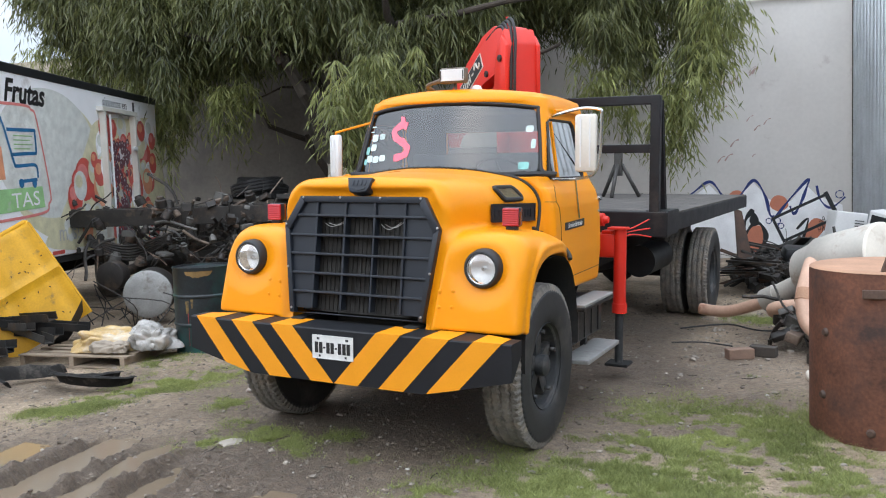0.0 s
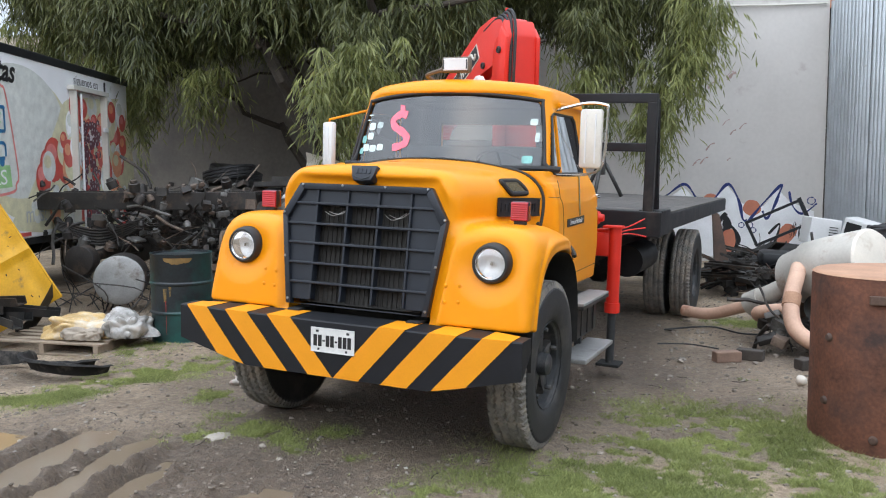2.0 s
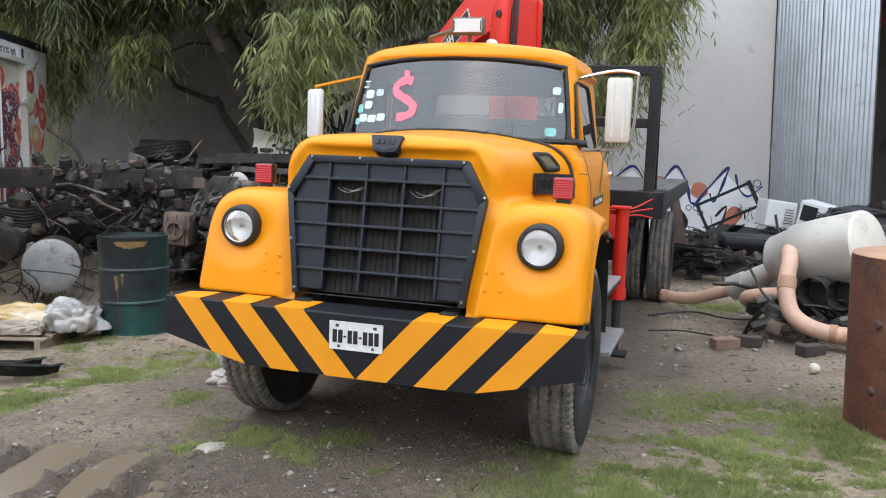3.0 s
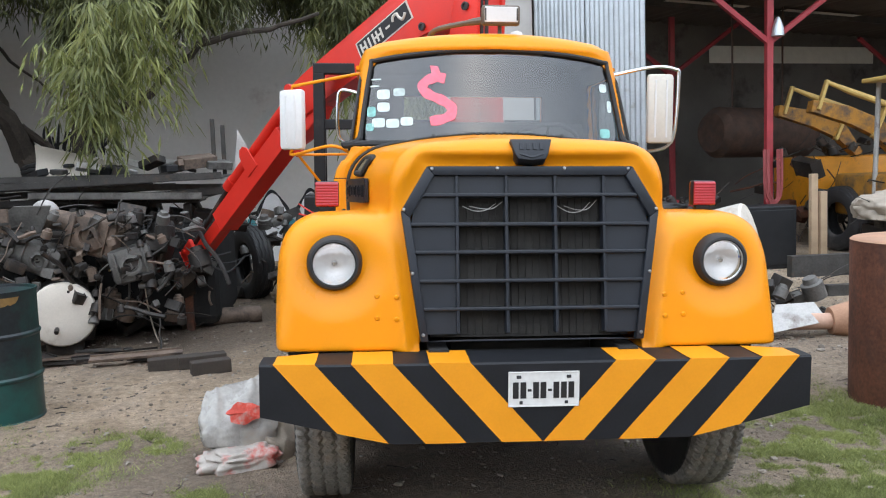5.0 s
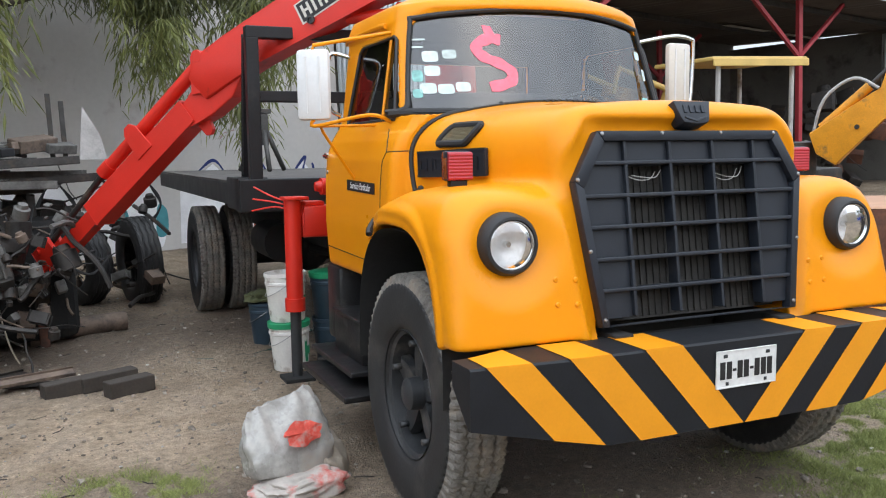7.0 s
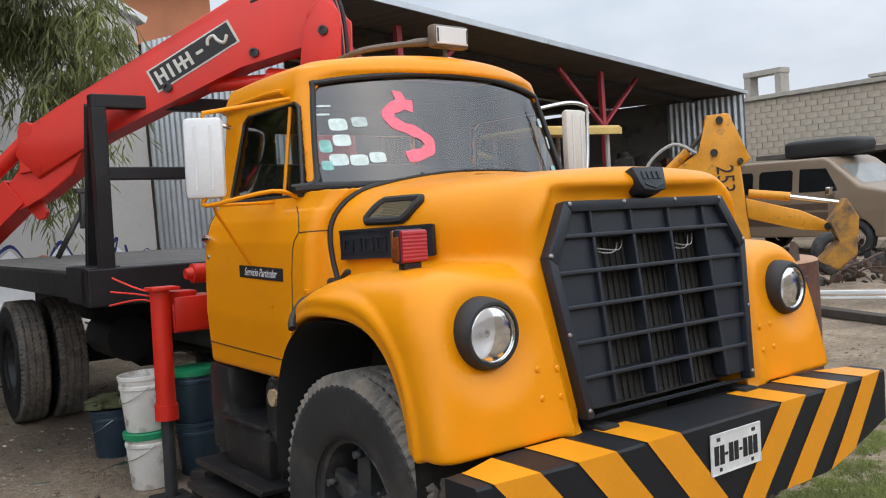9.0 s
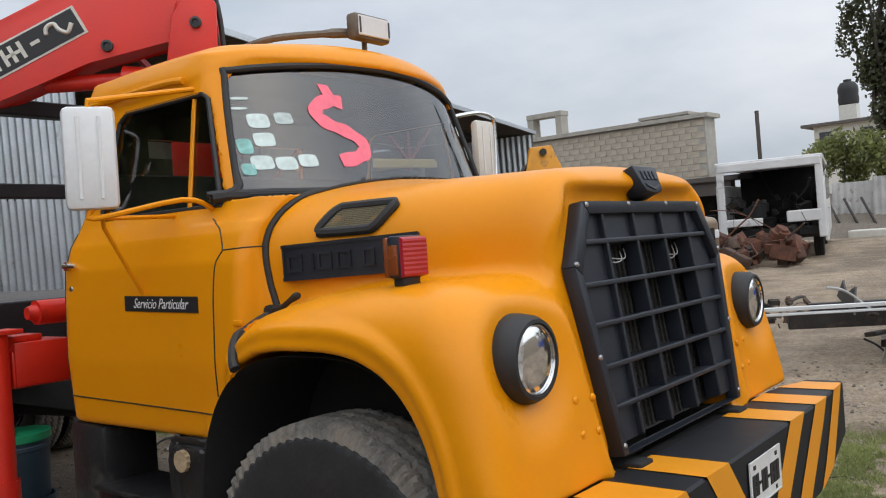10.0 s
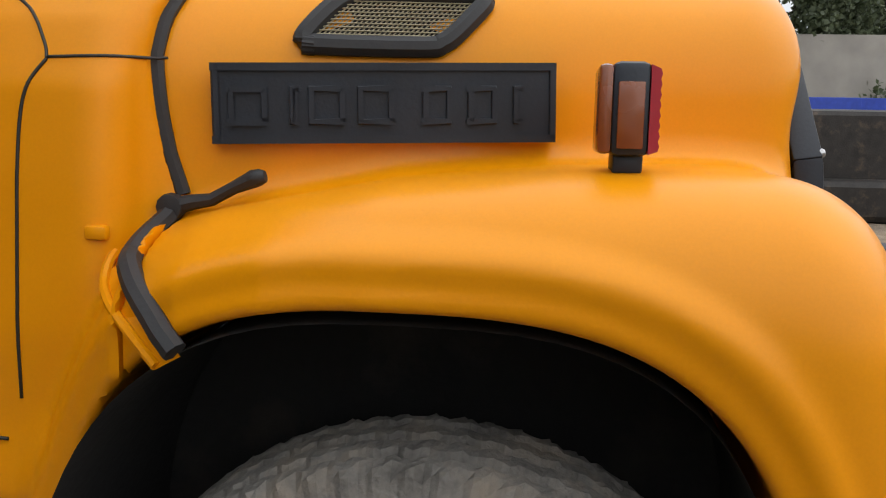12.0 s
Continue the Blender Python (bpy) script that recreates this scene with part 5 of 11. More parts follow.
poplar = thing("poplar_tree", pose(40, 5.4, 0), "tall thin grey-green poplar far beyond the yard", "tree")
cen = []
random.seed(8)
for i in range(7):
    bm = B()
    tip = (random.uniform(-1.2, 1.2), random.uniform(-1.9, 1.9), random.uniform(8, 15))
    limb(bm, (random.uniform(-0.3, 0.3), random.uniform(-0.4, 0.4), 0), tip, 0.22, 0.04, 60 + i, 0.08)
    part("trunk", bm, M["bark"], poplar, smooth=True)
    for k in range(9):
        t = 0.35 + 0.65 * k / 8
        cen.append((tip[0] * t + random.uniform(-0.7, 0.7), tip[1] * t + random.uniform(-0.8, 0.8), tip[2] * t + random.uniform(-0.4, 0.6), 0.55, 0.6, 0.75))
leaf_cloud("crown", cen, 15000, 0.20, 0.075, M["leaf_poplar"], poplar, "loose airy grey-green leaves", 0.2, 21)

for k, (tx, ty, h, w) in enumerate(((37, 0.6, 6.4, 2.3), (36, -2.4, 8.4, 2.9), (38, -5.6, 10.5, 3.5), (35, -4.2, 6.0, 2.6), (36, -10.0, 9.6, 3.4), (39, -14.5, 9.5, 3.4), (37, -20, 10, 3.6), (44, 2.6, 5.2, 2.4))):
    dt_ = thing("dark_tree", pose(tx, ty, 0), "dense dark green tree beyond the fence", "tree", "trees beyond the fence")
    bm = B()
    limb(bm, (0, 0, 0), (0.2, 0.1, h * 0.7), 0.25, 0.08, 90 + k)
    part("trunk", bm, M["bark"], dt_, smooth=True)
    rr = random.Random(40 + k)
    cen = [(rr.gauss(0, w * 0.45), rr.gauss(0, w * 0.45), h * rr.uniform(0.14, 0.95), w * 0.34, w * 0.34, h * 0.12) for _ in range(30)]
    leaf_cloud("crown", cen, 13000, 0.26, 0.11, M["leaf_dark"], dt_, "thick dark leaves", 0.4, 70 + k)
cen = [(27.5 + 0.9 * math.sin(i), 7.4 - 0.5 * i, 1.6 + 0.5 * math.sin(i * 2.3), 0.9, 0.6, 0.8) for i in range(7)]
bush = thing("roadside_bush", pose(6, 0, 1.3), "scrubby light green bushes on a bank", "bush")
leaf_cloud("leaves", cen, 5000, 0.2, 0.06, M["leaf_light"], bush, "scrubby leaves", 0.0, 91)
bm = B()
for i in range(3):
    limb(bm, (27.5, 6.8 - 1.2 * i, -1.3), (27.6, 6.6 - 1.2 * i, 1.4), 0.06, 0.02, 120 + i)
part("stem", bm, M["bark"], bush, smooth=True)
bm = B()
spin(bm, [(0, 1.6), (3, 1.4), (6, 0.4), (7, -0.2)], Matrix.Translation((35, 6.0, 0)), 20)
tagged(part("earth_bank", bm, M["clod"], smooth=True), "low earth bank beyond the bus", "bank", kind="structure")

# ---- the truck ----
truck = thing("flatbed_truck", pose(-0.045, 0, 0, 0, 1.9, -1.2), "yellow cab-and-hood flatbed truck with a striped bumper, parked on dirt", "truck")
GRILLE = [(-0.497, 0.90), (0.497, 0.90), (0.578, 1.47), (0.462, 1.665), (-0.462, 1.665), (-0.578, 1.47)]


def body_base(x, y, z):
    """Hood and front wings, one pressed shape."""
    ax = np.abs(x)
    w = np.interp(y, [0.30, 0.76, 1.27, 1.5], [0.60, 0.715, 0.815, 0.86])
    top = z - (np.interp(y, [0.3, 0.41, 0.63, 0.86, 1.06, 1.34, 1.5], [1.795, 1.80, 1.806, 1.811, 1.82, 1.85, 1.86]) - (0.10 + 0.07 * np.clip((y - 0.85) / 0.45, 0, 1)) * ax * ax)
    hood = smax(smax(ax - w, top, 0.20), 0.302 + (z - 1.5) * 0.11 - y, 0.13)
    wf = np.interp(y, [0.2, 1.12, 1.24, 1.56], [1.125, 1.125, 1.10, 0.93])
    wt = z - np.interp(y, [0.3, 0.55, 0.76, 1.0, 1.25, 1.34, 1.42, 1.5], [1.452, 1.462, 1.457, 1.435, 1.385, 1.36, 1.25, 1.1])
    front = 0.245 + (z - 0.9) * 0.15 - y
    wing = smax(smax(ax - wf + 0.02 * (z - 1.0) ** 2, wt, 0.22), front, np.interp(z, [0.92, 1.3], [0.07, 0.17]))
    wing = smax(wing, 0.868 - z + 0.0 * y, 0.02)
    d = smin(hood, wing, 0.05)
    dish = np.sqrt((ax - 0.87) ** 2 + (z - 1.247) ** 2)
    d = smax(d, 0.052 * (1 - (dish / 0.205) ** 2) - (y - (0.245 + (z - 0.9) * 0.15)), 0.035)
    return d


def arch(y, z):
    """The wheel opening, seen from the side; less than nought inside."""
    n = np.where(y < 0.955, 3.1, 2.7)
    u = np.abs(y - 0.955) / 0.528
    v = np.maximum(z - 0.60, 0) / 0.685
    return ((u ** n + v ** n) ** (1 / n) - 1) * 0.5


def arch_lip(d, x, y, z):
    a = arch(y, z)
    bead = np.clip(1 - np.abs(a - 0.050) / 0.030, 0, 1)
    d = d - 0.011 * bead * bead * (3 - 2 * bead) * (np.abs(x) > 0.8) * np.clip((z - 0.62) / 0.1, 0, 1)
    return smax(d, -np.maximum(a, 0.62 - np.abs(x)), 0.02)


def hood_rear(z):
    """The rear edge of the hood, bowed back on its sides."""
    return np.interp(z, [1.39, 1.46, 1.52, 1.61, 1.67, 1.73, 1.78], [1.331, 1.353, 1.364, 1.374, 1.368, 1.35, 1.331])


def clip_field(x, y, z):
    d = arch_lip(body_base(x, y, z), x, y, z)
    g = poly_dist(x, z, GRILLE)
    d = smax(d, -smax(g - 0.045, y - (0.280 + (z - 0.9) * 0.137), 0.05), 0.05)
    d = np.maximum(d, -np.maximum(g + 0.02, y - 0.62))
    d = np.maximum(d, -np.maximum(np.abs(x) - 0.50, z - 0.93))
    return np.maximum(d, y - hood_rear(z) + 0.002)


WS = [(-0.750, 1.790), (0.750, 1.790), (0.767, 1.83), (0.705, 2.24), (0.66, 2.290), (0.3, 2.325), (0, 2.332), (-0.3, 2.325), (-0.66, 2.290), (-0.705, 2.24), (-0.767, 1.83)]
SIDE_WINDOW = [(1.60, 1.765), (1.715, 2.175), (1.75, 2.20), (2.26, 2.20), (2.31, 2.165), (2.40, 1.80), (2.38, 1.765)]


def screen_y(x, z):
    return 1.315 + 0.42 * x * x + (z - 1.80) * 0.37


def cab_solid(x, y, z):
    ax = np.abs(x)
    w = np.interp(z, [0.9, 1.2, 1.42, 1.56, 1.66, 1.74, 1.80, 2.2, 2.4], [0.925, 0.945, 0.94, 0.93, 0.90, 0.850, 0.822, 0.775, 0.73])
    w = w - 0.018 * np.clip((1.75 - y) / 0.4, 0, 1) * (z > 1.7)
    front = np.where(z > 1.78, screen_y(x, z) - y, 1.30 + 0.30 * np.maximum(ax - 0.6, 0) - y)
    low = smax(smax(ax - w, front, 0.05), y - 2.60, 0.10)
    low = np.maximum(low, z - 2.36)
    roof = smax(smax(ax - 0.785, z - (2.452 - 0.10 * x * x - 0.05 * (y - 2.1) ** 2), 0.17), 1.482 + 0.41 * x * x - y, 0.15)
    roof = smax(smax(roof, y - 2.63, 0.15), 2.245 + 0.088 * np.clip((1.85 - y) / 0.2, 0, 1) - z, 0.02)
    return smin(low, roof, 0.025)


def cab_field(x, y, z):
    ax = np.abs(x)
    d = smax(cab_solid(x, y, z), 0.93 - z, 0.03)
    wing = np.maximum(body_base(x, y, np.maximum(z, 0.93)), 0.66 - z)
    wing = np.maximum(wing, np.maximum(y - 1.60, 0.60 - ax))
    hoodback = np.maximum(body_base(x, y, z), 0.95 - z)
    d = smin(smin(d, wing, 0.05), np.maximum(hoodback, y - 1.6), 0.04)
    d = arch_lip(d, x, y, z)
    inner = np.maximum(cab_solid(x, y, z) + 0.045, np.maximum(1.12 - z, ax - 0.86))
    d = np.maximum(d, -inner)
    d = np.maximum(d, -np.maximum(poly_dist(x, z, WS), np.maximum(y - 1.95, screen_y(x, z) - 0.14 - y)))
    d = np.maximum(d, -np.maximum(poly_dist(y, z, SIDE_WINDOW), 0.6 - ax))
    d = np.maximum(d, -np.maximum(np.maximum(ax - 0.48, np.abs(z - 2.0) - 0.15), 2.3 - y))
    return np.maximum(d, hood_rear(z) + 0.002 - y)


hood = field_part("front_clip", clip_field, (-1.17, 0.18, 0.85), (1.17, 1.41, 1.92), 0.0098, M["yellow"], truck, "yellow hood and rounded front wings in one")
cab = field_part("cab_shell", cab_field, (-1.17, 1.25, 0.63), (1.17, 2.68, 2.52), 0.0125, M["yellow"], truck, "yellow cab with a rounded roof")
# inner faces get an added dark colour so the cab's inside reads dark
cab.data.materials.append(M["interior"])
mid_ = np.array([f.center[:] for f in cab.data.polygons])
deep = cab_solid(mid_[:, 0], mid_[:, 1], mid_[:, 2]) < -0.036
for f, q in zip(cab.data.polygons, deep):
    f.material_index = int(q)


def skin(x, y, z):
    """The outside of hood, wings and cab together, with no openings."""
    return np.minimum(body_base(x, y, z), np.minimum(cab_solid(x, y, z), smax(cab_solid(x, y, z), 0.93 - z, 0.03)))


# near-black sheets added inside the wheel openings to hide the yellow body
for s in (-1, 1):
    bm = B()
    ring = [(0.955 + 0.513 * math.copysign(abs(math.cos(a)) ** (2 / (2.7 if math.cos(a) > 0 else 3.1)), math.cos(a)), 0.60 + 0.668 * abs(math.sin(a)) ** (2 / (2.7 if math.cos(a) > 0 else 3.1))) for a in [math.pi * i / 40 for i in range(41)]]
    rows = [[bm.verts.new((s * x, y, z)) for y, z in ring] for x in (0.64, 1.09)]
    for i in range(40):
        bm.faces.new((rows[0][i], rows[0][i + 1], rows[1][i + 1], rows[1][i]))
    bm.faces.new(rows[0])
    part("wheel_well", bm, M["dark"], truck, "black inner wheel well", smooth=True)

# door seams, cowl seam and the black rubber seam behind the hood
for s in (-1, 1):
    bm = B()
    upper = arc([(s * 0.854, 1.617, 1.718), (s * 0.892, 1.538, 1.674), (s * 0.911, 1.505, 1.623), (s * 0.92, 1.498, 1.598)], 6)
    lower = arc([(s * 0.92, 1.498, 1.598), (s * 0.93, 1.522, 1.562), (s * 0.935, 1.535, 1.502), (s * 0.942, 1.541, 1.358), (s * 0.938, 1.549, 1.093)], 8)
    tube(bm, onto(cab_field, upper, 0.0012, 0), 0.0026, 5)
    tube(bm, onto(cab_field, lower, 0.0012, 0), 0.0026, 5)
    tube(bm, onto(cab_field, along([(s * 0.935, 1.574, 1.027), (s * 0.935, 2.56, 1.045)], 0.03), 0.001, 0), 0.003, 5)
    tube(bm, onto(cab_field, along([(s * 0.918, 1.497, 1.601), (s * 0.853, 1.345, 1.606)], 0.02), 0.001, 0), 0.0024, 5)
    tube(bm, onto(cab_field, along([(s * 0.95, 2.555, 1.72), (s * 0.95, 2.57, 1.5), (s * 0.95, 2.57, 1.0)], 0.03), 0.001, 0), 0.003, 5)
    part("door_seam", bm, M["ink"], truck, "dark gap round the cab door")
    bm = B()
    pts = [(s * u, 1.33, 1.84) for u in np.linspace(0.02, 0.58, 20)]
    pts = [tuple(p) for p in onto(body_base, pts, 0.004, 2)]
    side = [(s * 0.80, float(hood_rear(zz)), zz) for zz in np.linspace(1.72, 1.40, 16)]
    side = [tuple(p) for p in onto(body_base, side, 0.004, 0)]
    mid = onto(body_base, arc([pts[-1], (s * 0.70, 1.335, 1.79), (s * 0.76, 1.342, 1.755), side[0]], 5), 0.004)
    tube(bm, pts + mid + [Vector(p) for p in side], [0.007] * 20 + [0.012] * len(mid) + [0.013] * 16, 8)
    part("seam_rubber", bm, M["rubber"], truck, "black rubber strip along the rear edge of the hood", smooth=True)
    bm = B()
    flap = onto(body_base, arc([(s * 0.86, 1.345, 1.372), (s * 0.92, 1.350, 1.345), (s * 0.975, 1.340, 1.315), (s * 1.025, 1.310, 1.290), (s * 1.079, 1.258, 1.255), (s * 1.10, 1.224, 1.224)], 6), 0.011)
    tube(bm, flap, 0.0165, 8)
    for q in (flap[14], flap[-4]):
        spin(bm, [(0, 0.004), (0.005, 0.003), (0.006, 0)], axes(q + Vector((s * 0.010, 0, 0)), (0, 1, 0), (0, 0, 1) if s > 0 else (0, 0, -1)), 10)
    part("wing_rubber", bm, M["rubber"], truck, "black rubber edge strip on the wing", smooth=True)
    bm = B()
    lip = arc([(s * 0.885, 1.39, 1.335), (s * 0.925, 1.403, 1.314), (s * 0.968, 1.394, 1.285), (s * 1.020, 1.360, 1.264), (s * 1.064, 1.315, 1.243), (s * 1.096, 1.258, 1.202)], 6)
    tube(bm, lip[5:], 0.0075, 8)
    web = [(bm.verts.new(p - Vector((0, 0, 0.004))), bm.verts.new(q - Vector((s * 0.008, 0.004, 0.008)))) for p, q in list(zip(lip, flap))[9:]]
    for p, q in zip(web, web[1:]):
        bm.faces.new((p[0], p[1], q[1], q[0]))
    box(bm, (s * 0.935, 1.421, 1.349), (0.02, 0.035, 0.022), bevel=0.006)
    part("wing_flange", bm, M["yellow"], truck, "turned yellow edge behind the wing", smooth=True)
    # hood latch: a rubber pull lying on the wing
    bm = B()
    lat = onto(skin, [(s * 0.86, 1.345, 1.385), (s * 0.862, 1.31, 1.40), (s * 0.864, 1.28, 1.41), (s * 0.866, 1.245, 1.425), (s * 0.868, 1.212, 1.435)], 0.014)
    lat[3].z += 0.012
    lat[4].z += 0.022
    tube(bm, lat, [0.015, 0.012, 0.010, 0.010, 0.014], 8)
    spin(bm, [(0, -0.018), (0.009, -0.016), (0.013, -0.007), (0.013, 0.007), (0.009, 0.016), (0, 0.018)], Matrix.Translation(lat[-1]) @ pose(0, 0, 0, 78), 12)
    spin(bm, [(0.0, -0.016), (0.020, -0.012), (0.022, 0), (0.020, 0.012), (0, 0.016)], Matrix.Translation(lat[0]) @ pose(0, 0, 0, 0, 90), 12)
    part("hood_latch", bm, M["rubber"], truck, "black rubber hood latch", smooth=True)

# side plaques, shoulder vents, lamps on the wings
for s in (-1, 1):
    o = onto(skin, [(s * 0.83, 1.285, 1.54), (s * 0.72, 0.77, 1.553)], 0.004, 0)
    ex = (o[1] - o[0]) * (1 if s < 0 else -1)
    L = ex.length
    mid = (o[0] + o[1]) / 2
    fr = axes(mid, ex, (0, 0, 1))
    bm = B()
    box(bm, (0, 0, 0.008), (L, 0.118, 0.016), fr, 0.003)
    pl = part("side_plaque", bm, M["plastic"], truck, "black plaque with raised black shapes")
    bm = B()
    for c, sz in (((0, 0.055, 0.018), (L, 0.008, 0.006)), ((0, -0.055, 0.018), (L, 0.008, 0.006)), ((L / 2 - 0.004, 0, 0.018), (0.008, 0.118, 0.006)), ((-L / 2 + 0.004, 0, 0.018), (0.008, 0.118, 0.006))):
        box(bm, c, sz, fr, 0.002)
    part("plaque_rim", bm, M["plastic"], pl)
    bm = B()
    x0 = -L / 2 + 0.022
    for cx, w_ in ((0.03, 0.058), (0.10, 0.012), (0.15, 0.055), (0.225, 0.055), (0.32, 0.045), (0.39, 0.045), (0.445, 0.014)):
        box(bm, (x0 + cx, 0.022, 0.019), (w_, 0.008, 0.007), fr, 0.0015)
        box(bm, (x0 + cx, -0.028, 0.019), (w_, 0.008, 0.007), fr, 0.0015)
        for e in (-1, 1):
            box(bm, (x0 + cx + e * (w_ / 2 - 0.004), -0.003, 0.019), (0.008, 0.05, 0.007), fr, 0.0015)
    tagged(part("raised_shape", bm, M["plastic"], pl, "raised black shapes"), kind="stuff")
    # vent: a black rubber frame with wire mesh, lying on the hood's shoulder
    corners = [(1.168, 1.633), (1.102, 1.712), (0.872, 1.712), (0.942, 1.633)]
    cc = onto(skin, [(s * 0.74, y, z) for y, z in corners], 0.002, 0)
    cen = sum(cc, Vector()) / 4
    bm = B()
    loop = []
    for i in range(4):
        a, b, c = cc[i - 1], cc[i], cc[(i + 1) % 4]
        loop += [b + (a - b).normalized() * 0.03, b + (a - b).normalized() * 0.008 + (c - b).normalized() * 0.008, b + (c - b).normalized() * 0.03]
    loop = onto(skin, [p for p in arc(loop, 3, True)], 0.006)
    tube(bm, loop + loop[:2], 0.017, 8)
    vent = part("hood_vent", bm, M["rubber"], truck, "slanted vent with a black rubber frame and wire mesh", smooth=True)
    # dark sheet on the closed hood stands in for shade inside the vent
    bm = B()
    f = bm.faces.new([bm.verts.new(p + (cen - p) * 0.02) for p in onto(skin, cc, 0.003)])
    part("vent_shade_sheet", bm, M["dark"], vent)
    bm = B()
    lift = (onto(skin, [cen], 0.012)[0] - onto(skin, [cen], 0.0)[0])
    for i in range(1, 30):
        a, b = cc[0].lerp(cc[3], i / 30), cc[1].lerp(cc[2], i / 30)
        tube(bm, [a + lift * 0.7, b + lift * 0.7], 0.0012, 4, False)
    for i in range(1, 13):
        a, b = cc[0].lerp(cc[1], i / 13), cc[3].lerp(cc[2], i / 13)
        tube(bm, [a + lift * 0.8, b + lift * 0.8], 0.0012, 4, False)
    part("vent_mesh", bm, M["mesh_wire"], vent, "brass-coloured wire mesh")
    # marker lamp
    foot = onto(skin, [(s * 0.915, 0.665, 1.50)], 0.0, 2)[0]
    lm = Matrix.Translation(foot)
    bm = B()
    box(bm, (0, 0.004, 0.010), (0.075, 0.04, 0.028), lm, 0.005)
    box(bm, (0, 0.004, 0.080), (0.108, 0.05, 0.122), lm, 0.010)
    lamp = part("marker_lamp", bm, M["plastic"], truck, "square marker lamp with red and amber lenses", smooth=True)
    prof = [(-0.028, 0.022)] + [(-0.040 - 0.002 * (i % 2), 0.026 + 0.0066 * i) for i in range(17)] + [(-0.028, 0.137)]
    bm = B()
    rows = [[bm.verts.new(lm @ Vector((x, y + 0.008, z))) for y, z in prof] for x in (-0.053, 0.053)]
    for i in range(len(prof) - 1):
        bm.faces.new((rows[0][i], rows[1][i], rows[1][i + 1], rows[0][i + 1]))
    for r in rows:
        bm.faces.new(r)
    bm.faces.new([rows[0][0], rows[0][-1], rows[1][-1], rows[1][0]])
    bmesh.ops.recalc_face_normals(bm, faces=bm.faces[:])
    part("red_lens", bm, M["lens_red"], lamp, "ribbed red lens")
    bm = B()
    box(bm, (0, 0.036, 0.080), (0.104, 0.020, 0.116), lm, 0.007)
    part("amber_lens", bm, M["lens_amber"], lamp, "amber lens", smooth=True)
    bm = B()
    box(bm, (s * 0.0555, 0.004, 0.072), (0.006, 0.034, 0.086), lm, 0.002)
    part("side_lens", bm, M["lens_amber"], lamp, "amber side lens", smooth=True)

# headlamps
for s in (-1, 1):
    hm = axes((s * 0.87, 0.330, 1.247), (1, 0, 0), (0, 0, 1))
    bm = B()
    spin(bm, [(0.122, -0.05), (0.122, 0.0), (0.117, 0.036), (0.107, 0.054), (0.097, 0.056), (0.094, 0.03)], hm, 48)
    hl = part("headlamp", bm, M["rubber"], truck, "round headlamp in a deep black ring", smooth=True)
    bm = B()
    spin(bm, [(0.098, 0.048), (0.092, 0.052), (0.090, 0.046)], hm, 48)
    part("trim_ring", bm, M["chrome"], hl, smooth=True)
    bm = B()
    spin(bm, [(0.0, -0.012), (0.03, -0.009), (0.05, -0.001), (0.07, 0.014), (0.085, 0.030), (0.092, 0.040)], hm, 48)
    part("reflector", bm, M["reflector"], hl, "bright reflector bowl", smooth=True)
    bm = B()
    spin(bm, [(0, 0.062), (0.03, 0.0605), (0.06, 0.056), (0.085, 0.049), (0.092, 0.044)], hm, 40)
    gl_ = part("lens", bm, M["lens"], hl, "clear fluted glass", smooth=True)
    gl_.visible_shadow = False
    bm = B()
    spin(bm, [(0, 0.022), (0.010, 0.020), (0.014, 0.012), (0.012, -0.01), (0.0, -0.01)], hm, 20)
    part("bulb_shield", bm, M["chrome"], hl, "small bright bulb shield", smooth=True)

# rivets on the front panels
for s in (-1, 1):
    for dx, dz in ((0.60, 1.10), (0.685, 1.105), (0.60, 1.005), (0.685, 1.01)):
        p = onto(skin, [(s * dx, 0.26, dz)], 0.0, 1)[0]
        bm = B()
        spin(bm, [(0, 0.008), (0.008, 0.0065), (0.013, 0.0)], axes(p, (1, 0, 0), (0, 0, 1)), 10)
        part("rivet", bm, M["yellow"], truck, smooth=True)

# grille: frame, ribs and blanking panels in a leaning plane
GM = axes((0, 0.282, 0.90), (1, 0, 0), (0, 0.137, 1))
gp = [(x, (z - 0.90) * 1.009) for x, z in GRILLE]
gi = [(x * 0.93, 0.035 + (h - 0.035) * 0.945) for x, h in gp]
bm = B()
for i in range(6):
    j = (i + 1) % 6
    prism(bm, [gp[i], gp[j], gi[j], gi[i]], GM, 0.050, bevel=0.005)
grille = part("grille", bm, M["plastic"], truck, "black eight-cornered plastic grille", smooth=True)


def grille_half(h):
    return np.interp(h, [0, 0.575, 0.772], [0.47, 0.545, 0.435])


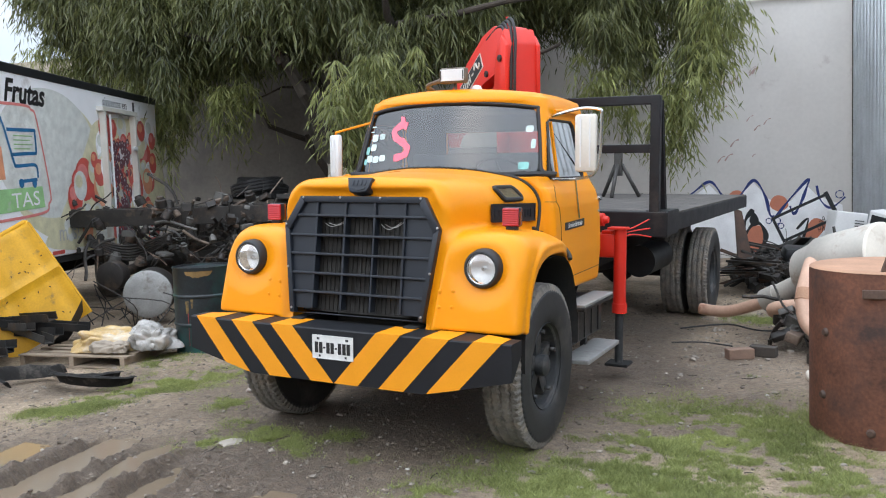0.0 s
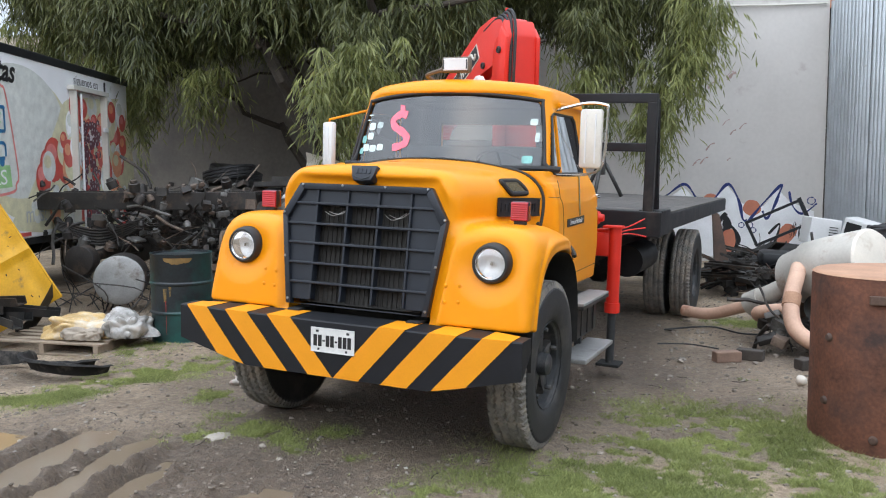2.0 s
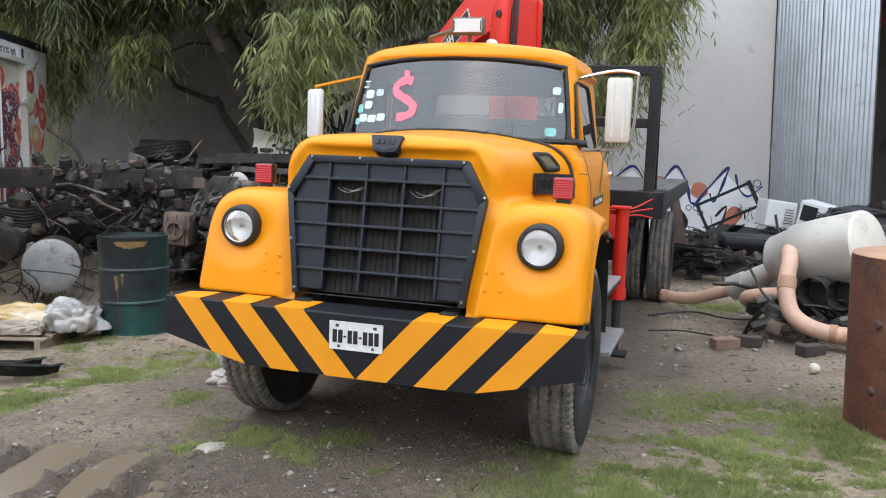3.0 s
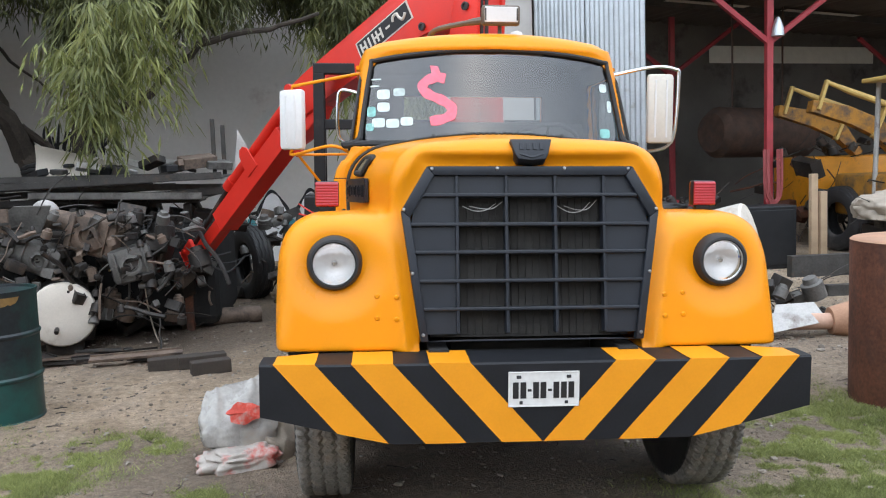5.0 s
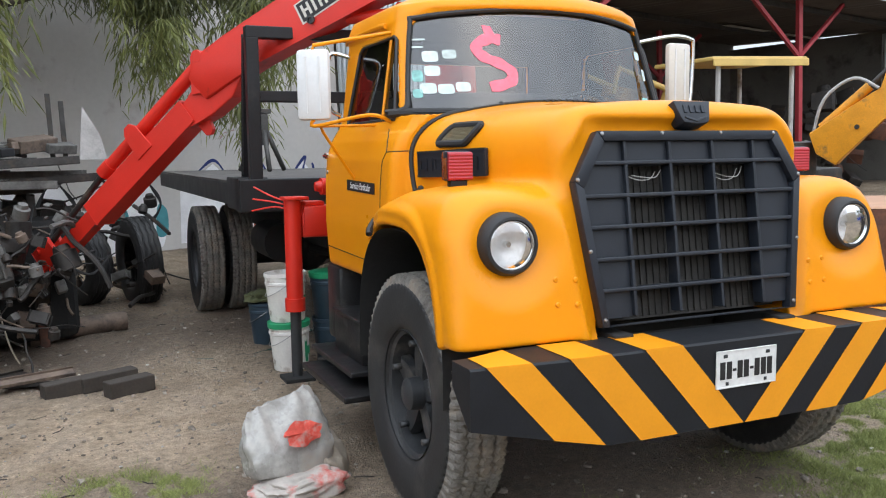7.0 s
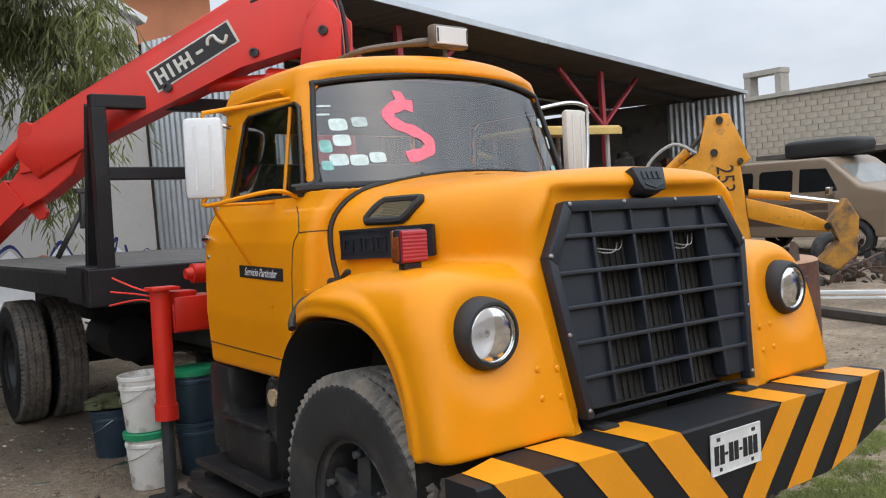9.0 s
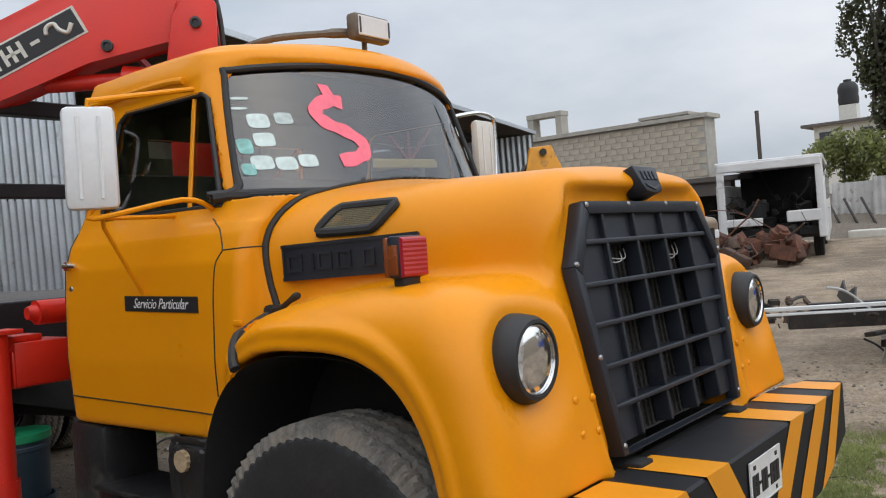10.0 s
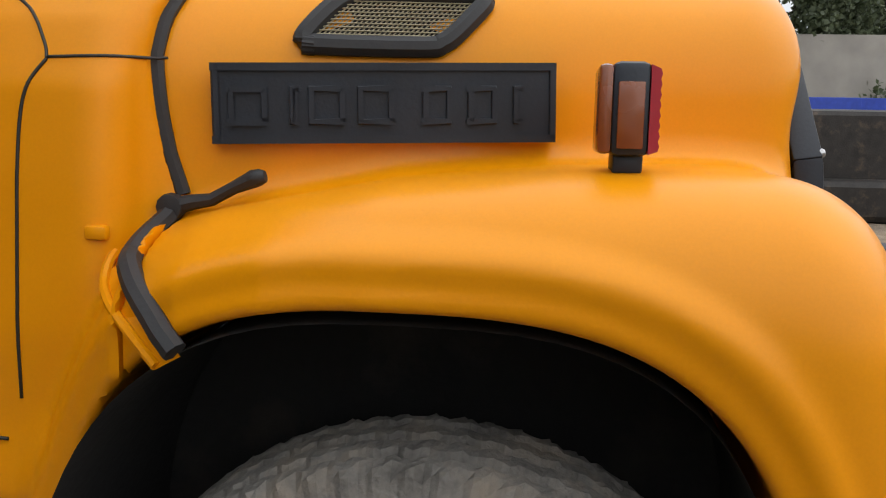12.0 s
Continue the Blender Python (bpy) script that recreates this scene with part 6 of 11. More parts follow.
cols, rows_h = [-0.33, -0.11, 0.11, 0.33], [0.142, 0.265, 0.392, 0.515, 0.645]
for cx in cols:
    bm = B()
    box(bm, (cx * 1.0, 0.385, 0.012), (0.015, 0.70, 0.060), GM, 0.004)
    part("grille_rib", bm, M["plastic"], grille)
for h in rows_h:
    bm = B()
    box(bm, (0, h, 0.004), (2 * float(grille_half(h)) + 0.01, 0.017, 0.080), GM, 0.005)
    part("grille_rib", bm, M["plastic"], grille)
edges_h = [0.03] + rows_h + [0.745]
for r in range(6):
    a, b = edges_h[r] + 0.012, edges_h[r + 1] - 0.012
    spans = [(-1, -0.33), (0.33, 1)] + ([(-0.33, -0.11), (-0.11, 0.11), (0.11, 0.33)] if r == 5 else [])
    for u, v in spans:
        pa = [u if u > -1 else -float(grille_half(a)), v if v < 1 else float(grille_half(a))]
        pb = [u if u > -1 else -float(grille_half(b)), v if v < 1 else float(grille_half(b))]
        bm = B()
        prism(bm, [(pa[0] + 0.004, a - 0.01), (pa[1] - 0.004, a - 0.01), (pb[1] - 0.004, b + 0.01), (pb[0] + 0.004, b + 0.01)], GM @ Matrix.Translation((0, 0, 0.008)), 0.014)
        part("grille_panel", bm, M["plastic"], grille)
for gx, gh in ((-0.565, 0.58), (0.565, 0.58), (-0.53, 0.3), (0.53, 0.3), (-0.485, 0.03), (0.485, 0.03), (-0.44, 0.76), (0.44, 0.76), (-0.15, 0.762), (0.15, 0.762)):
    bm = B()
    spin(bm, [(0, 0.056), (0.006, 0.055), (0.009, 0.05), (0.009, 0.045)], GM @ Matrix.Translation((gx, gh, 0)), 10)
    part("grille_screw", bm, M["steel"], grille, smooth=True)
bm = B()
box(bm, (0, 0.385, -0.050), (0.9, 0.74, 0.02), GM)
for i in range(26):
    box(bm, (-0.41 + i * 0.033, 0.385, -0.095), (0.004, 0.72, 0.012), GM @ Matrix.Translation((0, 0, 0.058)))
for i in range(30):
    box(bm, (0, 0.03 + i * 0.0245, -0.098), (0.86, 0.004, 0.008), GM @ Matrix.Translation((0, 0, 0.058)))
tagged(part("radiator", bm, M["radiator"], truck, "dusty radiator core behind the grille"), kind="stuff")
for x0, sag, up in ((-0.30, 0.022, 0.012), (-0.27, 0.012, 0.02), (0.13, 0.03, 0.016), (0.16, 0.018, 0.026)):
    bm = B()
    tube(bm, arc([GM @ Vector((x0, 0.60, -0.015)), GM @ Vector((x0 + 0.05, 0.60 - sag, 0.0)), GM @ Vector((x0 + 0.10, 0.595 - sag * 0.7, 0.01)), GM @ Vector((x0 + 0.15, 0.60 + up, -0.015))], 5), 0.0022, 5)
    part("loose_wire", bm, M["galv_old"], grille, "loose wire caught in the grille", smooth=True)

# hood badge
bm = B()
bo = onto(skin, [(0, 0.34, 1.765)], 0.0, 1)[0]
bf = axes((0, 0.345, 1.735), (1, 0, 0), (0, 0.42, 1))
prism(bm, [(-0.062, -0.044), (0, -0.052), (0.062, -0.044), (0.074, -0.02), (0.094, 0.052), (-0.094, 0.052), (-0.074, -0.02)], bf @ Matrix.Translation((0, 0, -0.05)), 0.075, bevel=0.006)
badge = part("hood_badge", bm, M["plastic"], truck, "black shield badge on the hood's nose", smooth=True)
bm = B()
for k in range(4):
    box(bm, (-0.045 + k * 0.030, 0.014, 0.027), (0.018, 0.034, 0.006), bf, 0.002)
for s in (-1, 1):
    box(bm, (0, 0, 0), (0.058, 0.010, 0.006), bf @ Matrix.Translation((s * 0.026, -0.030, 0.027)) @ pose(0, 0, 0, 0, 0, s * 18), 0.002)
part("badge_relief", bm, M["plastic"], badge)

# bumper
ZT = 0.865


def bump_y(x):
    return 0.03 * (max(abs(x) - 0.70, 0) / 0.47) ** 1.3


def bump_z(x):
    return 0.53 + 0.118 * max(abs(x) - 0.62, 0) / 0.55


def bump_d(x):
    return 0.24 - 0.09 * min(max(abs(x) - 0.90, 0) / 0.2, 1)


bm = B()
xs = [-1.168, -1.06, -0.95, -0.85, -0.74, -0.62, -0.4, 0, 0.4, 0.62, 0.74, 0.85, 0.95, 1.06, 1.168]
sec = [[bm.verts.new((x, y, z)) for y, z in ((bump_y(x), bump_z(x)), (bump_y(x), ZT - 0.008), (bump_y(x) + 0.008, ZT), (bump_y(x) + bump_d(x), ZT), (bump_y(x) + bump_d(x), ZT - 0.09), (bump_y(x) + 0.02, bump_z(x)))] for x in xs]
for a, b in zip(sec, sec[1:]):
    for i in range(6):
        bm.faces.new((a[i], b[i], b[(i + 1) % 6], a[(i + 1) % 6]))
bm.faces.new(sec[0])
bm.faces.new(sec[-1][::-1])
bmesh.ops.recalc_face_normals(bm, faces=bm.faces)
bumper = part("bumper", bm, M["black_stripe"], truck, "heavy steel bumper with black and yellow hazard stripes")
for s in (-1, 1):
    for k in range(3):
        bm = B()
        b0, b1 = 0.003 + 0.318 * k, 0.173 + 0.318 * k
        g = []
        for i in range(8):
            col = []
            at = b0 + (b1 - b0) * i / 7
            x0 = at
            for _ in range(12):
                x0 = at + 0.30 * (bump_z(x0) - 0.53) / (ZT - 0.53)
            z0 = bump_z(x0) - 0.0005
            for j in range(9):
                z = z0 + (ZT + 0.003 - z0) * j / 8
                x = at + 0.30 * (z - 0.53) / (ZT - 0.53)
                col.append(bm.verts.new((s * x, bump_y(x) - 0.003, z)))
            for d in (0.33, 0.66, 1.005):
                x = at + 0.30
                col.append(bm.verts.new((s * x, bump_y(x) + d * bump_d(x), ZT + 0.003)))
            g.append(col)
        for a, b in zip(g, g[1:]):
            for j in range(11):
                f = bm.faces.new((a[j], b[j], b[j + 1], a[j + 1]) if s > 0 else (b[j], a[j], a[j + 1], b[j + 1]))
        part("hazard_stripe", bm, M["yellow_stripe"], bumper, "yellow painted stripe")
bm = B()
box(bm, (0, 0.20, 0.80), (1.5, 0.2, 0.12), bevel=0.01)
for s in (-1, 1):
    box(bm, (s * 0.42, 1.0, 0.78), (0.09, 1.6, 0.20), bevel=0.008)
part("front_frame", bm, M["dark"], truck, "dark frame rails behind the bumper")

# number plate with plain bars
bm = B()
PM = axes((0.0, -0.006, 0.752), (1, 0, 0), (0, 0, 1))
box(bm, (0, 0, 0), (0.298, 0.148, 0.004), PM, 0.0015)
box(bm, (0, 0.071, 0.002), (0.298, 0.006, 0.005), PM, 0.001)
box(bm, (0, -0.071, 0.002), (0.298, 0.006, 0.005), PM, 0.001)
for s in (-1, 1):
    box(bm, (s * 0.146, 0, 0.002), (0.006, 0.148, 0.005), PM, 0.001)
plate = part("number_plate", bm, M["plate"], truck, "worn white number plate, its characters plain bars")
for i, (u, w, h) in enumerate(((-0.118, 0.024, 0.068), (-0.086, 0.024, 0.068), (-0.060, 0.016, 0.010), (-0.033, 0.024, 0.068), (-0.002, 0.024, 0.068), (0.025, 0.016, 0.010), (0.052, 0.024, 0.068), (0.084, 0.024, 0.068), (0.115, 0.024, 0.068))):
    bm = B()
    box(bm, (u, -0.004, 0.003), (w, h, 0.003), PM)
    part("plate_bar", bm, M["ink"], plate)
for u, v, w in ((-0.105, 0.052, 0.02), (0.105, 0.052, 0.02), (-0.095, -0.056, 0.014), (0.095, -0.056, 0.014)):
    bm = B()
    box(bm, (u, v, 0.003), (w, 0.014, 0.004), PM, 0.002)
    part("plate_bolt", bm, M["rim"], plate)

# windscreen with gasket, painted sign and stickers
def screen_pt(x, z, lift=0.0):
    return Vector((x, float(screen_y(np.float64(x), np.float64(z))) + 0.012 - lift, z))


bm = B()
n, k = 36, 14
g = []
for i in range(n + 1):
    u = -1 + 2 * i / n
    col = []
    for j in range(k + 1):
        v = j / k
        zt = 2.325 - 0.035 * abs(u) ** 3
        z = 1.795 + (zt - 1.795) * v
        col.append(bm.verts.new(screen_pt(u * (0.762 - 0.062 * v), z)))
    g.append(col)
for a, b in zip(g, g[1:]):
    for j in range(k):
        bm.faces.new((a[j], b[j], b[j + 1], a[j + 1]))
ws = part("windscreen", bm, M["windscreen"], truck, "curved windscreen with a pink painted sign and stickers", smooth=True)
ws.visible_shadow = False
bm = B()
rim_ = arc([(x * 1.004, 0, z) for x, z in WS], 6, True)
loop = [screen_pt(p.x, p.z, 0.012) for p in rim_]
loop = loop + loop[:2]
tube(bm, [p + Vector((0, -0.010, 0.008)) * min(1.0, max(0.0, (1.86 - p.z) / 0.05)) for p in loop], [0.0135 + 0.008 * min(1.0, max(0.0, (1.86 - p.z) / 0.05)) for p in loop], 8)
part("windscreen_gasket", bm, M["rubber"], ws, "black rubber gasket", smooth=True)
bm = B()
curve2 = arc([(-0.285, 2.167, 0), (-0.335, 2.175, 0), (-0.395, 2.153, 0), (-0.412, 2.113, 0), (-0.375, 2.075, 0), (-0.31, 2.045, 0), (-0.258, 2.005, 0), (-0.255, 1.965, 0), (-0.30, 1.937, 0), (-0.375, 1.923, 0)], 6)
a = []
for i, p in enumerate(curve2):
    d = (curve2[min(i + 1, len(curve2) - 1)] - curve2[max(i - 1, 0)]).normalized()
    nrm = Vector((-d.y, d.x, 0)) * (0.027 + 0.003 * math.sin(i * 0.9))
    a.append((bm.verts.new(screen_pt(p.x + nrm.x, p.y + nrm.y, 0.004)), bm.verts.new(screen_pt(p.x - nrm.x, p.y - nrm.y, 0.004))))
for p, q in zip(a, a[1:]):
    bm.faces.new((p[0], p[1], q[1], q[0]))
st = [(-0.368, 2.246), (-0.325, 2.240), (-0.298, 2.165), (-0.352, 2.165)]
bm.faces.new([bm.verts.new(screen_pt(x, z, 0.0045)) for x, z in st])
part("painted_sign", bm, M["pink"], ws, "pink painted money sign")
for x, z, w, h, mname in ((-0.635, 2.085, 0.075, 0.058, "sticker"), (-0.545, 2.095, 0.066, 0.048, "sticker_grey"), (-0.635, 2.01, 0.072, 0.055, "sticker"), (-0.705, 1.985, 0.05, 0.06, "sticker_teal"), (-0.665, 1.92, 0.075, 0.055, "sticker"), (-0.585, 1.915, 0.075, 0.052, "sticker"), (-0.505, 1.925, 0.07, 0.05, "sticker"), (-0.715, 1.895, 0.045, 0.045, "sticker_teal"), (-0.675, 2.175, 0.06, 0.010, "sticker"), (-0.685, 2.135, 0.055, 0.010, "sticker"), (0.665, 2.13, 0.05, 0.05, "sticker"), (0.655, 1.86, 0.07, 0.055, "sticker_teal"), (0.70, 2.02, 0.03, 0.07, "sticker")):
    bm = B()
    loop = []
    for t in np.linspace(0, 2 * math.pi, 20, endpoint=False):
        c, s_ = math.cos(t), math.sin(t)
        loop.append(bm.verts.new(screen_pt(x + w / 2 * math.copysign(abs(c) ** 0.5, c), z + h / 2 * math.copysign(abs(s_) ** 0.5, s_), 0.004)))
    bm.faces.new(loop)
    part("sticker", bm, M[mname], ws)
# cowl grating and wiper stubs
bm = B()
for i in range(13):
    x = -0.12 + i * 0.033
    p = onto(skin, [(x, 1.312, 1.86)], 0.004, 2)[0]
    box(bm, (0, 0, 0), (0.020, 0.045, 0.008), Matrix.Translation(p) @ pose(0, 0, 0, 8, 0, 0), 0.002)
part("cowl_grating", bm, M["ink"], truck, "dark slotted air intake below the windscreen")
for s in (-1, 1):
    p = onto(skin, [(s * 0.36, 1.335, 1.86)], 0.0, 2)[0]
    bm = B()
    spin(bm, [(0.014, 0), (0.013, 0.012), (0.006, 0.02), (0, 0.021)], Matrix.Translation(p), 12)
    part("washer_jet", bm, M["rim"], truck, smooth=True)

# doors: glass, quarter-light bar, handle, lettering
for s in (-1, 1):
    def side_x(z):
        return s * float(np.interp(z, [1.74, 1.80, 2.2], [0.834, 0.818, 0.760]))
    bm = B()
    bm.faces.new([bm.verts.new((side_x(z), y, z)) for y, z in SIDE_WINDOW])
    dg = part("door_glass", bm, M["side_glass"], truck, "tinted door window")
    dg.visible_shadow = False
    bm = B()
    tube(bm, [(side_x(1.765) + s * 0.006, 1.785, 1.765), (side_x(2.185) + s * 0.006, 1.80, 2.185)], 0.009, 6)
    part("quarter_light_bar", bm, M["yellow"], truck, "upright bar of the quarter light", smooth=True)
    bm = B()
    loop = [Vector((side_x(z) + s * 0.006, y, z)) for y, z in SIDE_WINDOW]
    tube(bm, loop + loop[:2], 0.010, 6)
    part("window_seal", bm, M["rubber"], truck, "black window seal", smooth=True)
    bm = B()
    g = onto(cab_field, [(s * 0.95, 1.84, 2.262), (s * 0.95, 1.92, 2.270), (s * 0.95, 2.1, 2.272), (s * 0.95, 2.45, 2.265), (s * 0.95, 2.58, 2.255)], 0.004, 0)
    tube(bm, arc(g, 5), 0.014, 8)
    part("rain_gutter", bm, M["yellow"], truck, "yellow rain gutter over the door", smooth=True)
    bm = B()
    hp = onto(cab_field, [(s * 0.95, 2.52, 1.585), (s * 0.95, 2.43, 1.582)], 0.022, 0)
    tube(bm, [hp[0], hp[0].lerp(hp[1], 0.4), hp[1]], [0.012, 0.010, 0.007], 8)
    spin(bm, [(0.02, 0), (0.02, 0.02), (0, 0.022)], axes(onto(cab_field, [(s * 0.95, 2.515, 1.585)], 0, 0)[0], (0, s, 0), (0, 0, 1)), 14)
    part("door_handle", bm, M["chrome"], truck, "chrome door handle", smooth=True)
    bm = B()
    kp = onto(cab_field, [(s * 0.95, 2.49, 1.49)], 0, 0)[0]
    spin(bm, [(0, 0.006), (0.010, 0.005), (0.012, 0)], axes(kp, (0, s, 0), (0, 0, 1)), 12)
    part("door_lock", bm, M["steel"], truck, smooth=True)
    q = onto(cab_field, [(s * 0.95, 2.085, 1.425), (s * 0.95, 1.625, 1.415)], 0.003, 0)
    ex = (q[1] - q[0]) * (1 if s < 0 else -1)
    fr = axes((q[0] + q[1]) / 2, ex, (0, 0, 1))
    bm = B()
    box(bm, (0, 0, 0), (ex.length, 0.058, 0.003), fr)
    sign = part("door_sign", bm, M["ink"], truck, "black strip with white slanted lettering")
    text_mesh("door_lettering", "Servicio Particular", 0.054, fr @ Matrix.Translation((0, 0, 0.003)), M["white_ink"], sign, "white lettering", depth=0.0006, shear=0.42, sx=0.86)
# mirrors
for s, mc, mh in ((-1, (-1.180, 1.85, 1.95), 0.36), (1, (1.055, 1.75, 2.02), 0.42)):
    bm = B()
    mr = Matrix.Translation(mc) @ pose(0, 0, 0, 0, 0, -32 if s < 0 else 0) @ Matrix.Translation((-mc[0], -mc[1], -mc[2]))
    box(bm, mc, (0.175 if s < 0 else 0.165, 0.05, mh), mr, 0.022)
    mirror = part("mirror", bm, M["white_plastic" if s < 0 else "cream"], truck, "tall white-backed door mirror on bars", smooth=True)
    bm = B()
    for dx in (-0.035, 0.035):
        box(bm, (mc[0] + dx, mc[1] - 0.027, mc[2]), (0.012, 0.006, mh - 0.07), mr, 0.002)
    part("mirror_back_rib", bm, M["white_plastic"], mirror)
    bm = B()
    box(bm, (mc[0], mc[1] + 0.027, mc[2]), (0.135, 0.004, mh - 0.04), mr)
    part("mirror_glass", bm, M["chrome"], mirror, "mirror glass")
    bm = B()
    bar = M["yellow"] if s < 0 else M["chrome"]
    zt, zb = mc[2] + mh / 2 + 0.02, mc[2] - mh / 2 - 0.03
    hg = onto(cab_field, [(s * 0.95, 1.80, 2.225), (s * 0.95, 1.64, 1.755), (s * 0.95, 1.86, 1.745), (s * 0.95, 1.97, 1.46)], 0.0, 0)
    if s < 0:
        bars = [([hg[0], (mc[0], mc[1], zt), (mc[0], mc[1], zt - 0.03)], 0.010), (arc([hg[1], (-0.95, 1.66, 1.79), (mc[0], mc[1], zb), (mc[0], mc[1], zb + 0.04)], 4), 0.010), ([(mc[0], mc[1], zb), hg[2]], 0.008), ([(mc[0] + 0.03, mc[1], zb), (mc[0] + 0.05, mc[1] + 0.03, zb - 0.03), hg[3]], 0.008)]
    else:
        bars = [(arc([hg[0], (mc[0] - 0.05, mc[1], zt + 0.02), (mc[0] + 0.09, mc[1], zt + 0.01), (mc[0] + 0.115, mc[1], zt - 0.04), (mc[0] + 0.10, mc[1], zb + 0.12), (mc[0] + 0.05, mc[1], zb + 0.01), (mc[0] - 0.08, mc[1], zb - 0.02), hg[1]], 6), 0.011), ([(mc[0] - 0.08, mc[1], zb - 0.02), hg[3]], 0.008)]
    for pts, r_ in bars:
        bm = B()
        tube(bm, pts, r_, 8)
        part("mirror_bar", bm, bar, mirror, "yellow painted bar" if s < 0 else "chrome bar", smooth=True)
bm = B()
tube(bm, arc([(-0.80, 2.42, 2.16), (-0.90, 2.44, 2.18), (-0.93, 2.44, 2.12), (-0.93, 2.44, 1.88), (-0.86, 2.44, 1.82)], 5), 0.012, 8)
part("grab_rail", bm, M["chrome"], truck, "bent chrome grab rail behind the door", smooth=True)

# roof lamp on a bent rod
bm = B()
box(bm, (0.05, 1.625, 2.545), (0.225, 0.062, 0.115), bevel=0.016)
tube(bm, [(0.05, 1.655, 2.44), (0.05, 1.655, 2.51)], 0.012, 8)
tube(bm, arc([(0.03, 1.66, 2.53), (-0.10, 1.70, 2.52), (-0.30, 1.86, 2.50), (-0.34, 2.05, 2.48)], 5), [0.022] * 6 + [0.016] * 10, 8)
rl = part("roof_lamp", bm, M["lamp_case"], truck, "rectangular lamp on a rod over the cab roof", smooth=True)
bm = B()
box(bm, (0.05, 1.591, 2.546), (0.195, 0.010, 0.088), bevel=0.004)
part("lamp_face", bm, M["white_plastic"], rl, "milky white lamp face")
for dx in (-0.092, 0.092):
    bm = B()
    box(bm, (0.05 + dx, 1.587, 2.546), (0.008, 0.010, 0.07), bevel=0.002)
    part("face_clip", bm, M["rim"], rl)
bm = B()
spin(bm, [(0.045, 0), (0.045, 0.015), (0.03, 0.04), (0, 0.048)], Matrix.Translation((0.17, 1.78, 2.435)), 16)
part("roof_dome", bm, M["white_plastic"], truck, "small white dome on the roof", smooth=True)

# inside the cab
bm = B()
box(bm, (0, 2.25, 1.42), (1.5, 0.5, 0.22), bevel=0.05)
box(bm, (0, 2.46, 1.72), (1.5, 0.12, 0.50), Matrix(), 0.04)
part("bench_seat", bm, M["seat"], truck, "dark vinyl bench seat", smooth=True)
bm = B()
box(bm, (0, 1.66, 1.68), (1.42, 0.22, 0.16), bevel=0.05)
part("dashboard", bm, M["interior"], truck, "dark dashboard", smooth=True)
bm = B()
sm = Matrix.Translation((0.36, 1.86, 1.80)) @ pose(0, 0, 0, -35, 0, 0)
ring = [sm @ Vector((0.21 * math.cos(a), 0.21 * math.sin(a), 0)) for a in [2 * math.pi * i / 32 for i in range(33)]]
tube(bm, ring, 0.014, 8)
for a in (0.3, math.pi - 0.3, -math.pi / 2):
    tube(bm, [sm @ Vector((0, 0, -0.03)), sm @ Vector((0.2 * math.cos(a), 0.2 * math.sin(a), 0))], 0.01, 6)
tube(bm, [sm @ Vector((0, 0, 0)), (0.36, 1.70, 1.55)], 0.03, 8)
part("steering_wheel", bm, M["ink"], truck, "thin dark steering wheel", smooth=True)


# ---- wheels ----
def tyre_mesh(R, W, rb, seg=200, lug=0.011, waves=34):
    """A worn truck tyre: zigzag grooves and shoulder lugs in the tread, a plain bulging wall."""
    bm = B()
    half = W / 2
    if seg < 200:
        lug *= 0.35
    prof = [(rb, -half * 0.62, 0), (rb + 0.012, -half * 0.80, 0), (rb + 0.05, -half * 0.95, 0), (rb + (R - rb) * 0.45, -half * 1.0, 0), (R - 0.075, -half * 0.97, 0), (R - 0.055, -half * 0.955, 0), (R - 0.045, -half * 0.93, 0.5), (R - 0.014, -half * 0.86, 1)]
    n = 15
    for i in range(n):
        u = -0.80 + 1.60 * i / (n - 1)
        groove = 2 if i in (3, 7, 11) else 1.2
        prof.append((R - 0.006 * u * u, u * half, groove))
    prof += [(r, -x, f) for r, x, f in reversed(prof[:8])]
    rings = []
    for s in range(seg):
        a = 2 * math.pi * s / seg
        col = []
        zig = 0.006 * (1, 0.4, -1, -0.4)[s % 4]
        notch = s % 4 in (1, 2)
        for r, x, f in prof:
            rr, xx = r, x
            if 0 < f < 1.1:
                rr -= lug * f if notch else 0.0
                xx *= 0.975 if notch else 1.0
            elif f == 2:
                rr -= 0.013
                xx += zig
            elif f == 1.2:
                xx += zig
                rr -= 0.010 if notch and abs(x) > half * 0.70 else 0
                rr -= 0.0015 * math.sin(s * 2.7 + x * 90)
            col.append(bm.verts.new((xx, rr * math.cos(a), rr * math.sin(a))))
        rings.append(col)
    for s in range(seg):
        a, b = rings[s], rings[(s + 1) % seg]
        for j in range(len(prof) - 1):
            f = bm.faces.new((a[j], a[j + 1], b[j + 1], b[j]))
            f.smooth = not (4 < j < len(prof) - 6)
            f.material_index = 1 if 5 < j < len(prof) - 7 else 0
    return bm


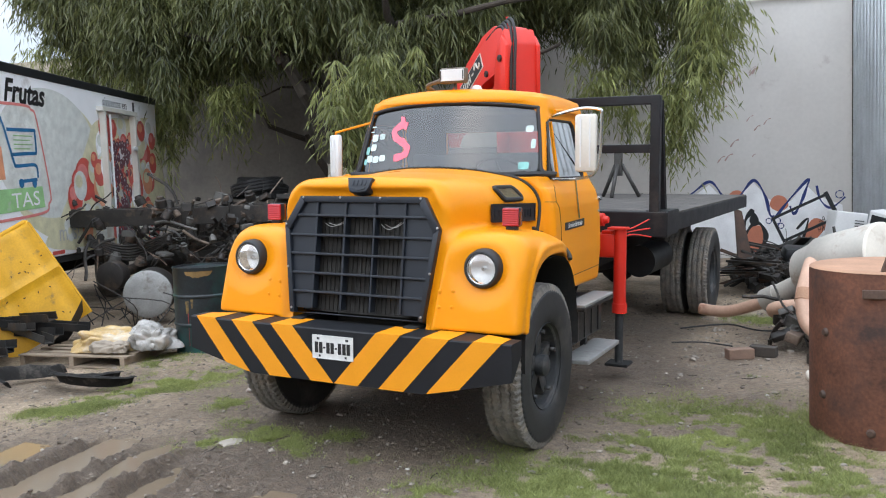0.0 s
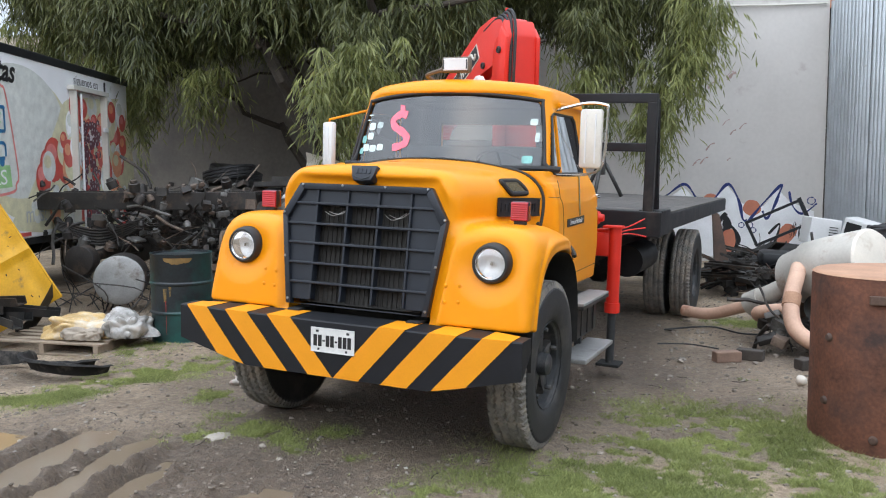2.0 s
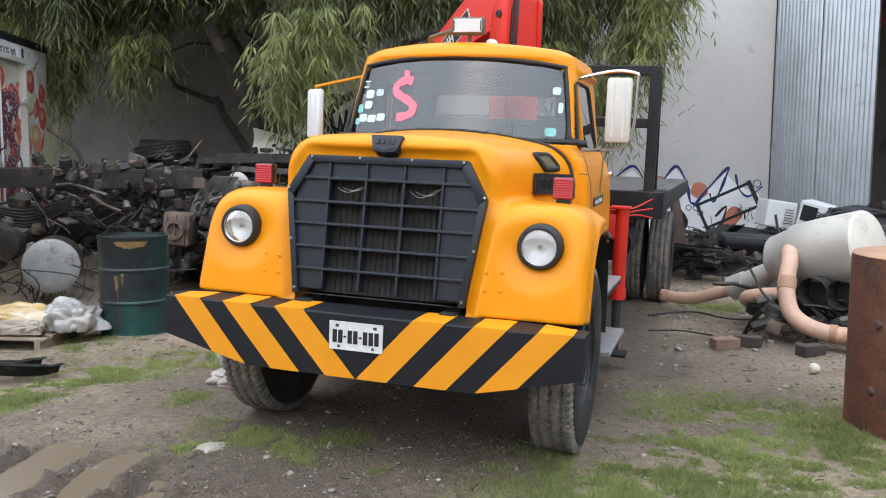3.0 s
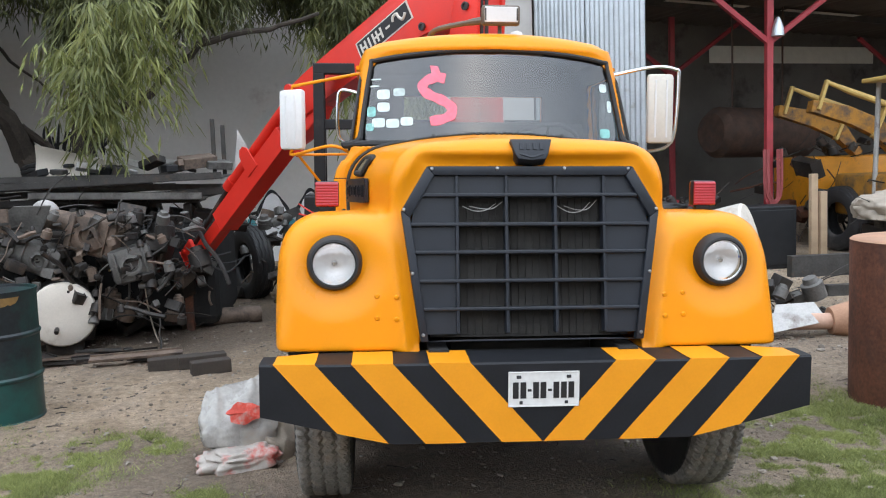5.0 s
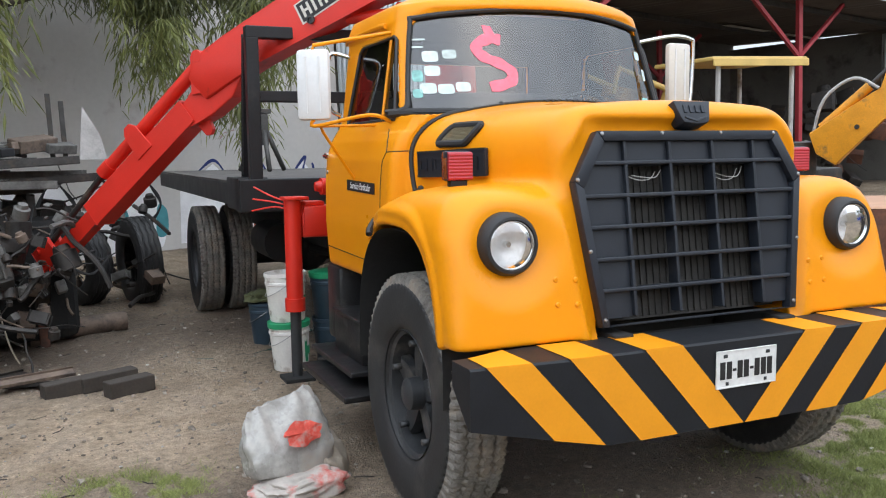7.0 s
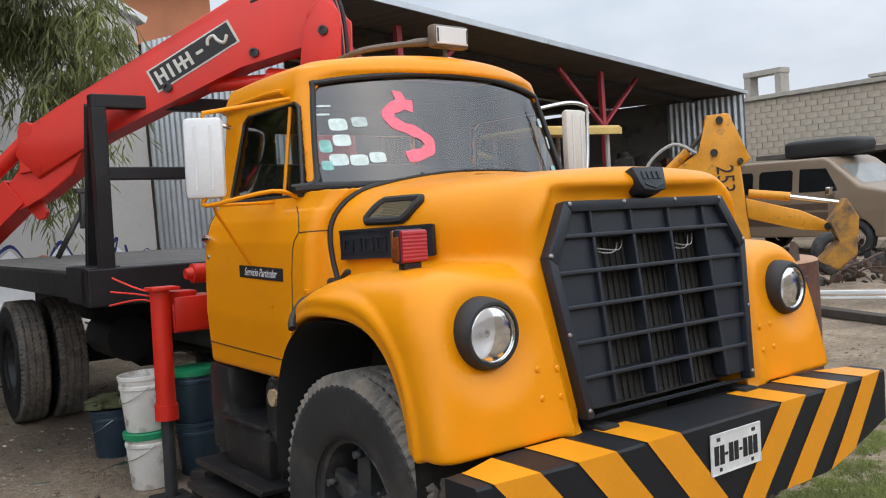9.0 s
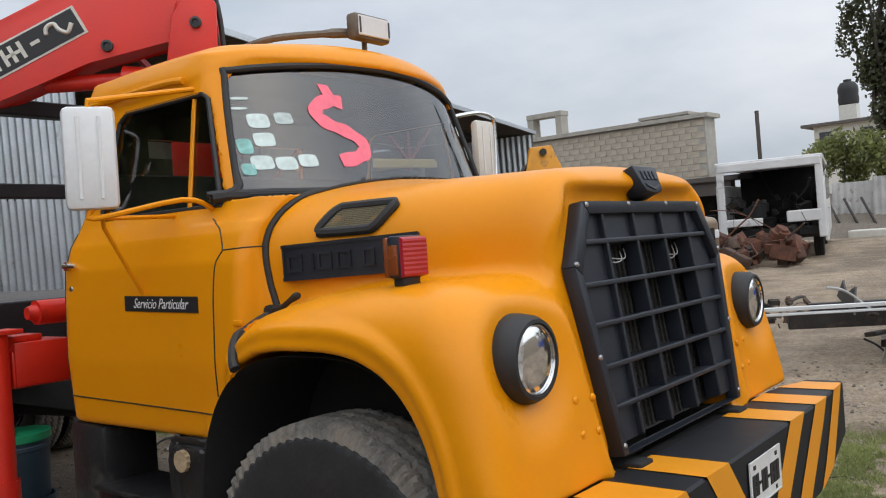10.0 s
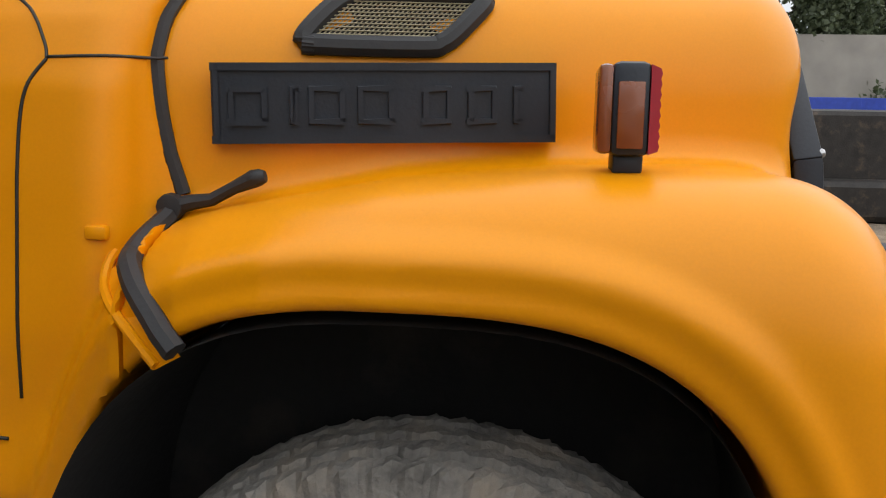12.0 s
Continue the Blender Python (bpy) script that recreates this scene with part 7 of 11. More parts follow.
def wheel(cx, cy, cz, side, R=0.545, W=0.27, dished=False, turn=0.0):
    """A tyre on a five-spoke cast wheel; side is the outward direction."""
    m = pose(cx, cy, cz, 0, 0, turn) @ (Matrix() if side > 0 else pose(0, 0, 0, 0, 0, 180))
    bm = tyre_mesh(R, W, 0.275, 300)
    ty = part("wheel", bm, [M["tyre"], M["tread"]], truck, "worn truck wheel with a dusty tyre")
    ty.matrix_basis = m
    xm = Matrix(((0, 0, 1, 0), (1, 0, 0, 0), (0, 1, 0, 0), (0, 0, 0, 1)))
    bm = B()
    spin(bm, [(0.285, 0.115), (0.290, 0.10), (0.265, 0.085), (0.255, 0.02), (0.25, -0.1), (0.28, -0.12)], xm, 48)
    part("rim", bm, M["rim"], ty, "dark painted rim", smooth=True)
    bm = B()
    d = -0.06 if dished else 0.0
    spin(bm, [(0.0, 0.125 + d), (0.05, 0.122 + d), (0.07, 0.11 + d), (0.075, 0.05 + d), (0.10, 0.03 + d), (0.11, -0.05)], xm, 32)
    for i in range(5):
        a = 2 * math.pi * i / 5 + 0.3
        r = Matrix.Rotation(a, 4, "X")
        prism(bm, [(0.06, -0.055), (0.165, -0.036), (0.252, -0.048), (0.252, 0.048), (0.165, 0.036), (0.06, 0.055)], r @ axes((0.0 + d, 0, 0), (0, 1, 0), (0, 0, 1)), 0.055, bevel=0.012)
    part("spoked_hub", bm, M["rim"], ty, "five-spoke cast hub", smooth=True)
    for i in range(5):
        a = 2 * math.pi * i / 5 + 0.3
        bm = B()
        p = Vector((0.075 + d, 0.225 * math.cos(a), 0.225 * math.sin(a)))
        tube(bm, [p - Vector((0.03, 0, 0)), p + Vector((0.022, 0, 0))], 0.015, 6)
        part("wheel_nut", bm, M["rim"], ty)
    return ty


wheel(-0.94, 0.93, 0.537, -1, R=0.537)
wheel(0.94, 0.93, 0.545, 1)
for s in (-1, 1):
    wheel(s * 1.085, 6.62, 0.54, s, W=0.26, dished=True)
    wheel(s * 0.775, 6.62, 0.54, s, W=0.26, dished=True)

# ---- chassis, steps and deck ----
bm = B()
for s in (-1, 1):
    box(bm, (s * 0.42, 5.4, 0.95), (0.08, 7.4, 0.24), bevel=0.01)
for y in (2.7, 3.9, 5.4, 7.6):
    box(bm, (0, y, 0.95), (0.8, 0.08, 0.16), bevel=0.01)
tube(bm, [(-0.75, 6.62, 0.54), (0.75, 6.62, 0.54)], 0.09, 12)
spin(bm, [(0, -0.2), (0.12, -0.17), (0.2, -0.06), (0.2, 0.06), (0.12, 0.17), (0, 0.2)], Matrix.Translation((0, 6.6, 0.54)) @ pose(0, 0, 0, 0, 90, 0), 18)
tube(bm, [(-0.85, 0.93, 0.5), (0.85, 0.93, 0.5)], 0.055, 10)
tube(bm, [(0, 2.3, 0.8), (0, 6.4, 0.6)], 0.05, 10)
box(bm, (0, 1.1, 0.95), (0.7, 1.1, 0.5), bevel=0.05)
box(bm, (0, 1.9, 0.80), (0.75, 1.0, 0.34), bevel=0.05)
# sump and springs added to keep light from under the truck
box(bm, (0, 1.25, 0.60), (0.42, 0.95, 0.34), bevel=0.06)
for s in (-1, 1):
    box(bm, (s * 0.50, 1.0, 0.60), (0.09, 1.35, 0.06), bevel=0.01)
    tube(bm, [(s * 0.50, 0.93, 0.5), (s * 0.44, 0.80, 0.95)], 0.04, 8)
part("chassis", bm, M["dark"], truck, "dark frame, axles and gearbox", smooth=True)
for s in (-1, 1):
    bm = B()
    if s > 0:
        box(bm, (s * 0.82, 2.12, 0.66), (0.30, 0.78, 0.30), bevel=0.02)
        for k in range(4):
            box(bm, (s * 0.972, 1.85 + 0.18 * k, 0.66), (0.012, 0.03, 0.26), bevel=0.003)
    else:
        bmesh.ops.create_icosphere(bm, subdivisions=5, radius=1)
        for v in bm.verts:
            q = Vector([math.copysign(abs(c) ** 0.35, c) for c in v.co])
            v.co = Vector((-0.80 + 0.15 * q.x, 1.735 + 0.145 * q.y, 0.775 + 0.175 * q.z)) + v.co * 0.018 * noise.noise(v.co * 4.0) + v.co * 0.008 * noise.noise(v.co * 11.0)
    bb_ = part("battery_box", bm, M["step_black"], truck, "dented black box under the cab door", smooth=True)
    if s < 0:
        bm = B()
        n_ = 36
        ring = [((0.036 if k % 3 else 0.042) * math.cos(2 * math.pi * k / n_), (0.036 if k % 3 else 0.042) * math.sin(2 * math.pi * k / n_)) for k in range(n_)]
        prism(bm, ring, axes((-0.952, 1.753, 0.853), (0, -1, 0), (0, 0, 1)), 0.02, bevel=0.003)
        part("filler_cap", bm, M["tan_cap"], bb_, "round tan filler cap with a scalloped rim")
        bm = B()
        box(bm, (-0.80, 2.47, 0.70), (0.26, 0.26, 0.46), bevel=0.03)
        part("tool_box", bm, M["step_black"], truck, "dull black box under the cab door", smooth=True)
        bm = B()
        box(bm, (-0.83, 2.10, 0.56), (0.26, 0.52, 0.24), bevel=0.02)
        sb_ = part("step_box", bm, M["step_black"], truck, "black boxed step under the cab door", smooth=True)
        bm = B()
        box(bm, (-0.83, 2.10, 0.685), (0.28, 0.54, 0.018), bevel=0.005)
        part("step_tread", bm, M["step_black"], sb_)
    bm = B()
    tube(bm, [(s * 0.74, 4.7, 0.84), (s * 0.74, 5.6, 0.84)], 0.17, 24) if s > 0 else tube(bm, [(s * 0.7, 4.7, 0.85), (s * 0.7, 5.3, 0.85)], 0.17, 20)
    part("side_tank", bm, M["black_paint"], truck, "black round tank under the bed", smooth=True)
    bm = B()
    box(bm, (s * 0.93, 2.13, 0.79 if s > 0 else 0.43), (0.26, 0.80, 0.03), bevel=0.008)
    step = part("cab_step", bm, M["step_black"], truck, "black step under the cab door")
    for y in (1.85, 2.3):
        bm = B()
        box(bm, (s * 0.88, y, 0.46), (0.05, 0.05, 0.30), bevel=0.005)
        part("step_bracket", bm, M["step_black"], step)
    bm = B()
    box(bm, (s * 0.99, 2.15 if s > 0 else 2.02, 0.40 if s > 0 else 0.34), (0.22 if s > 0 else 0.30, 0.86, 0.035), bevel=0.008)
    part("step_tread", bm, M["tread_plate"] if s > 0 else M["step_black"], step, "worn step tread")
    if s > 0:
        bm = B()
        box(bm, (0.975, 2.13, 0.816), (0.17, 0.78, 0.022), bevel=0.005)
        part("step_tread", bm, M["tread_plate"], step, "bright worn step tread")

DECK_Z = 1.41
bm = B()
for s in (-1, 1):
    box(bm, (s * 1.21, 6.45, DECK_Z - 0.10), (0.08, 5.4, 0.17), bevel=0.008)
    box(bm, (s * 0.42, 6.45, DECK_Z - 0.20), (0.1, 5.3, 0.20), bevel=0.008)
for i in range(10):
    box(bm, (0, 3.95 + i * 0.575, DECK_Z - 0.12), (2.36, 0.06, 0.12), bevel=0.005)
box(bm, (0, 9.17, DECK_Z - 0.1), (2.5, 0.06, 0.17), bevel=0.008)
bedf = part("bed_frame", bm, M["black_paint"], truck, "black steel frame of the flat bed")
for i in range(16):
    bm = B()
    box(bm, (-1.17 + 0.156 * i, 6.45, DECK_Z - 0.018), (0.150, 5.35, 0.036), bevel=0.004)
    part("deck_plank", bm, M["deck"], bedf)
bm = B()
box(bm, (0, 3.69, DECK_Z - 0.10), (2.52, 0.17, 0.235), bevel=0.01)
for s in (-1, 1):
    box(bm, (s * 1.15, 3.90, DECK_Z - 0.09), (0.22, 0.46, 0.235), bevel=0.01)
part("front_beam", bm, M["black_paint"], truck, "black box beam at the front of the bed")
bm = B()
box(bm, (0, 3.66, 2.455), (2.35, 0.09, 0.085), bevel=0.008)
rack = part("headboard_rack", bm, M["black_paint"], truck, "black square-tube headboard rack")
bm = B()
box(bm, (0, 3.66, 2.01), (2.18, 0.06, 0.08), bevel=0.008)
part("rack_bar", bm, M["black_paint"], rack)
for s in (-1, 1):
    bm = B()
    box(bm, (s * 1.13, 3.66, 1.92), (0.09, 0.09, 1.00), bevel=0.008)
    part("rack_post", bm, M["black_paint"], rack)
    bm = B()
    v = Vector((0, 0.20, -1.0))
    box(bm, (v.length / 2, 0, 0), (v.length, 0.07, 0.07), axes((s * 1.13, 3.745, 2.44), v, (1, 0, 0)), 0.008)
    part("rack_brace", bm, M["black_paint"], rack)

# ---- loader crane behind the cab ----
# the boom swings back over the bed, in one upright plane
TI = truck.matrix_basis.inverted()
CM = TI @ axes((0.15, 2.9, 0), (0.703, -0.711, 0), (0, 0, 1))
bm = B()
box(bm, (0, 3.06, 1.14), (1.96, 0.20, 0.17), bevel=0.012)
for s in (-1, 1):
    box(bm, (s * 0.84, 3.06, 1.16), (0.26, 0.22, 0.20), bevel=0.012)
    box(bm, (s * 0.90, 3.06, 1.275), (0.16, 0.14, 0.03), bevel=0.006)
    tube(bm, [(s * 0.60, 3.0, 1.385), (s * 0.84, 3.0, 1.385)], 0.058, 14)
    tube(bm, [(s * 0.84, 3.0, 1.385), (s * 0.88, 3.0, 1.385)], [0.04, 0.03], 10)
crane_base = part("crane_base", bm, M["red"], truck, "red cross beam of the loader crane", smooth=True)
for s in (-1, 1):
    lx = -1.04 if s < 0 else 0.99
    bm = B()
    tube(bm, [(lx, 2.98, 1.31), (lx, 2.98, 0.64)], 0.055, 18)
    tube(bm, [(lx, 2.98, 0.66), (lx, 2.98, 0.575)], 0.066, 18)
    box(bm, (lx - s * 0.015, 2.98, 1.315), (0.16, 0.15, 0.02), bevel=0.004)
    box(bm, (lx - s * 0.06, 3.03, 1.21), (0.06, 0.10, 0.16), bevel=0.008)
    leg = part("stabiliser_leg", bm, M["red"], truck, "red hydraulic stabiliser leg", smooth=True)
    bm = B()
    tube(bm, [(lx, 2.98, 0.60), (lx, 2.98, 0.13)], 0.036, 14)
    part("piston_rod", bm, M["rim"], leg, "dark steel rod", smooth=True)
    bm = B()
    box(bm, (lx, 2.98, 0.125), (0.20, 0.20, 0.025), bevel=0.006)
    part("foot_plate", bm, M["dark"], leg, "dark square foot plate")
    bm = B()
    for k in range(3):
        p = Vector((lx, 2.98, 1.29 - 0.03 * k))
        tube(bm, arc([p, p + Vector((s * 0.10, 0.05, 0.03)), p + Vector((s * 0.22, 0.12 + 0.04 * k, 0.10 - 0.05 * k))], 4), 0.006, 6)
    part("hose_end", bm, M["red"], leg, "red hose ends", smooth=True)
bm = B()
prism(bm, [(-0.16, 0.9), (0.16, 0.9), (0.13, 2.45), (0.15, 2.92), (0.08, 3.06), (-0.04, 2.92), (-0.12, 2.5)], CM @ Matrix.Translation((0, 0, -0.15)), 0.30, bevel=0.02)
part("crane_column", bm, M["red"], truck, "red crane column", smooth=True)
bm = B()
prism(bm, [(0.08, 2.62), (0.13, 2.95), (0.04, 3.07), (-0.22, 3.13), (-0.50, 3.08), (-1.0, 2.84), (-1.75, 2.50), (-2.0, 2.38), (-2.06, 2.22), (-1.92, 2.06), (-1.45, 2.29), (-0.85, 2.51), (-0.50, 2.64), (-0.10, 2.74)], CM @ Matrix.Translation((0, 0, -0.11)), 0.22, bevel=0.016)
boom = part("crane_boom", bm, M["red"], truck, "red box boom of the loader crane", smooth=True)
for z_ in (-0.17, 0.13):
    bm = B()
    prism(bm, [(-0.14, 2.42), (0.14, 2.42), (0.17, 2.9), (0.08, 3.0), (-0.06, 2.85)], CM @ Matrix.Translation((0, 0, z_)), 0.04, bevel=0.01)
    part("head_plate", bm, M["red"], boom, smooth=True)
bm = B()
tube(bm, [CM @ Vector((0.06, 2.50, 0)), CM @ Vector((-0.36, 2.56, 0))], 0.078, 18)
tube(bm, [CM @ Vector((-0.30, 2.56, 0)), CM @ Vector((-0.75, 2.56, 0))], 0.042, 14)
part("lift_cylinder", bm, M["red"], boom, "red lift cylinder", smooth=True)
for u_, v_ in ((0.06, 2.80), (-0.98, 2.56), (-0.40, 2.72)):
    bm = B()
    spin(bm, [(0.03, 0.0), (0.03, 0.02), (0.018, 0.022), (0.016, 0.012), (0, 0.012)], CM @ Matrix.Translation((u_, v_, 0.11 if u_ < 0.0 else 0.17)), 14)
    part("pivot_pin", bm, M["rim"], boom, smooth=True)
fr = CM @ Matrix.Translation((-0.80, 2.735, 0.112)) @ pose(0, 0, 0, 0, 0, 25.5)
bm = B()
box(bm, (0, 0, 0), (0.62, 0.155, 0.004), fr)
dec = part("boom_decal", bm, M["cream"], boom, "black decal with a cream edge")
bm = B()
box(bm, (0, 0, 0.003), (0.59, 0.135, 0.003), fr)
part("decal_field", bm, M["ink"], dec)
bm = B()
for u in (-0.26, -0.21, -0.165, -0.115, -0.07, -0.02):
    box(bm, (u, 0, 0.006), (0.020, 0.09, 0.002), fr)
for u in (-0.235, -0.092, -0.045):
    box(bm, (u, 0, 0.006), (0.05, 0.017, 0.002), fr)
box(bm, (0.055, 0, 0.006), (0.05, 0.018, 0.002), fr)
hook = arc([(0.12, 0.005, 0), (0.14, 0.038, 0), (0.18, 0.038, 0), (0.19, 0.0, 0), (0.22, -0.032, 0), (0.26, 0.0, 0)], 5)
tube(bm, [fr @ (p + Vector((0, 0, 0.005))) for p in hook], 0.012, 6)
part("decal_shapes", bm, M["cream"], dec)
# elbow and the outer arm that reaches down beside the bed
EL, FT = TI @ Vector((-1.24, 4.31, 2.12)), TI @ Vector((-2.44, 5.52, 0.80))
v = FT - EL
L = v.length
AM = axes(EL, v, (0, 0, 1))
bm = B()
prism(bm, [(-0.42, -0.13), (-0.36, 0.10), (-0.16, 0.11), (0.06, 0.04), (0.34, 0.02), (0.34, -0.10), (0.20, -0.15), (0.04, -0.20), (-0.20, -0.22)], AM @ Matrix.Translation((0, 0, -0.085)), 0.17, bevel=0.012)
elbow = part("crane_elbow", bm, M["red"], truck, "red knuckle of the crane arm", smooth=True)
for dz in (-0.11, 0.085):
    bm = B()
    prism(bm, [(-0.24, 0.16), (-0.20, 0.24), (-0.12, 0.24), (0.06, 0.02), (-0.04, -0.04)], AM @ Matrix.Translation((0, 0, dz)), 0.025, bevel=0.006)
    part("link_plate", bm, M["red"], elbow, smooth=True)
bm = B()
prism(bm, [(0.10, -0.14), (0.13, -0.25), (0.17, -0.27), (0.21, -0.25), (0.22, -0.14)], AM @ Matrix.Translation((0, 0, -0.02)), 0.04, bevel=0.006)
part("lifting_lug", bm, M["red"], elbow)
bm = B()
tube(bm, [AM @ Vector((-0.17, 0.20, -0.12)), AM @ Vector((-0.17, 0.20, 0.12))], 0.045, 14)
part("link_pin", bm, M["red"], elbow, smooth=True)
bm = B()
box(bm, (L * 0.70, -0.03, 0), (L * 0.60, 0.115, 0.12), AM, 0.008)
outer = part("outer_arm", bm, M["red"], truck, "red telescopic outer arm of the crane", smooth=True)
for dy, dz, sy, sz in ((0.065, 0, 0.012, 0.20), (-0.125, 0, 0.012, 0.20), (-0.03, 0.094, 0.178, 0.012), (-0.03, -0.094, 0.178, 0.012)):
    bm = B()
    box(bm, (0.82, dy, dz), (1.28, sy, sz), AM, 0.003)
    part("sleeve_plate", bm, M["red"], outer)
for dz in (-0.104, 0.104):
    bm = B()
    prism(bm, [(0.60, -0.02), (0.62, 0.20), (0.66, 0.25), (0.72, 0.25), (0.76, 0.20), (0.78, -0.02)], AM @ Matrix.Translation((0, 0, dz - 0.008)), 0.016, bevel=0.004)
    part("ram_bracket", bm, M["red"], outer)
for dz in (-0.06, 0.06):
    bm = B()
    box(bm, (L - 0.06, 0.04, dz), (0.22, 0.20, 0.03), AM, 0.006)
    part("fork_plate", bm, M["red"], outer)
bm = B()
tube(bm, [AM @ Vector((L - 0.02, 0.1, -0.10)), AM @ Vector((L - 0.02, 0.1, 0.10))], 0.025, 10)
part("fork_pin", bm, M["red"], outer, smooth=True)
bm = B()
tube(bm, [AM @ Vector((-0.14, 0.20, 0)), AM @ Vector((1.16, 0.185, 0))], 0.052, 18)
tube(bm, [AM @ Vector((1.08, 0.186, 0)), AM @ Vector((1.20, 0.185, 0))], 0.062, 18)
part("arm_cylinder", bm, M["red"], outer, "red hydraulic cylinder along the arm", smooth=True)
bm = B()
tube(bm, [AM @ Vector((1.18, 0.185, 0)), AM @ Vector((L - 0.05, 0.11, 0))], 0.026, 12)
part("ram_rod", bm, M["grease"], outer, "dark greasy ram rod", smooth=True)
for k in range(4):
    bm = B()
    o = Vector((-0.05 + 0.03 * k, -0.07, 0.10 - 0.02 * k))
    tube(bm, arc([CM @ (o + Vector((-0.35, 3.10, 0))), CM @ (o + Vector((-0.06, 3.17 + 0.02 * k, 0))), CM @ (o + Vector((0.10, 3.08, 0.02))), CM @ (o + Vector((0.14, 2.75, 0.05))), CM @ (o + Vector((0.10, 2.3, 0.05)))], 5), 0.014, 8)
    part("hydraulic_hose", bm, M["rubber"], boom, "black hydraulic hose looped over the crane head", smooth=True)
bm = B()
tube(bm, [CM @ Vector((-0.15, 3.1, 0)), CM @ Vector((-0.15, 3.2, 0))], 0.014, 8)
part("crane_eye", bm, M["red"], boom, smooth=True)

# ---- things on the passenger side: drum, pallet, sacks, timber ----
def gz(x, y):
    return float(ground_z(np.float64(x), np.float64(y)))


def drum_thing(x, y, label, body, h=0.88, r=0.292):
    t = thing("oil_drum", pose(x, y, gz(x, y) - 0.01, 0, 0, 20), label, "drum")
    bm = B()
    prof = [(r - 0.02, 0.0), (r + 0.004, 0.0), (r + 0.006, 0.012), (r, 0.02)]
    for z in (0.30, 0.59):
        prof += [(r, z - 0.02), (r + 0.011, z - 0.006), (r + 0.011, z + 0.006), (r, z + 0.02)]
    prof += [(r, h - 0.025), (r + 0.006, h - 0.012), (r + 0.006, h), (r - 0.006, h), (r - 0.008, h - 0.02), (0, h - 0.02)]
    spin(bm, prof, None, 48)
    part("body", bm, body, t, "ribbed steel shell", smooth=True)
    return t


dr = drum_thing(-3.247, 2.549, "dented dark steel drum with green and orange paint runs", M["drum"], 0.885, 0.30)


def drum_paint(t, a0, a1, z0, z1, mk, r, rag):
    """A ragged film of paint on a drum's shell."""
    bm = B()
    n_ = max(3, int((a1 - a0) * 40))
    row = []
    for i in range(n_ + 1):
        a, u = a0 + (a1 - a0) * i / n_, i / n_
        cut = min(1.0, 4 * u, 4 * (1 - u)) ** 0.5
        lo = z1 - (z1 - z0) * cut * (1 + rag * noise.noise(Vector((a * 9, z0 * 7, 0.3))))
        row.append([bm.verts.new((r * math.cos(a), r * math.sin(a), z)) for z in (lo, (lo + z1) / 2, z1)])
    for p, q in zip(row, row[1:]):
        for k in (0, 1):
            bm.faces.new((p[k], q[k], q[k + 1], p[k + 1]))
    return part("paint_run", bm, M[mk], t, smooth=True)


for a0, a1, z0, z1, mk, rag in ((4.45, 5.4, 0.795, 0.85, "drum_rust", 0.6), (4.42, 4.56, 0.42, 0.55, "drum_ochre", 0.9), (4.62, 4.72, 0.45, 0.57, "drum_ochre", 0.9), (4.50, 4.525, 0.08, 0.50, "thin_red", 0.1), (3.2, 3.6, 0.76, 0.84, "drum_rust", 0.8)):
    drum_paint(dr, a0, a1, z0, z1, mk, 0.3022 + (0.0006 if mk in ("drum_rust", "drum_ochre") else 0), rag)

pal = thing("pallet", pose(-4.31, 2.16, gz(-4.2, 1.9) + 0.005, 0, 0, 9), "grey weathered wooden pallet lying on the earth", "pallet")
random.seed(52)
for i in range(3):
    bm = B()
    box(bm, (-0.60 + 0.60 * i, 0, 0.062), (0.055, 1.0, 0.095), bevel=0.004)
    part("stringer", bm, M["wood"], pal)
for i in range(7):
    bm = B()
    box(bm, (0, -0.455 + 0.150 * i, 0.119), (1.28 + random.uniform(-0.02, 0.01), random.choice((0.085, 0.10, 0.115)), 0.018), pose(0, 0, 0, random.uniform(-1, 1), random.uniform(-0.5, 0.5), random.uniform(-1.2, 1.2)), 0.003)
    part("slat", bm, M["wood"], pal)
for i in range(3):
    bm = B()
    box(bm, (0, -0.45 + 0.45 * i, 0.006), (1.27, 0.10, 0.016), bevel=0.003)
    part("slat", bm, M["wood"], pal)


def crumple(name, m, size, material, label, category, seed, flat=0.25, sub=5, rough=0.5):
    """A slack crumpled bag or sheet: a squashed ball pushed into folds."""
    bm = B()
    bmesh.ops.create_icosphere(bm, subdivisions=sub, radius=1)
    off = Vector((seed * 3.1, seed * 1.7, seed * 0.9))
    for v in bm.verts:
        p = v.co.copy()
        q = Vector((math.copysign(abs(p.x) ** 0.75, p.x), math.copysign(abs(p.y) ** 0.75, p.y), math.copysign(abs(p.z) ** 0.8, p.z)))
        f = 1 + rough * (0.5 * noise.noise(p * 1.6 + off) + 0.70 * abs(noise.noise(p * 2.3 + off)) - 0.16 + 0.20 * abs(noise.noise(p * 4.7 + off)))
        v.co = Vector((q.x * size[0] * f, q.y * size[1] * f, max(q.z * size[2] * f, -size[2] * flat)))
    ob = part(name, bm, material, None, smooth=True, sharp=60)
    ob.matrix_basis = m
    return tagged(ob, label, category)


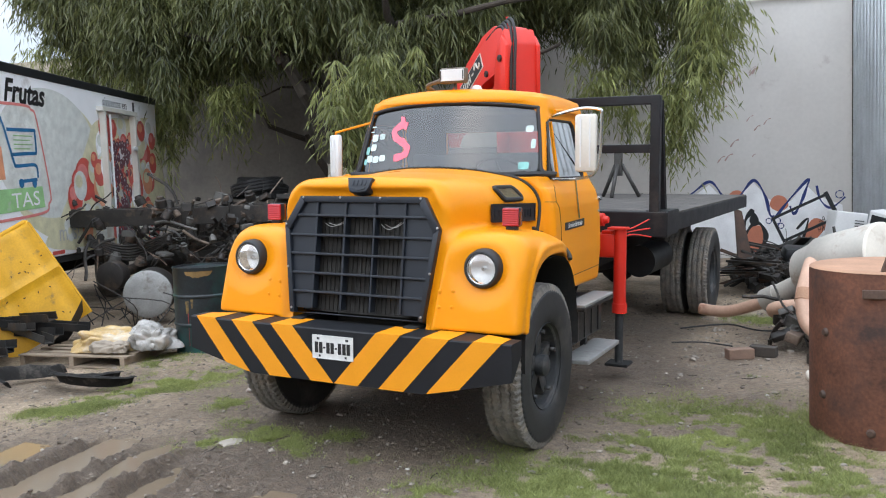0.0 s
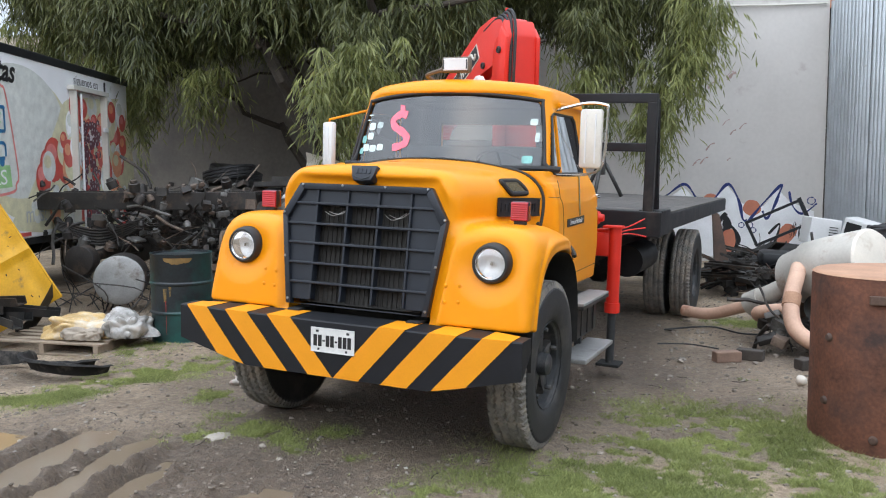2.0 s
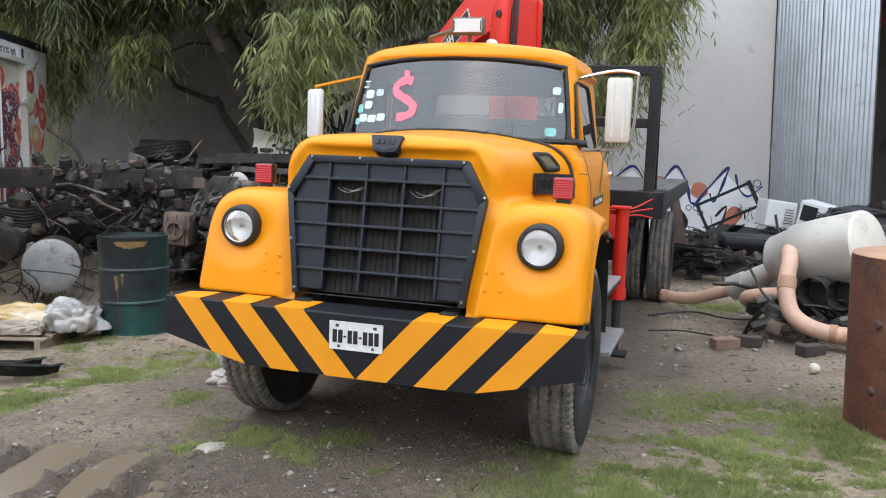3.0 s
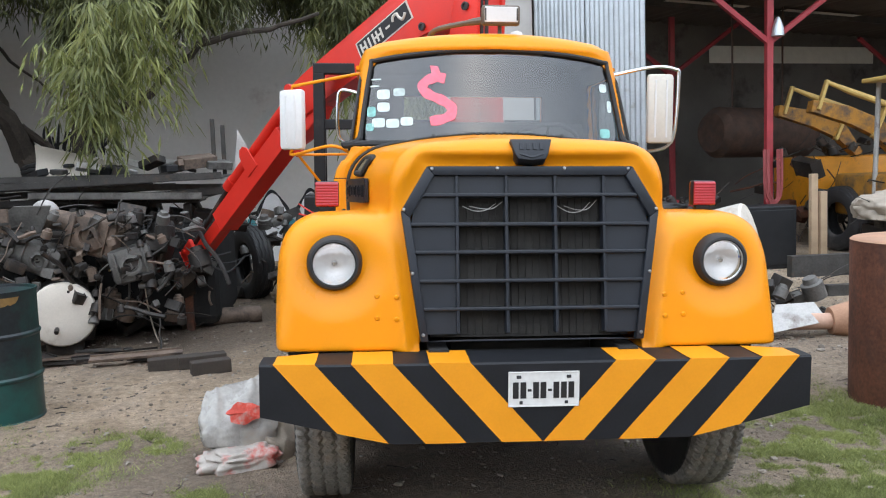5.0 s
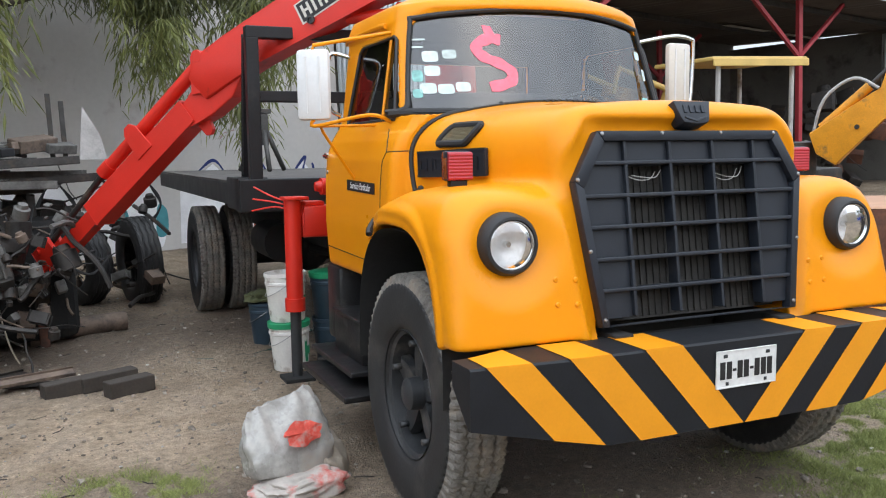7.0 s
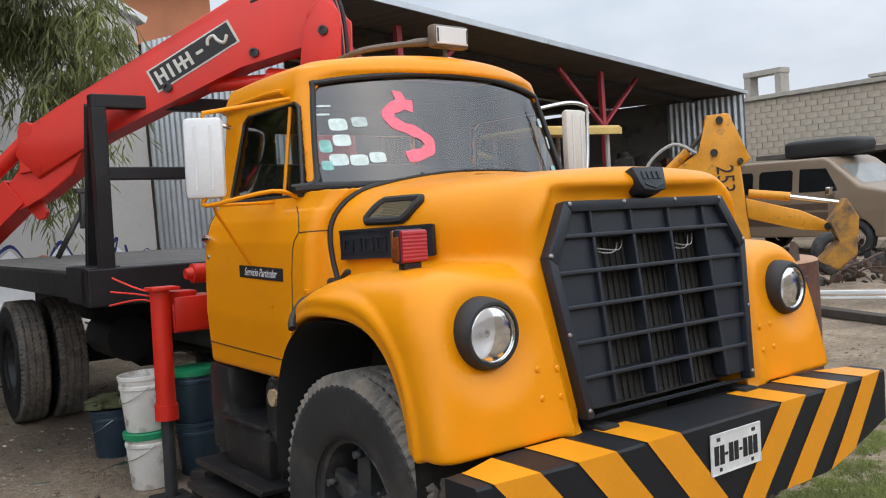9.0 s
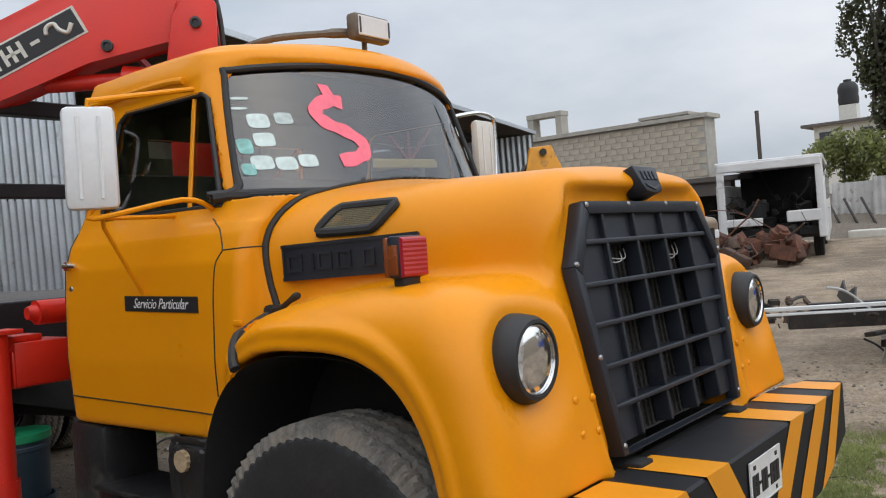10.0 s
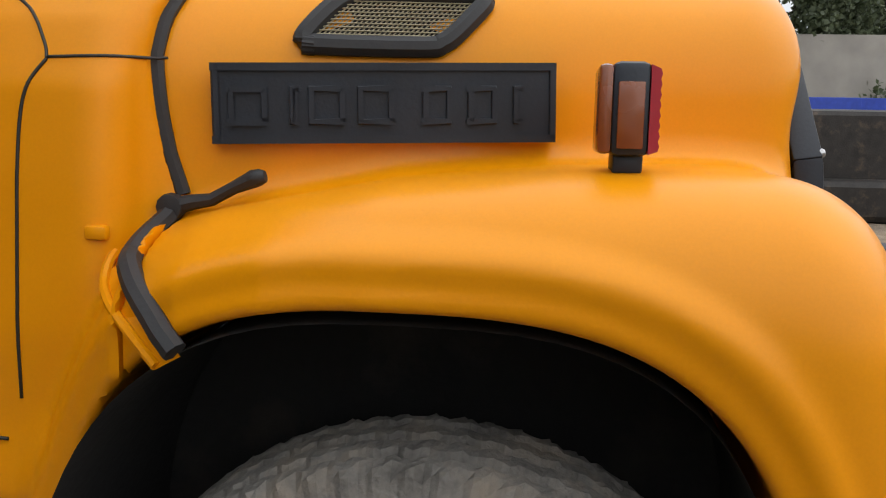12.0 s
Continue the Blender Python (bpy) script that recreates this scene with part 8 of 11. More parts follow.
crumple("plastic_sheet", pose(-4.05, 2.05, 0.19, 0, 0, 18), (0.34, 0.22, 0.15), M["poly_yellow"], "crumpled yellowed plastic sheet on the pallet", "plastic sheet", 1, 0.4)
crumple("plastic_bag", pose(-3.60, 2.16, 0.20, 0, 0, -10), (0.25, 0.20, 0.17), M["poly"], "crumpled pale plastic bag hanging off the pallet", "plastic bag", 2, rough=0.6)
crumple("sack", pose(-3.90, 1.86, 0.17, 0, 0, 10), (0.20, 0.08, 0.09), M["sack"], "dirty brown sack on the pallet", "sack", 3)


def bag(m, size, pleats, lean, material, label, seed):
    """A slack paper bag standing up: pleated sides, a pinched and folded top."""
    bm = B()
    rows = []
    off = Vector((seed * 2.3, seed, 0))
    for i in range(27):
        v = i / 26
        w = (1 - 0.25 * v ** 3) * (0.92 + 0.12 * math.sin(v * 2.6)) * min(1.0, 0.55 + v * 8)
        th = max(0.05, 1 - v ** 2.2)
        row = []
        for k in range(56):
            a = 2 * math.pi * k / 56
            c, q = math.cos(a), math.sin(a)
            f = 1 + 0.05 * math.sin(a * pleats + 2 * v) * v + 0.08 * noise.noise(Vector((c * 1.7, q * 1.7, v * 3)) + off) + 0.10 * abs(noise.noise(Vector((c * 4, q * 4, v * 5)) + off))
            x = math.copysign(abs(c) ** 0.7, c) * size[0] * w * f
            y = math.copysign(abs(q) ** 0.7, q) * size[1] * w * th * f + lean * v * v
            row.append(bm.verts.new((x, y, size[2] * v * (1 + 0.10 * c * v) + 0.03 * noise.noise(Vector((c * 3, q, v * 4)) + off))))
        rows.append(row)
    for a, b in zip(rows, rows[1:]):
        for k in range(56):
            bm.faces.new((a[k], a[(k + 1) % 56], b[(k + 1) % 56], b[k]))
    bm.faces.new(list(reversed(rows[0])))
    bm.faces.new(rows[-1])
    ob = part("sack", bm, material, None, smooth=True, sharp=55)
    ob.matrix_basis = m
    return tagged(ob, label, "sack")


b1 = bag(pose(-1.48, 1.47, 0.13, 0, 0, 14), (0.215, 0.13, 0.34), 9, 0.07, M["poly"], "crumpled grey plaster bag with a smudged red print by the wheel", 4)
bag(pose(-1.28, 1.58, 0.03, 0, 0, 70), (0.20, 0.13, 0.24), 7, 0.03, M["sack"], "slack brown sack beside the wheel", 5)
crumple("sack", pose(-1.47, 1.36, 0.075, 0, 0, 15), (0.21, 0.15, 0.085), M["bag_print"], "flattened white and red printed bag by the wheel", "sack", 6, 0.6, rough=0.5)
bm = B()
lobe = [Vector((0.095 * math.cos(a) * (1 + 0.10 * math.sin(5 * a) + 0.08 * math.sin(9 * a)), 0, 0.060 * math.sin(a) * (1 + 0.12 * math.cos(3 * a) + 0.10 * math.sin(7 * a)))) for a in np.linspace(0, 2 * math.pi, 26)[:-1]]
mid = bm.verts.new((0, -0.012, 0))
rim = [bm.verts.new(q + Vector((0, 0.008 * math.sin(q.x * 60), 0))) for q in lobe]
for a, b in zip(rim, rim[1:] + rim[:1]):
    bm.faces.new((mid, a, b))
lb_ = part("sack_print", bm, M["red_blot"], b1, "smudged red print on the bag", smooth=True)
lb_.matrix_basis = pose(0.02, -0.128, 0.215, -16, 0, 0)

for k, (x, y, L, rz) in enumerate(((-2.36, 3.98, 0.44, 16), (-2.02, 3.73, 0.32, 20), (-2.14, 4.02, 0.40, 18))):
    bm = B()
    box(bm, (0, 0, 0.055), (L, 0.13, 0.11), bevel=0.008)
    ob = part("timber_block", bm, M["wood_dark"])
    ob.matrix_basis = pose(x, y, gz(x, y) - 0.005, 0, 0, rz)
    tagged(ob, "short oily black timber block on the earth", "timber", "timber blocks")
bm = B()
tube(bm, [(-2.35, 3.05, 0.015), (-2.0, 3.12, 0.02), (-1.75, 3.10, 0.012)], [0.008, 0.012, 0.006], 6)
tagged(part("iron_bar", bm, M["scrap_brown"], smooth=True), "thin rusty bar lying on the earth", "bar")


def pail(x, y, z, body, lid, label, h=0.36, hue=None):
    t = thing("pail", pose(x, y, z, 0, 0, random.uniform(0, 90)), label, "pail")
    bm = B()
    spin(bm, [(0, 0), (0.125, 0), (0.13, 0.01), (0.146, h - 0.09), (0.152, h - 0.085), (0.152, h - 0.065), (0.148, h - 0.06), (0.15, h - 0.03), (0.156, h - 0.025), (0.156, h), (0.146, h), (0.144, h - 0.03), (0.12, 0.02), (0, 0.02)], None, 32)
    part("body", bm, body, t, smooth=True)
    if lid:
        bm = B()
        spin(bm, [(0.158, h - 0.035), (0.160, h + 0.004), (0.150, h + 0.008), (0, h + 0.004)], None, 32)
        part("rim_lid", bm, lid, t, "green lid", smooth=True)
    bm = B()
    tube(bm, [(0.155 * math.cos(a), 0.155 * math.sin(a), h - 0.07 - 0.10 * math.sin(a)) for a in np.linspace(0.0, math.pi, 14)], 0.003, 5)
    part("bail_handle", bm, M["steel"], t, smooth=True)
    return t


random.seed(2)
z0 = gz(-0.86, 3.78)
pl1 = pail(-0.86, 3.78, z0, M["bucket"], M["green_plastic"], "white plastic pail with a green lid under another pail")
pl2 = pail(-0.865, 3.78, z0 + 0.372, M["bucket"], None, "dirty white plastic pail stacked on another")
pail(-0.50, 3.85, gz(-0.5, 3.85), M["blue_plastic"], None, "dark plastic pail under another pail")
pail(-0.50, 3.85, gz(-0.5, 3.85) + 0.35, M["blue_plastic"], M["green_plastic"], "dark pail with a bright green lid")
pail(-0.80, 4.75, gz(-0.8, 4.75), M["blue_plastic"], None, "dark blue plastic pail")
for t, zz, w in ((pl1, 0.14, 0.06), (pl2, 0.16, 0.05)):
    bm = B()
    for k in range(5):
        a = -2.35 + 0.15 * k
        box(bm, (0.1405, 0, zz), (0.003, 0.028, 0.16 if k == 0 else w), Matrix.Rotation(a, 4, "Z"))
    part("label_bars", bm, M["green_plastic"], t, "green printed bars")
crumple("rag", pose(-0.80, 4.75, gz(-0.8, 4.75) + 0.39), (0.16, 0.14, 0.07), mat("mossy_rag", (0.09, 0.10, 0.045), 0.9, bump=0.4), "greenish rag on a pail", "rag", 7)
bm = B()
box(bm, (0, 0, 0.09), (0.20, 0.12, 0.20), bevel=0.02)
can = part("oil_can", bm, M["grease"], None, smooth=True)
can.matrix_basis = pose(-0.70, 3.25, gz(-0.7, 3.25), 0, 0, 30)
tagged(can, "black oil can with a red diamond label", "can")
bm = B()
box(bm, (-0.01, -0.062, 0.1), (0.08, 0.003, 0.08), pose(0, 0, 0.04) @ Matrix.Rotation(0.78, 4, "Y"))
part("label_diamond", bm, M["red_print"], can)
bm = B()
hp = [(-1.15 + 0.33 * math.cos(a) - 0.1 * math.sin(2 * a), 4.62 + 0.22 * math.sin(a), 0.02 + 0.01 * math.sin(5 * a)) for a in np.linspace(0.5, 6.9, 30)] + [(-0.5, 4.95, 0.03), (0.1, 5.1, 0.02)]
tube(bm, hp, 0.011, 7)
tagged(part("garden_hose", bm, mat("green_hose", (0.02, 0.065, 0.045), 0.5), smooth=True), "thin dark green hose looped on the earth", "hose")
bm = B()
tube(bm, arc([(1.15, 5.2, 0.02), (1.6, 5.6, 0.015), (2.0, 5.3, 0.012), (2.6, 5.5, 0.02)], 6), 0.010, 6)
tube(bm, arc([(1.2, 4.4, 0.015), (1.5, 4.5, 0.012), (1.8, 4.35, 0.015)], 6), 0.008, 6)
tagged(part("cable", bm, M["rubber"], smooth=True), "black cable trailing over the earth", "cable")

# ripped rubber by the pallet
for k, (x, y, s, rz) in enumerate(((-3.30, 1.18, 0.36, 200), (-3.46, 1.24, 0.34, 170), (-3.90, 0.95, 0.25, 60))):
    bm = B()
    g = []
    for i in range(31):
        a = 0.2 + (2.6 + 0.5 * k) * i / 30
        w_ = 0.55 + 0.45 * math.sin(math.pi * i / 30) + 0.12 * noise.noise(Vector((i * 0.4, k, 0)))
        g.append([bm.verts.new(((s + 0.13 * w_ * u) * math.cos(a), (s + 0.13 * w_ * u) * math.sin(a) * 0.8, 0.01 + 0.15 * w_ * math.sin(math.pi * (0.05 + 0.62 * u)) + 0.02 * (1 + math.sin(2 * a + k)))) for u in (0, 0.2, 0.4, 0.6, 0.8, 1.0)])
    for a, b in zip(g, g[1:]):
        for j in range(5):
            bm.faces.new((a[j], b[j], b[j + 1], a[j + 1]))
    bmesh.ops.solidify(bm, geom=bm.faces[:], thickness=0.014)
    ob = part("rubber_scrap", bm, M["dusty_rubber"], None, smooth=True)
    ob.matrix_basis = pose(x, y, gz(x, y), 0, 0, rz)
    tagged(ob, "torn strip of black tyre rubber on the earth", "rubber scrap", "rubber scraps")

# big yellow panel leaning beyond the pallet, dented and punched
yp = thing("yellow_panel", axes((-4.85, 2.52, 0.42), (-0.544, -0.32, 1.068), (-0.35, -0.42, -0.25)), "large scuffed yellow steel panel leaning on scrap", "panel")
bm = B()
g = []
for i in range(37):
    x = 1.24 * i / 36
    col = []
    for j in range(41):
        y = 0.95 * j / 40
        fold = 0.016 * max(0.0, math.sin(y * 13.0)) ** 2 - 0.03 * math.exp(-((x - 0.62) / 0.05) ** 2)
        lip = -0.06 * max(0.0, (x - 1.16) / 0.08) ** 2
        col.append(bm.verts.new((x, y, -fold + lip + 0.02 * noise.noise(Vector((x * 2.3, y * 2.3, 1.0))))))
    g.append(col)
for a, b in zip(g, g[1:]):
    for j in range(40):
        bm.faces.new((a[j], b[j], b[j + 1], a[j + 1]))
bmesh.ops.recalc_face_normals(bm, faces=bm.faces)
bmesh.ops.solidify(bm, geom=bm.faces[:], thickness=0.016)
sheet_ = part("panel_sheet", bm, M["sheet_yellow"], yp, smooth=True)
bm = B()
tube(bm, [(1.23, 0.02, -0.06), (1.23, 0.95, -0.06)], 0.028, 10)
part("panel_edge", bm, M["sheet_yellow"], yp, "rolled yellow top edge", smooth=True)
bm = B()
tube(bm, [(0.0, 0.0, -0.01), (1.20, 0.0, -0.01)], 0.014, 8)
part("panel_edge", bm, M["sheet_yellow"], yp, smooth=True)
# dark discs stand in for the shade of holes; the sheet is uncut
random.seed(6)
for i in range(34):
    x, y = random.uniform(0.10, 1.12), random.uniform(0.08, 0.9)
    bm = B()
    rr_ = random.uniform(0.006, 0.011)
    for zz in (0.02, -0.04):
        spin(bm, [(0, zz), (rr_, zz)], Matrix.Translation((x, y, 0)) @ pose(0, 0, 0, 0, 0, random.uniform(0, 180)) @ Matrix.Diagonal((0.6, 1.5, 1, 1)), 7)
    part("hole_shade_disc", bm, M["dark"], yp)
# the iron pile under it
random.seed(31)


def girder(x, y, z, L, rz, ry, mk, w=0.10, h=0.08, label="bent channel iron on a scrap heap"):
    bm = B()
    k = 0.010
    box(bm, (0, 0, 0), (L, w, k))
    box(bm, (0, w / 2, h / 2), (L, k, h))
    box(bm, (0, -w / 2, h / 2), (L, k, h))
    ob = part("channel_iron", bm, M[mk])
    ob.matrix_basis = pose(x, y, z, random.uniform(-12, 12), ry, rz)
    return tagged(ob, label, "scrap iron", "scrap irons")


for k in range(9):
    girder(-5.35 + random.uniform(-0.3, 0.25), 1.75 + random.uniform(-0.3, 0.25), 0.06 + 0.04 * k, random.uniform(0.7, 1.5), random.uniform(-30, 40), random.uniform(-8, 8), random.choice(["grease", "dark", "iron"]))
bm = B()
g = []
for i in range(15):
    u = i / 14
    c = Vector((-5.22 + 0.40 * u, 2.22 + 0.16 * u, 0.05 + 0.16 * u + 0.34 * u * u))
    g.append([bm.verts.new(c + Vector((-0.055 * e, 0.05 * e, (0.09 - 0.02 * e * e) * e - 0.03 * e * e))) for e in (-1, -0.5, 0, 0.5, 1)])
for a, b in zip(g, g[1:]):
    for k in range(4):
        bm.faces.new((a[k], b[k], b[k + 1], a[k + 1]))
bmesh.ops.solidify(bm, geom=bm.faces[:], thickness=0.012)
tagged(part("mudguard_scrap", bm, M["grease"]), "curved black mudguard leaning on the panel", "scrap")
bm = B()
random.seed(77)
for k in range(34):
    x, y = -5.6 + random.gauss(0, 0.45), 4.2 + random.gauss(0, 0.35)
    tube(bm, arc([(x, y, 0.02), (x + random.uniform(-0.3, 0.3), y + random.uniform(-0.3, 0.3), random.uniform(0.15, 0.5)), (x + random.uniform(-0.6, 0.6), y + random.uniform(-0.5, 0.5), random.uniform(0.02, 0.6))], 4), 0.008, 5)
tagged(part("bent_rods", bm, M["grease"], smooth=True), "tangle of dark bent rods", "rods", kind="stuff")

# ---- fruit delivery box truck in the corner ----
BX0, BX1 = Vector((-5.4, 0.2, 0)), Vector((-8.55, 7.6, 0))
XM = axes(BX0, BX1 - BX0, (0, 0, 1))
XL = (BX1 - BX0).length
bt = thing("box_truck", XM, "white box truck with a printed fruit and shopping-cart side", "truck")
bm = B()
box(bm, (XL / 2, 2.12, -1.2), (XL, 2.46, 2.4), bevel=0.02)
part("cargo_box", bm, M["box_white"], bt, "white cargo box")
bm = B()
box(bm, (XL / 2, 3.34, -1.2), (XL + 0.04, 0.12, 2.44), bevel=0.02)
part("roof_rail", bm, M["black_paint"], bt, "black top rail")
bm = B()
box(bm, (XL / 2, 0.84, -1.2), (XL, 0.10, 2.36), bevel=0.01)
box(bm, (XL / 2, 0.62, -1.2), (XL, 0.18, 0.9), bevel=0.01)
part("sub_frame", bm, M["dark"], bt, "dark frame under the box")
for k in range(9):
    bm = B()
    box(bm, (2.0 + 0.7 * k, 0.945, 0.004), (0.34, 0.05, 0.006))
    part("reflector_strip", bm, M["v_red" if k % 2 else "white_plastic"], bt)
bm = tyre_mesh(0.46, 0.24, 0.25, 90)
for v in bm.verts:
    v.co = Vector((v.co.y, v.co.z, v.co.x))
tw = part("wheel", bm, [M["tyre"], M["tread"]], bt, "dark truck tyre")
tw.matrix_basis = pose(6.6, 0.46, -0.35)
q = new("wheel", tw.data)
q.parent = bt
q.matrix_basis = pose(2.2, 0.46, -0.35)


def decal(pts, mk, lift, name, smooth_=True):
    bm = B()
    P = arc([(x, y, 0) for x, y in pts], 6, True) if smooth_ else [Vector((x, y, 0)) for x, y in pts]
    bm.faces.new([bm.verts.new((p.x, p.y, lift)) for p in P])
    bm.normal_update()
    for f in bm.faces:
        if f.normal.z < 0:
            f.normal_flip()
    return part(name, bm, M[mk], bt)


def disc(cx, cy, rx, ry, mk, lift, name):
    return decal([(cx + rx * math.cos(a), cy + ry * math.sin(a)) for a in np.linspace(0, 2 * math.pi, 11)[:-1]], mk, lift, name)


disc(4.35, 2.10, 1.42, 0.98, "v_yellow", 0.002, "printed_rim")
disc(4.1, 2.30, 1.40, 0.88, "v_pale", 0.0025, "printed_oval")
decal([(4.0, 1.0), (4.25, 1.45), (4.75, 1.95), (5.2, 2.5), (5.6, 2.85), (6.9, 2.95), (7.95, 2.85), (7.95, 1.0)], "v_yellow", 0.0035, "printed_fruit_field")
random.seed(15)
for k in range(120):
    x, y = 3.95 + 3.8 * random.random(), 1.08 + 1.75 * random.random()
    if y > 1.1 + 0.92 * (x - 3.95):
        continue
    r = random.uniform(0.13, 0.34) * (1 - 0.35 * k / 120)
    mk, hi = random.choice((("v_red", "v_orange"), ("v_red", "v_line"), ("v_red", "v_orange"), ("v_orange", "v_yellow"), ("v_pale", "box_white"), ("box_white", "v_pale"), ("v_pale", "v_yellow"), ("v_yellow", "v_pale")))
    lift = 0.004 + 0.00006 * k
    disc(x, y, r, r * 1.05, mk, lift, "printed_fruit")
    disc(x - 0.2 * r, y + 0.3 * r, r * 0.55, r * 0.45, hi, lift + 0.00003, "printed_shine")
for k in range(150):
    x, y = 6.02 + 0.68 * random.random(), 1.1 + 1.45 * random.random()
    r = random.uniform(0.045, 0.075)
    disc(x, y, r, r * 1.05, random.choice(["v_grape", "v_grape", "v_grape", "v_red"]), 0.0125 + 0.00004 * k, "printed_fruit")
    disc(x - 0.2 * r, y + 0.3 * r, r * 0.35, r * 0.3, "v_grey", 0.01252 + 0.00004 * k, "printed_shine")
# side door frame and lock bars
bm = B()
for x in (5.68, 6.85):
    box(bm, (x, 1.95, 0.05), (0.05, 2.12, 0.11), bevel=0.006)
box(bm, (6.26, 3.03, 0.05), (1.35, 0.07, 0.12), bevel=0.006)
part("side_door_frame", bm, M["cream"], bt, "raised frame of a side door")
bm = B()
tube(bm, [(5.82, 0.95, 0.11), (5.82, 2.95, 0.11)], 0.018, 8)
box(bm, (6.72, 2.45, 0.12), (0.16, 0.07, 0.04), bevel=0.01)
part("lock_bar", bm, M["white_plastic"], bt, "white lock bar", smooth=True)
# shopping cart print in a red rounded frame, green banner, words
loop = [(2.2, 1.42), (3.72, 1.50), (3.92, 1.62), (3.98, 1.80), (3.75, 2.72), (3.62, 2.86), (3.4, 2.9), (2.2, 2.86)]


def stroke(pts, w, mk, lift, name, label=""):
    """A flat printed line on the box side."""
    bm = B()
    P = arc([(x, y, 0) for x, y in pts], 5)
    e = []
    for i, p in enumerate(P):
        d = (P[min(i + 1, len(P) - 1)] - P[max(i - 1, 0)]).normalized()
        e.append((bm.verts.new((p.x + d.y * w, p.y - d.x * w, lift)), bm.verts.new((p.x - d.y * w, p.y + d.x * w, lift))))
    for p, q in zip(e, e[1:]):
        bm.faces.new((p[0], q[0], q[1], p[1]))
    return part(name, bm, M[mk], bt, label)


stroke(loop, 0.018, "v_line", 0.006, "printed_frame")
for pts in ([(2.80, 2.78), (2.92, 2.62), (3.12, 2.16), (3.18, 2.12), (3.56, 2.14), (3.66, 2.12), (3.68, 2.06), (3.68, 1.97)], [(3.00, 2.57), (3.03, 2.57), (3.35, 2.58), (3.66, 2.59), (3.67, 2.57), (3.68, 2.45), (3.68, 2.30), (3.66, 2.29), (3.4, 2.28), (3.08, 2.26)], [(3.20, 1.92), (3.66, 1.95)]):
    stroke(pts, 0.022, "v_blue", 0.007, "printed_cart", "blue printed shopping cart")
for x in (3.26, 3.58):
    disc(x, 1.90, 0.06, 0.06, "v_blue", 0.0072, "printed_wheel")
for k in range(4):
    stroke([(3.14, 2.50 - 0.055 * k), (3.60 - 0.06 * (k % 2), 2.51 - 0.055 * k)], 0.007, "v_green", 0.0065, "printed_bar")
decal([(2.0, 1.92), (2.9, 1.95), (2.85, 2.35), (2.0, 2.4)], "v_orange", 0.005, "printed_patch", False)
decal([(2.0, 1.50), (3.82, 1.58), (3.78, 1.86), (2.0, 1.80)], "v_green", 0.005, "printed_banner", False)
text_mesh("banner_word", "TAS", 0.27, Matrix.Translation((3.70, 1.70, 0.006)) @ pose(0, 0, 0, 0, 0, 2.5), M["box_white"], bt, "white printed letters", depth=0.0005, align="RIGHT", sx=1.5, bold=0.0)
text_mesh("printed_word", "Frutas", 0.40, Matrix.Translation((3.98, 3.05, 0.006)), M["ink"], bt, "dark printed word", depth=0.0005, align="RIGHT", shear=0.28, bold=0.012)
text_mesh("printed_word", "síguenos en", 0.20, Matrix.Translation((6.28, 3.16, 0.006)), M["ink"], bt, "dark printed words", depth=0.0005)
text_mesh("printed_word", "mas!", 0.34, Matrix.Translation((4.45, 1.20, 0.006)), M["v_grey"], bt, "grey printed word", depth=0.0005, align="CENTER")
decal([(6.98, 3.09), (7.06, 3.09), (7.06, 3.24), (6.98, 3.24)], "ink", 0.006, "printed_patch", False)


# ---- stripped chassis and engine wrecks ----
def clutter(bm, n_, region, seed, big=0.22, pipes=0.35):
    """Greasy machine parts: bevelled blocks, drums, brackets and pipes filling a region."""
    r = random.Random(seed)
    for _ in range(n_):
        c = Vector((r.uniform(*region[0]), r.uniform(*region[1]), r.uniform(*region[2])))
        m = Matrix.Translation(c) @ Euler((r.uniform(-0.5, 0.5), r.uniform(-0.5, 0.5), r.uniform(0, 3.1))).to_matrix().to_4x4()
        s = r.uniform(0.3, 1.0) * big
        k = r.random()
        mi = r.choice((0, 0, 0, 0, 1, 2))
        if k < pipes:
            p = [c]
            d = Vector((r.uniform(-1, 1), r.uniform(-0.6, 0.6), r.uniform(-0.7, 0.7))).normalized()
            for _i in range(4):
                d = (d + Vector((r.uniform(-0.3, 0.3), r.uniform(-0.3, 0.3), r.uniform(-0.35, 0.2)))).normalized()
                p.append(p[-1] + d * s * 0.9)
            tube(bm, arc(p, 3), r.choice((0.005, 0.007, 0.009, 0.012, 0.022)), 6, mi=mi)
        elif k < pipes + 0.25:
            tube(bm, [m @ Vector((0, 0, -s * 0.4)), m @ Vector((0, 0, s * 0.2)), m @ Vector((0, 0, s * 0.25)), m @ Vector((0, 0, s * 0.45))], [s * 0.42, s * 0.42, s * 0.3, s * 0.25], 12, mi=mi)
        else:
            box(bm, (0, 0, 0), (s * r.uniform(0.5, 1.4), s * r.uniform(0.3, 1.0), s * r.uniform(0.15, 0.8)), m, 0.012, mi)


M["grey_end"] = mat("dirty_grey_enamel", (0.30, 0.30, 0.29), 0.55, var=0.3, scale=6, bump=0.1, dirt=(0.13, 0.11, 0.09), dirt_amount=0.35, dirt_scale=5)
GREASY = [M["grease"], M["cast_grey"], M["cast_brown"]]


def tyre_thing(m, R, W, label, group=""):
    bm = tyre_mesh(R, W, R * 0.55, 72)
    ob = part("tyre", bm, [M["tyre"], M["tyre"]])
    ob.matrix_basis = m
    return tagged(ob, label, "tyre", group)


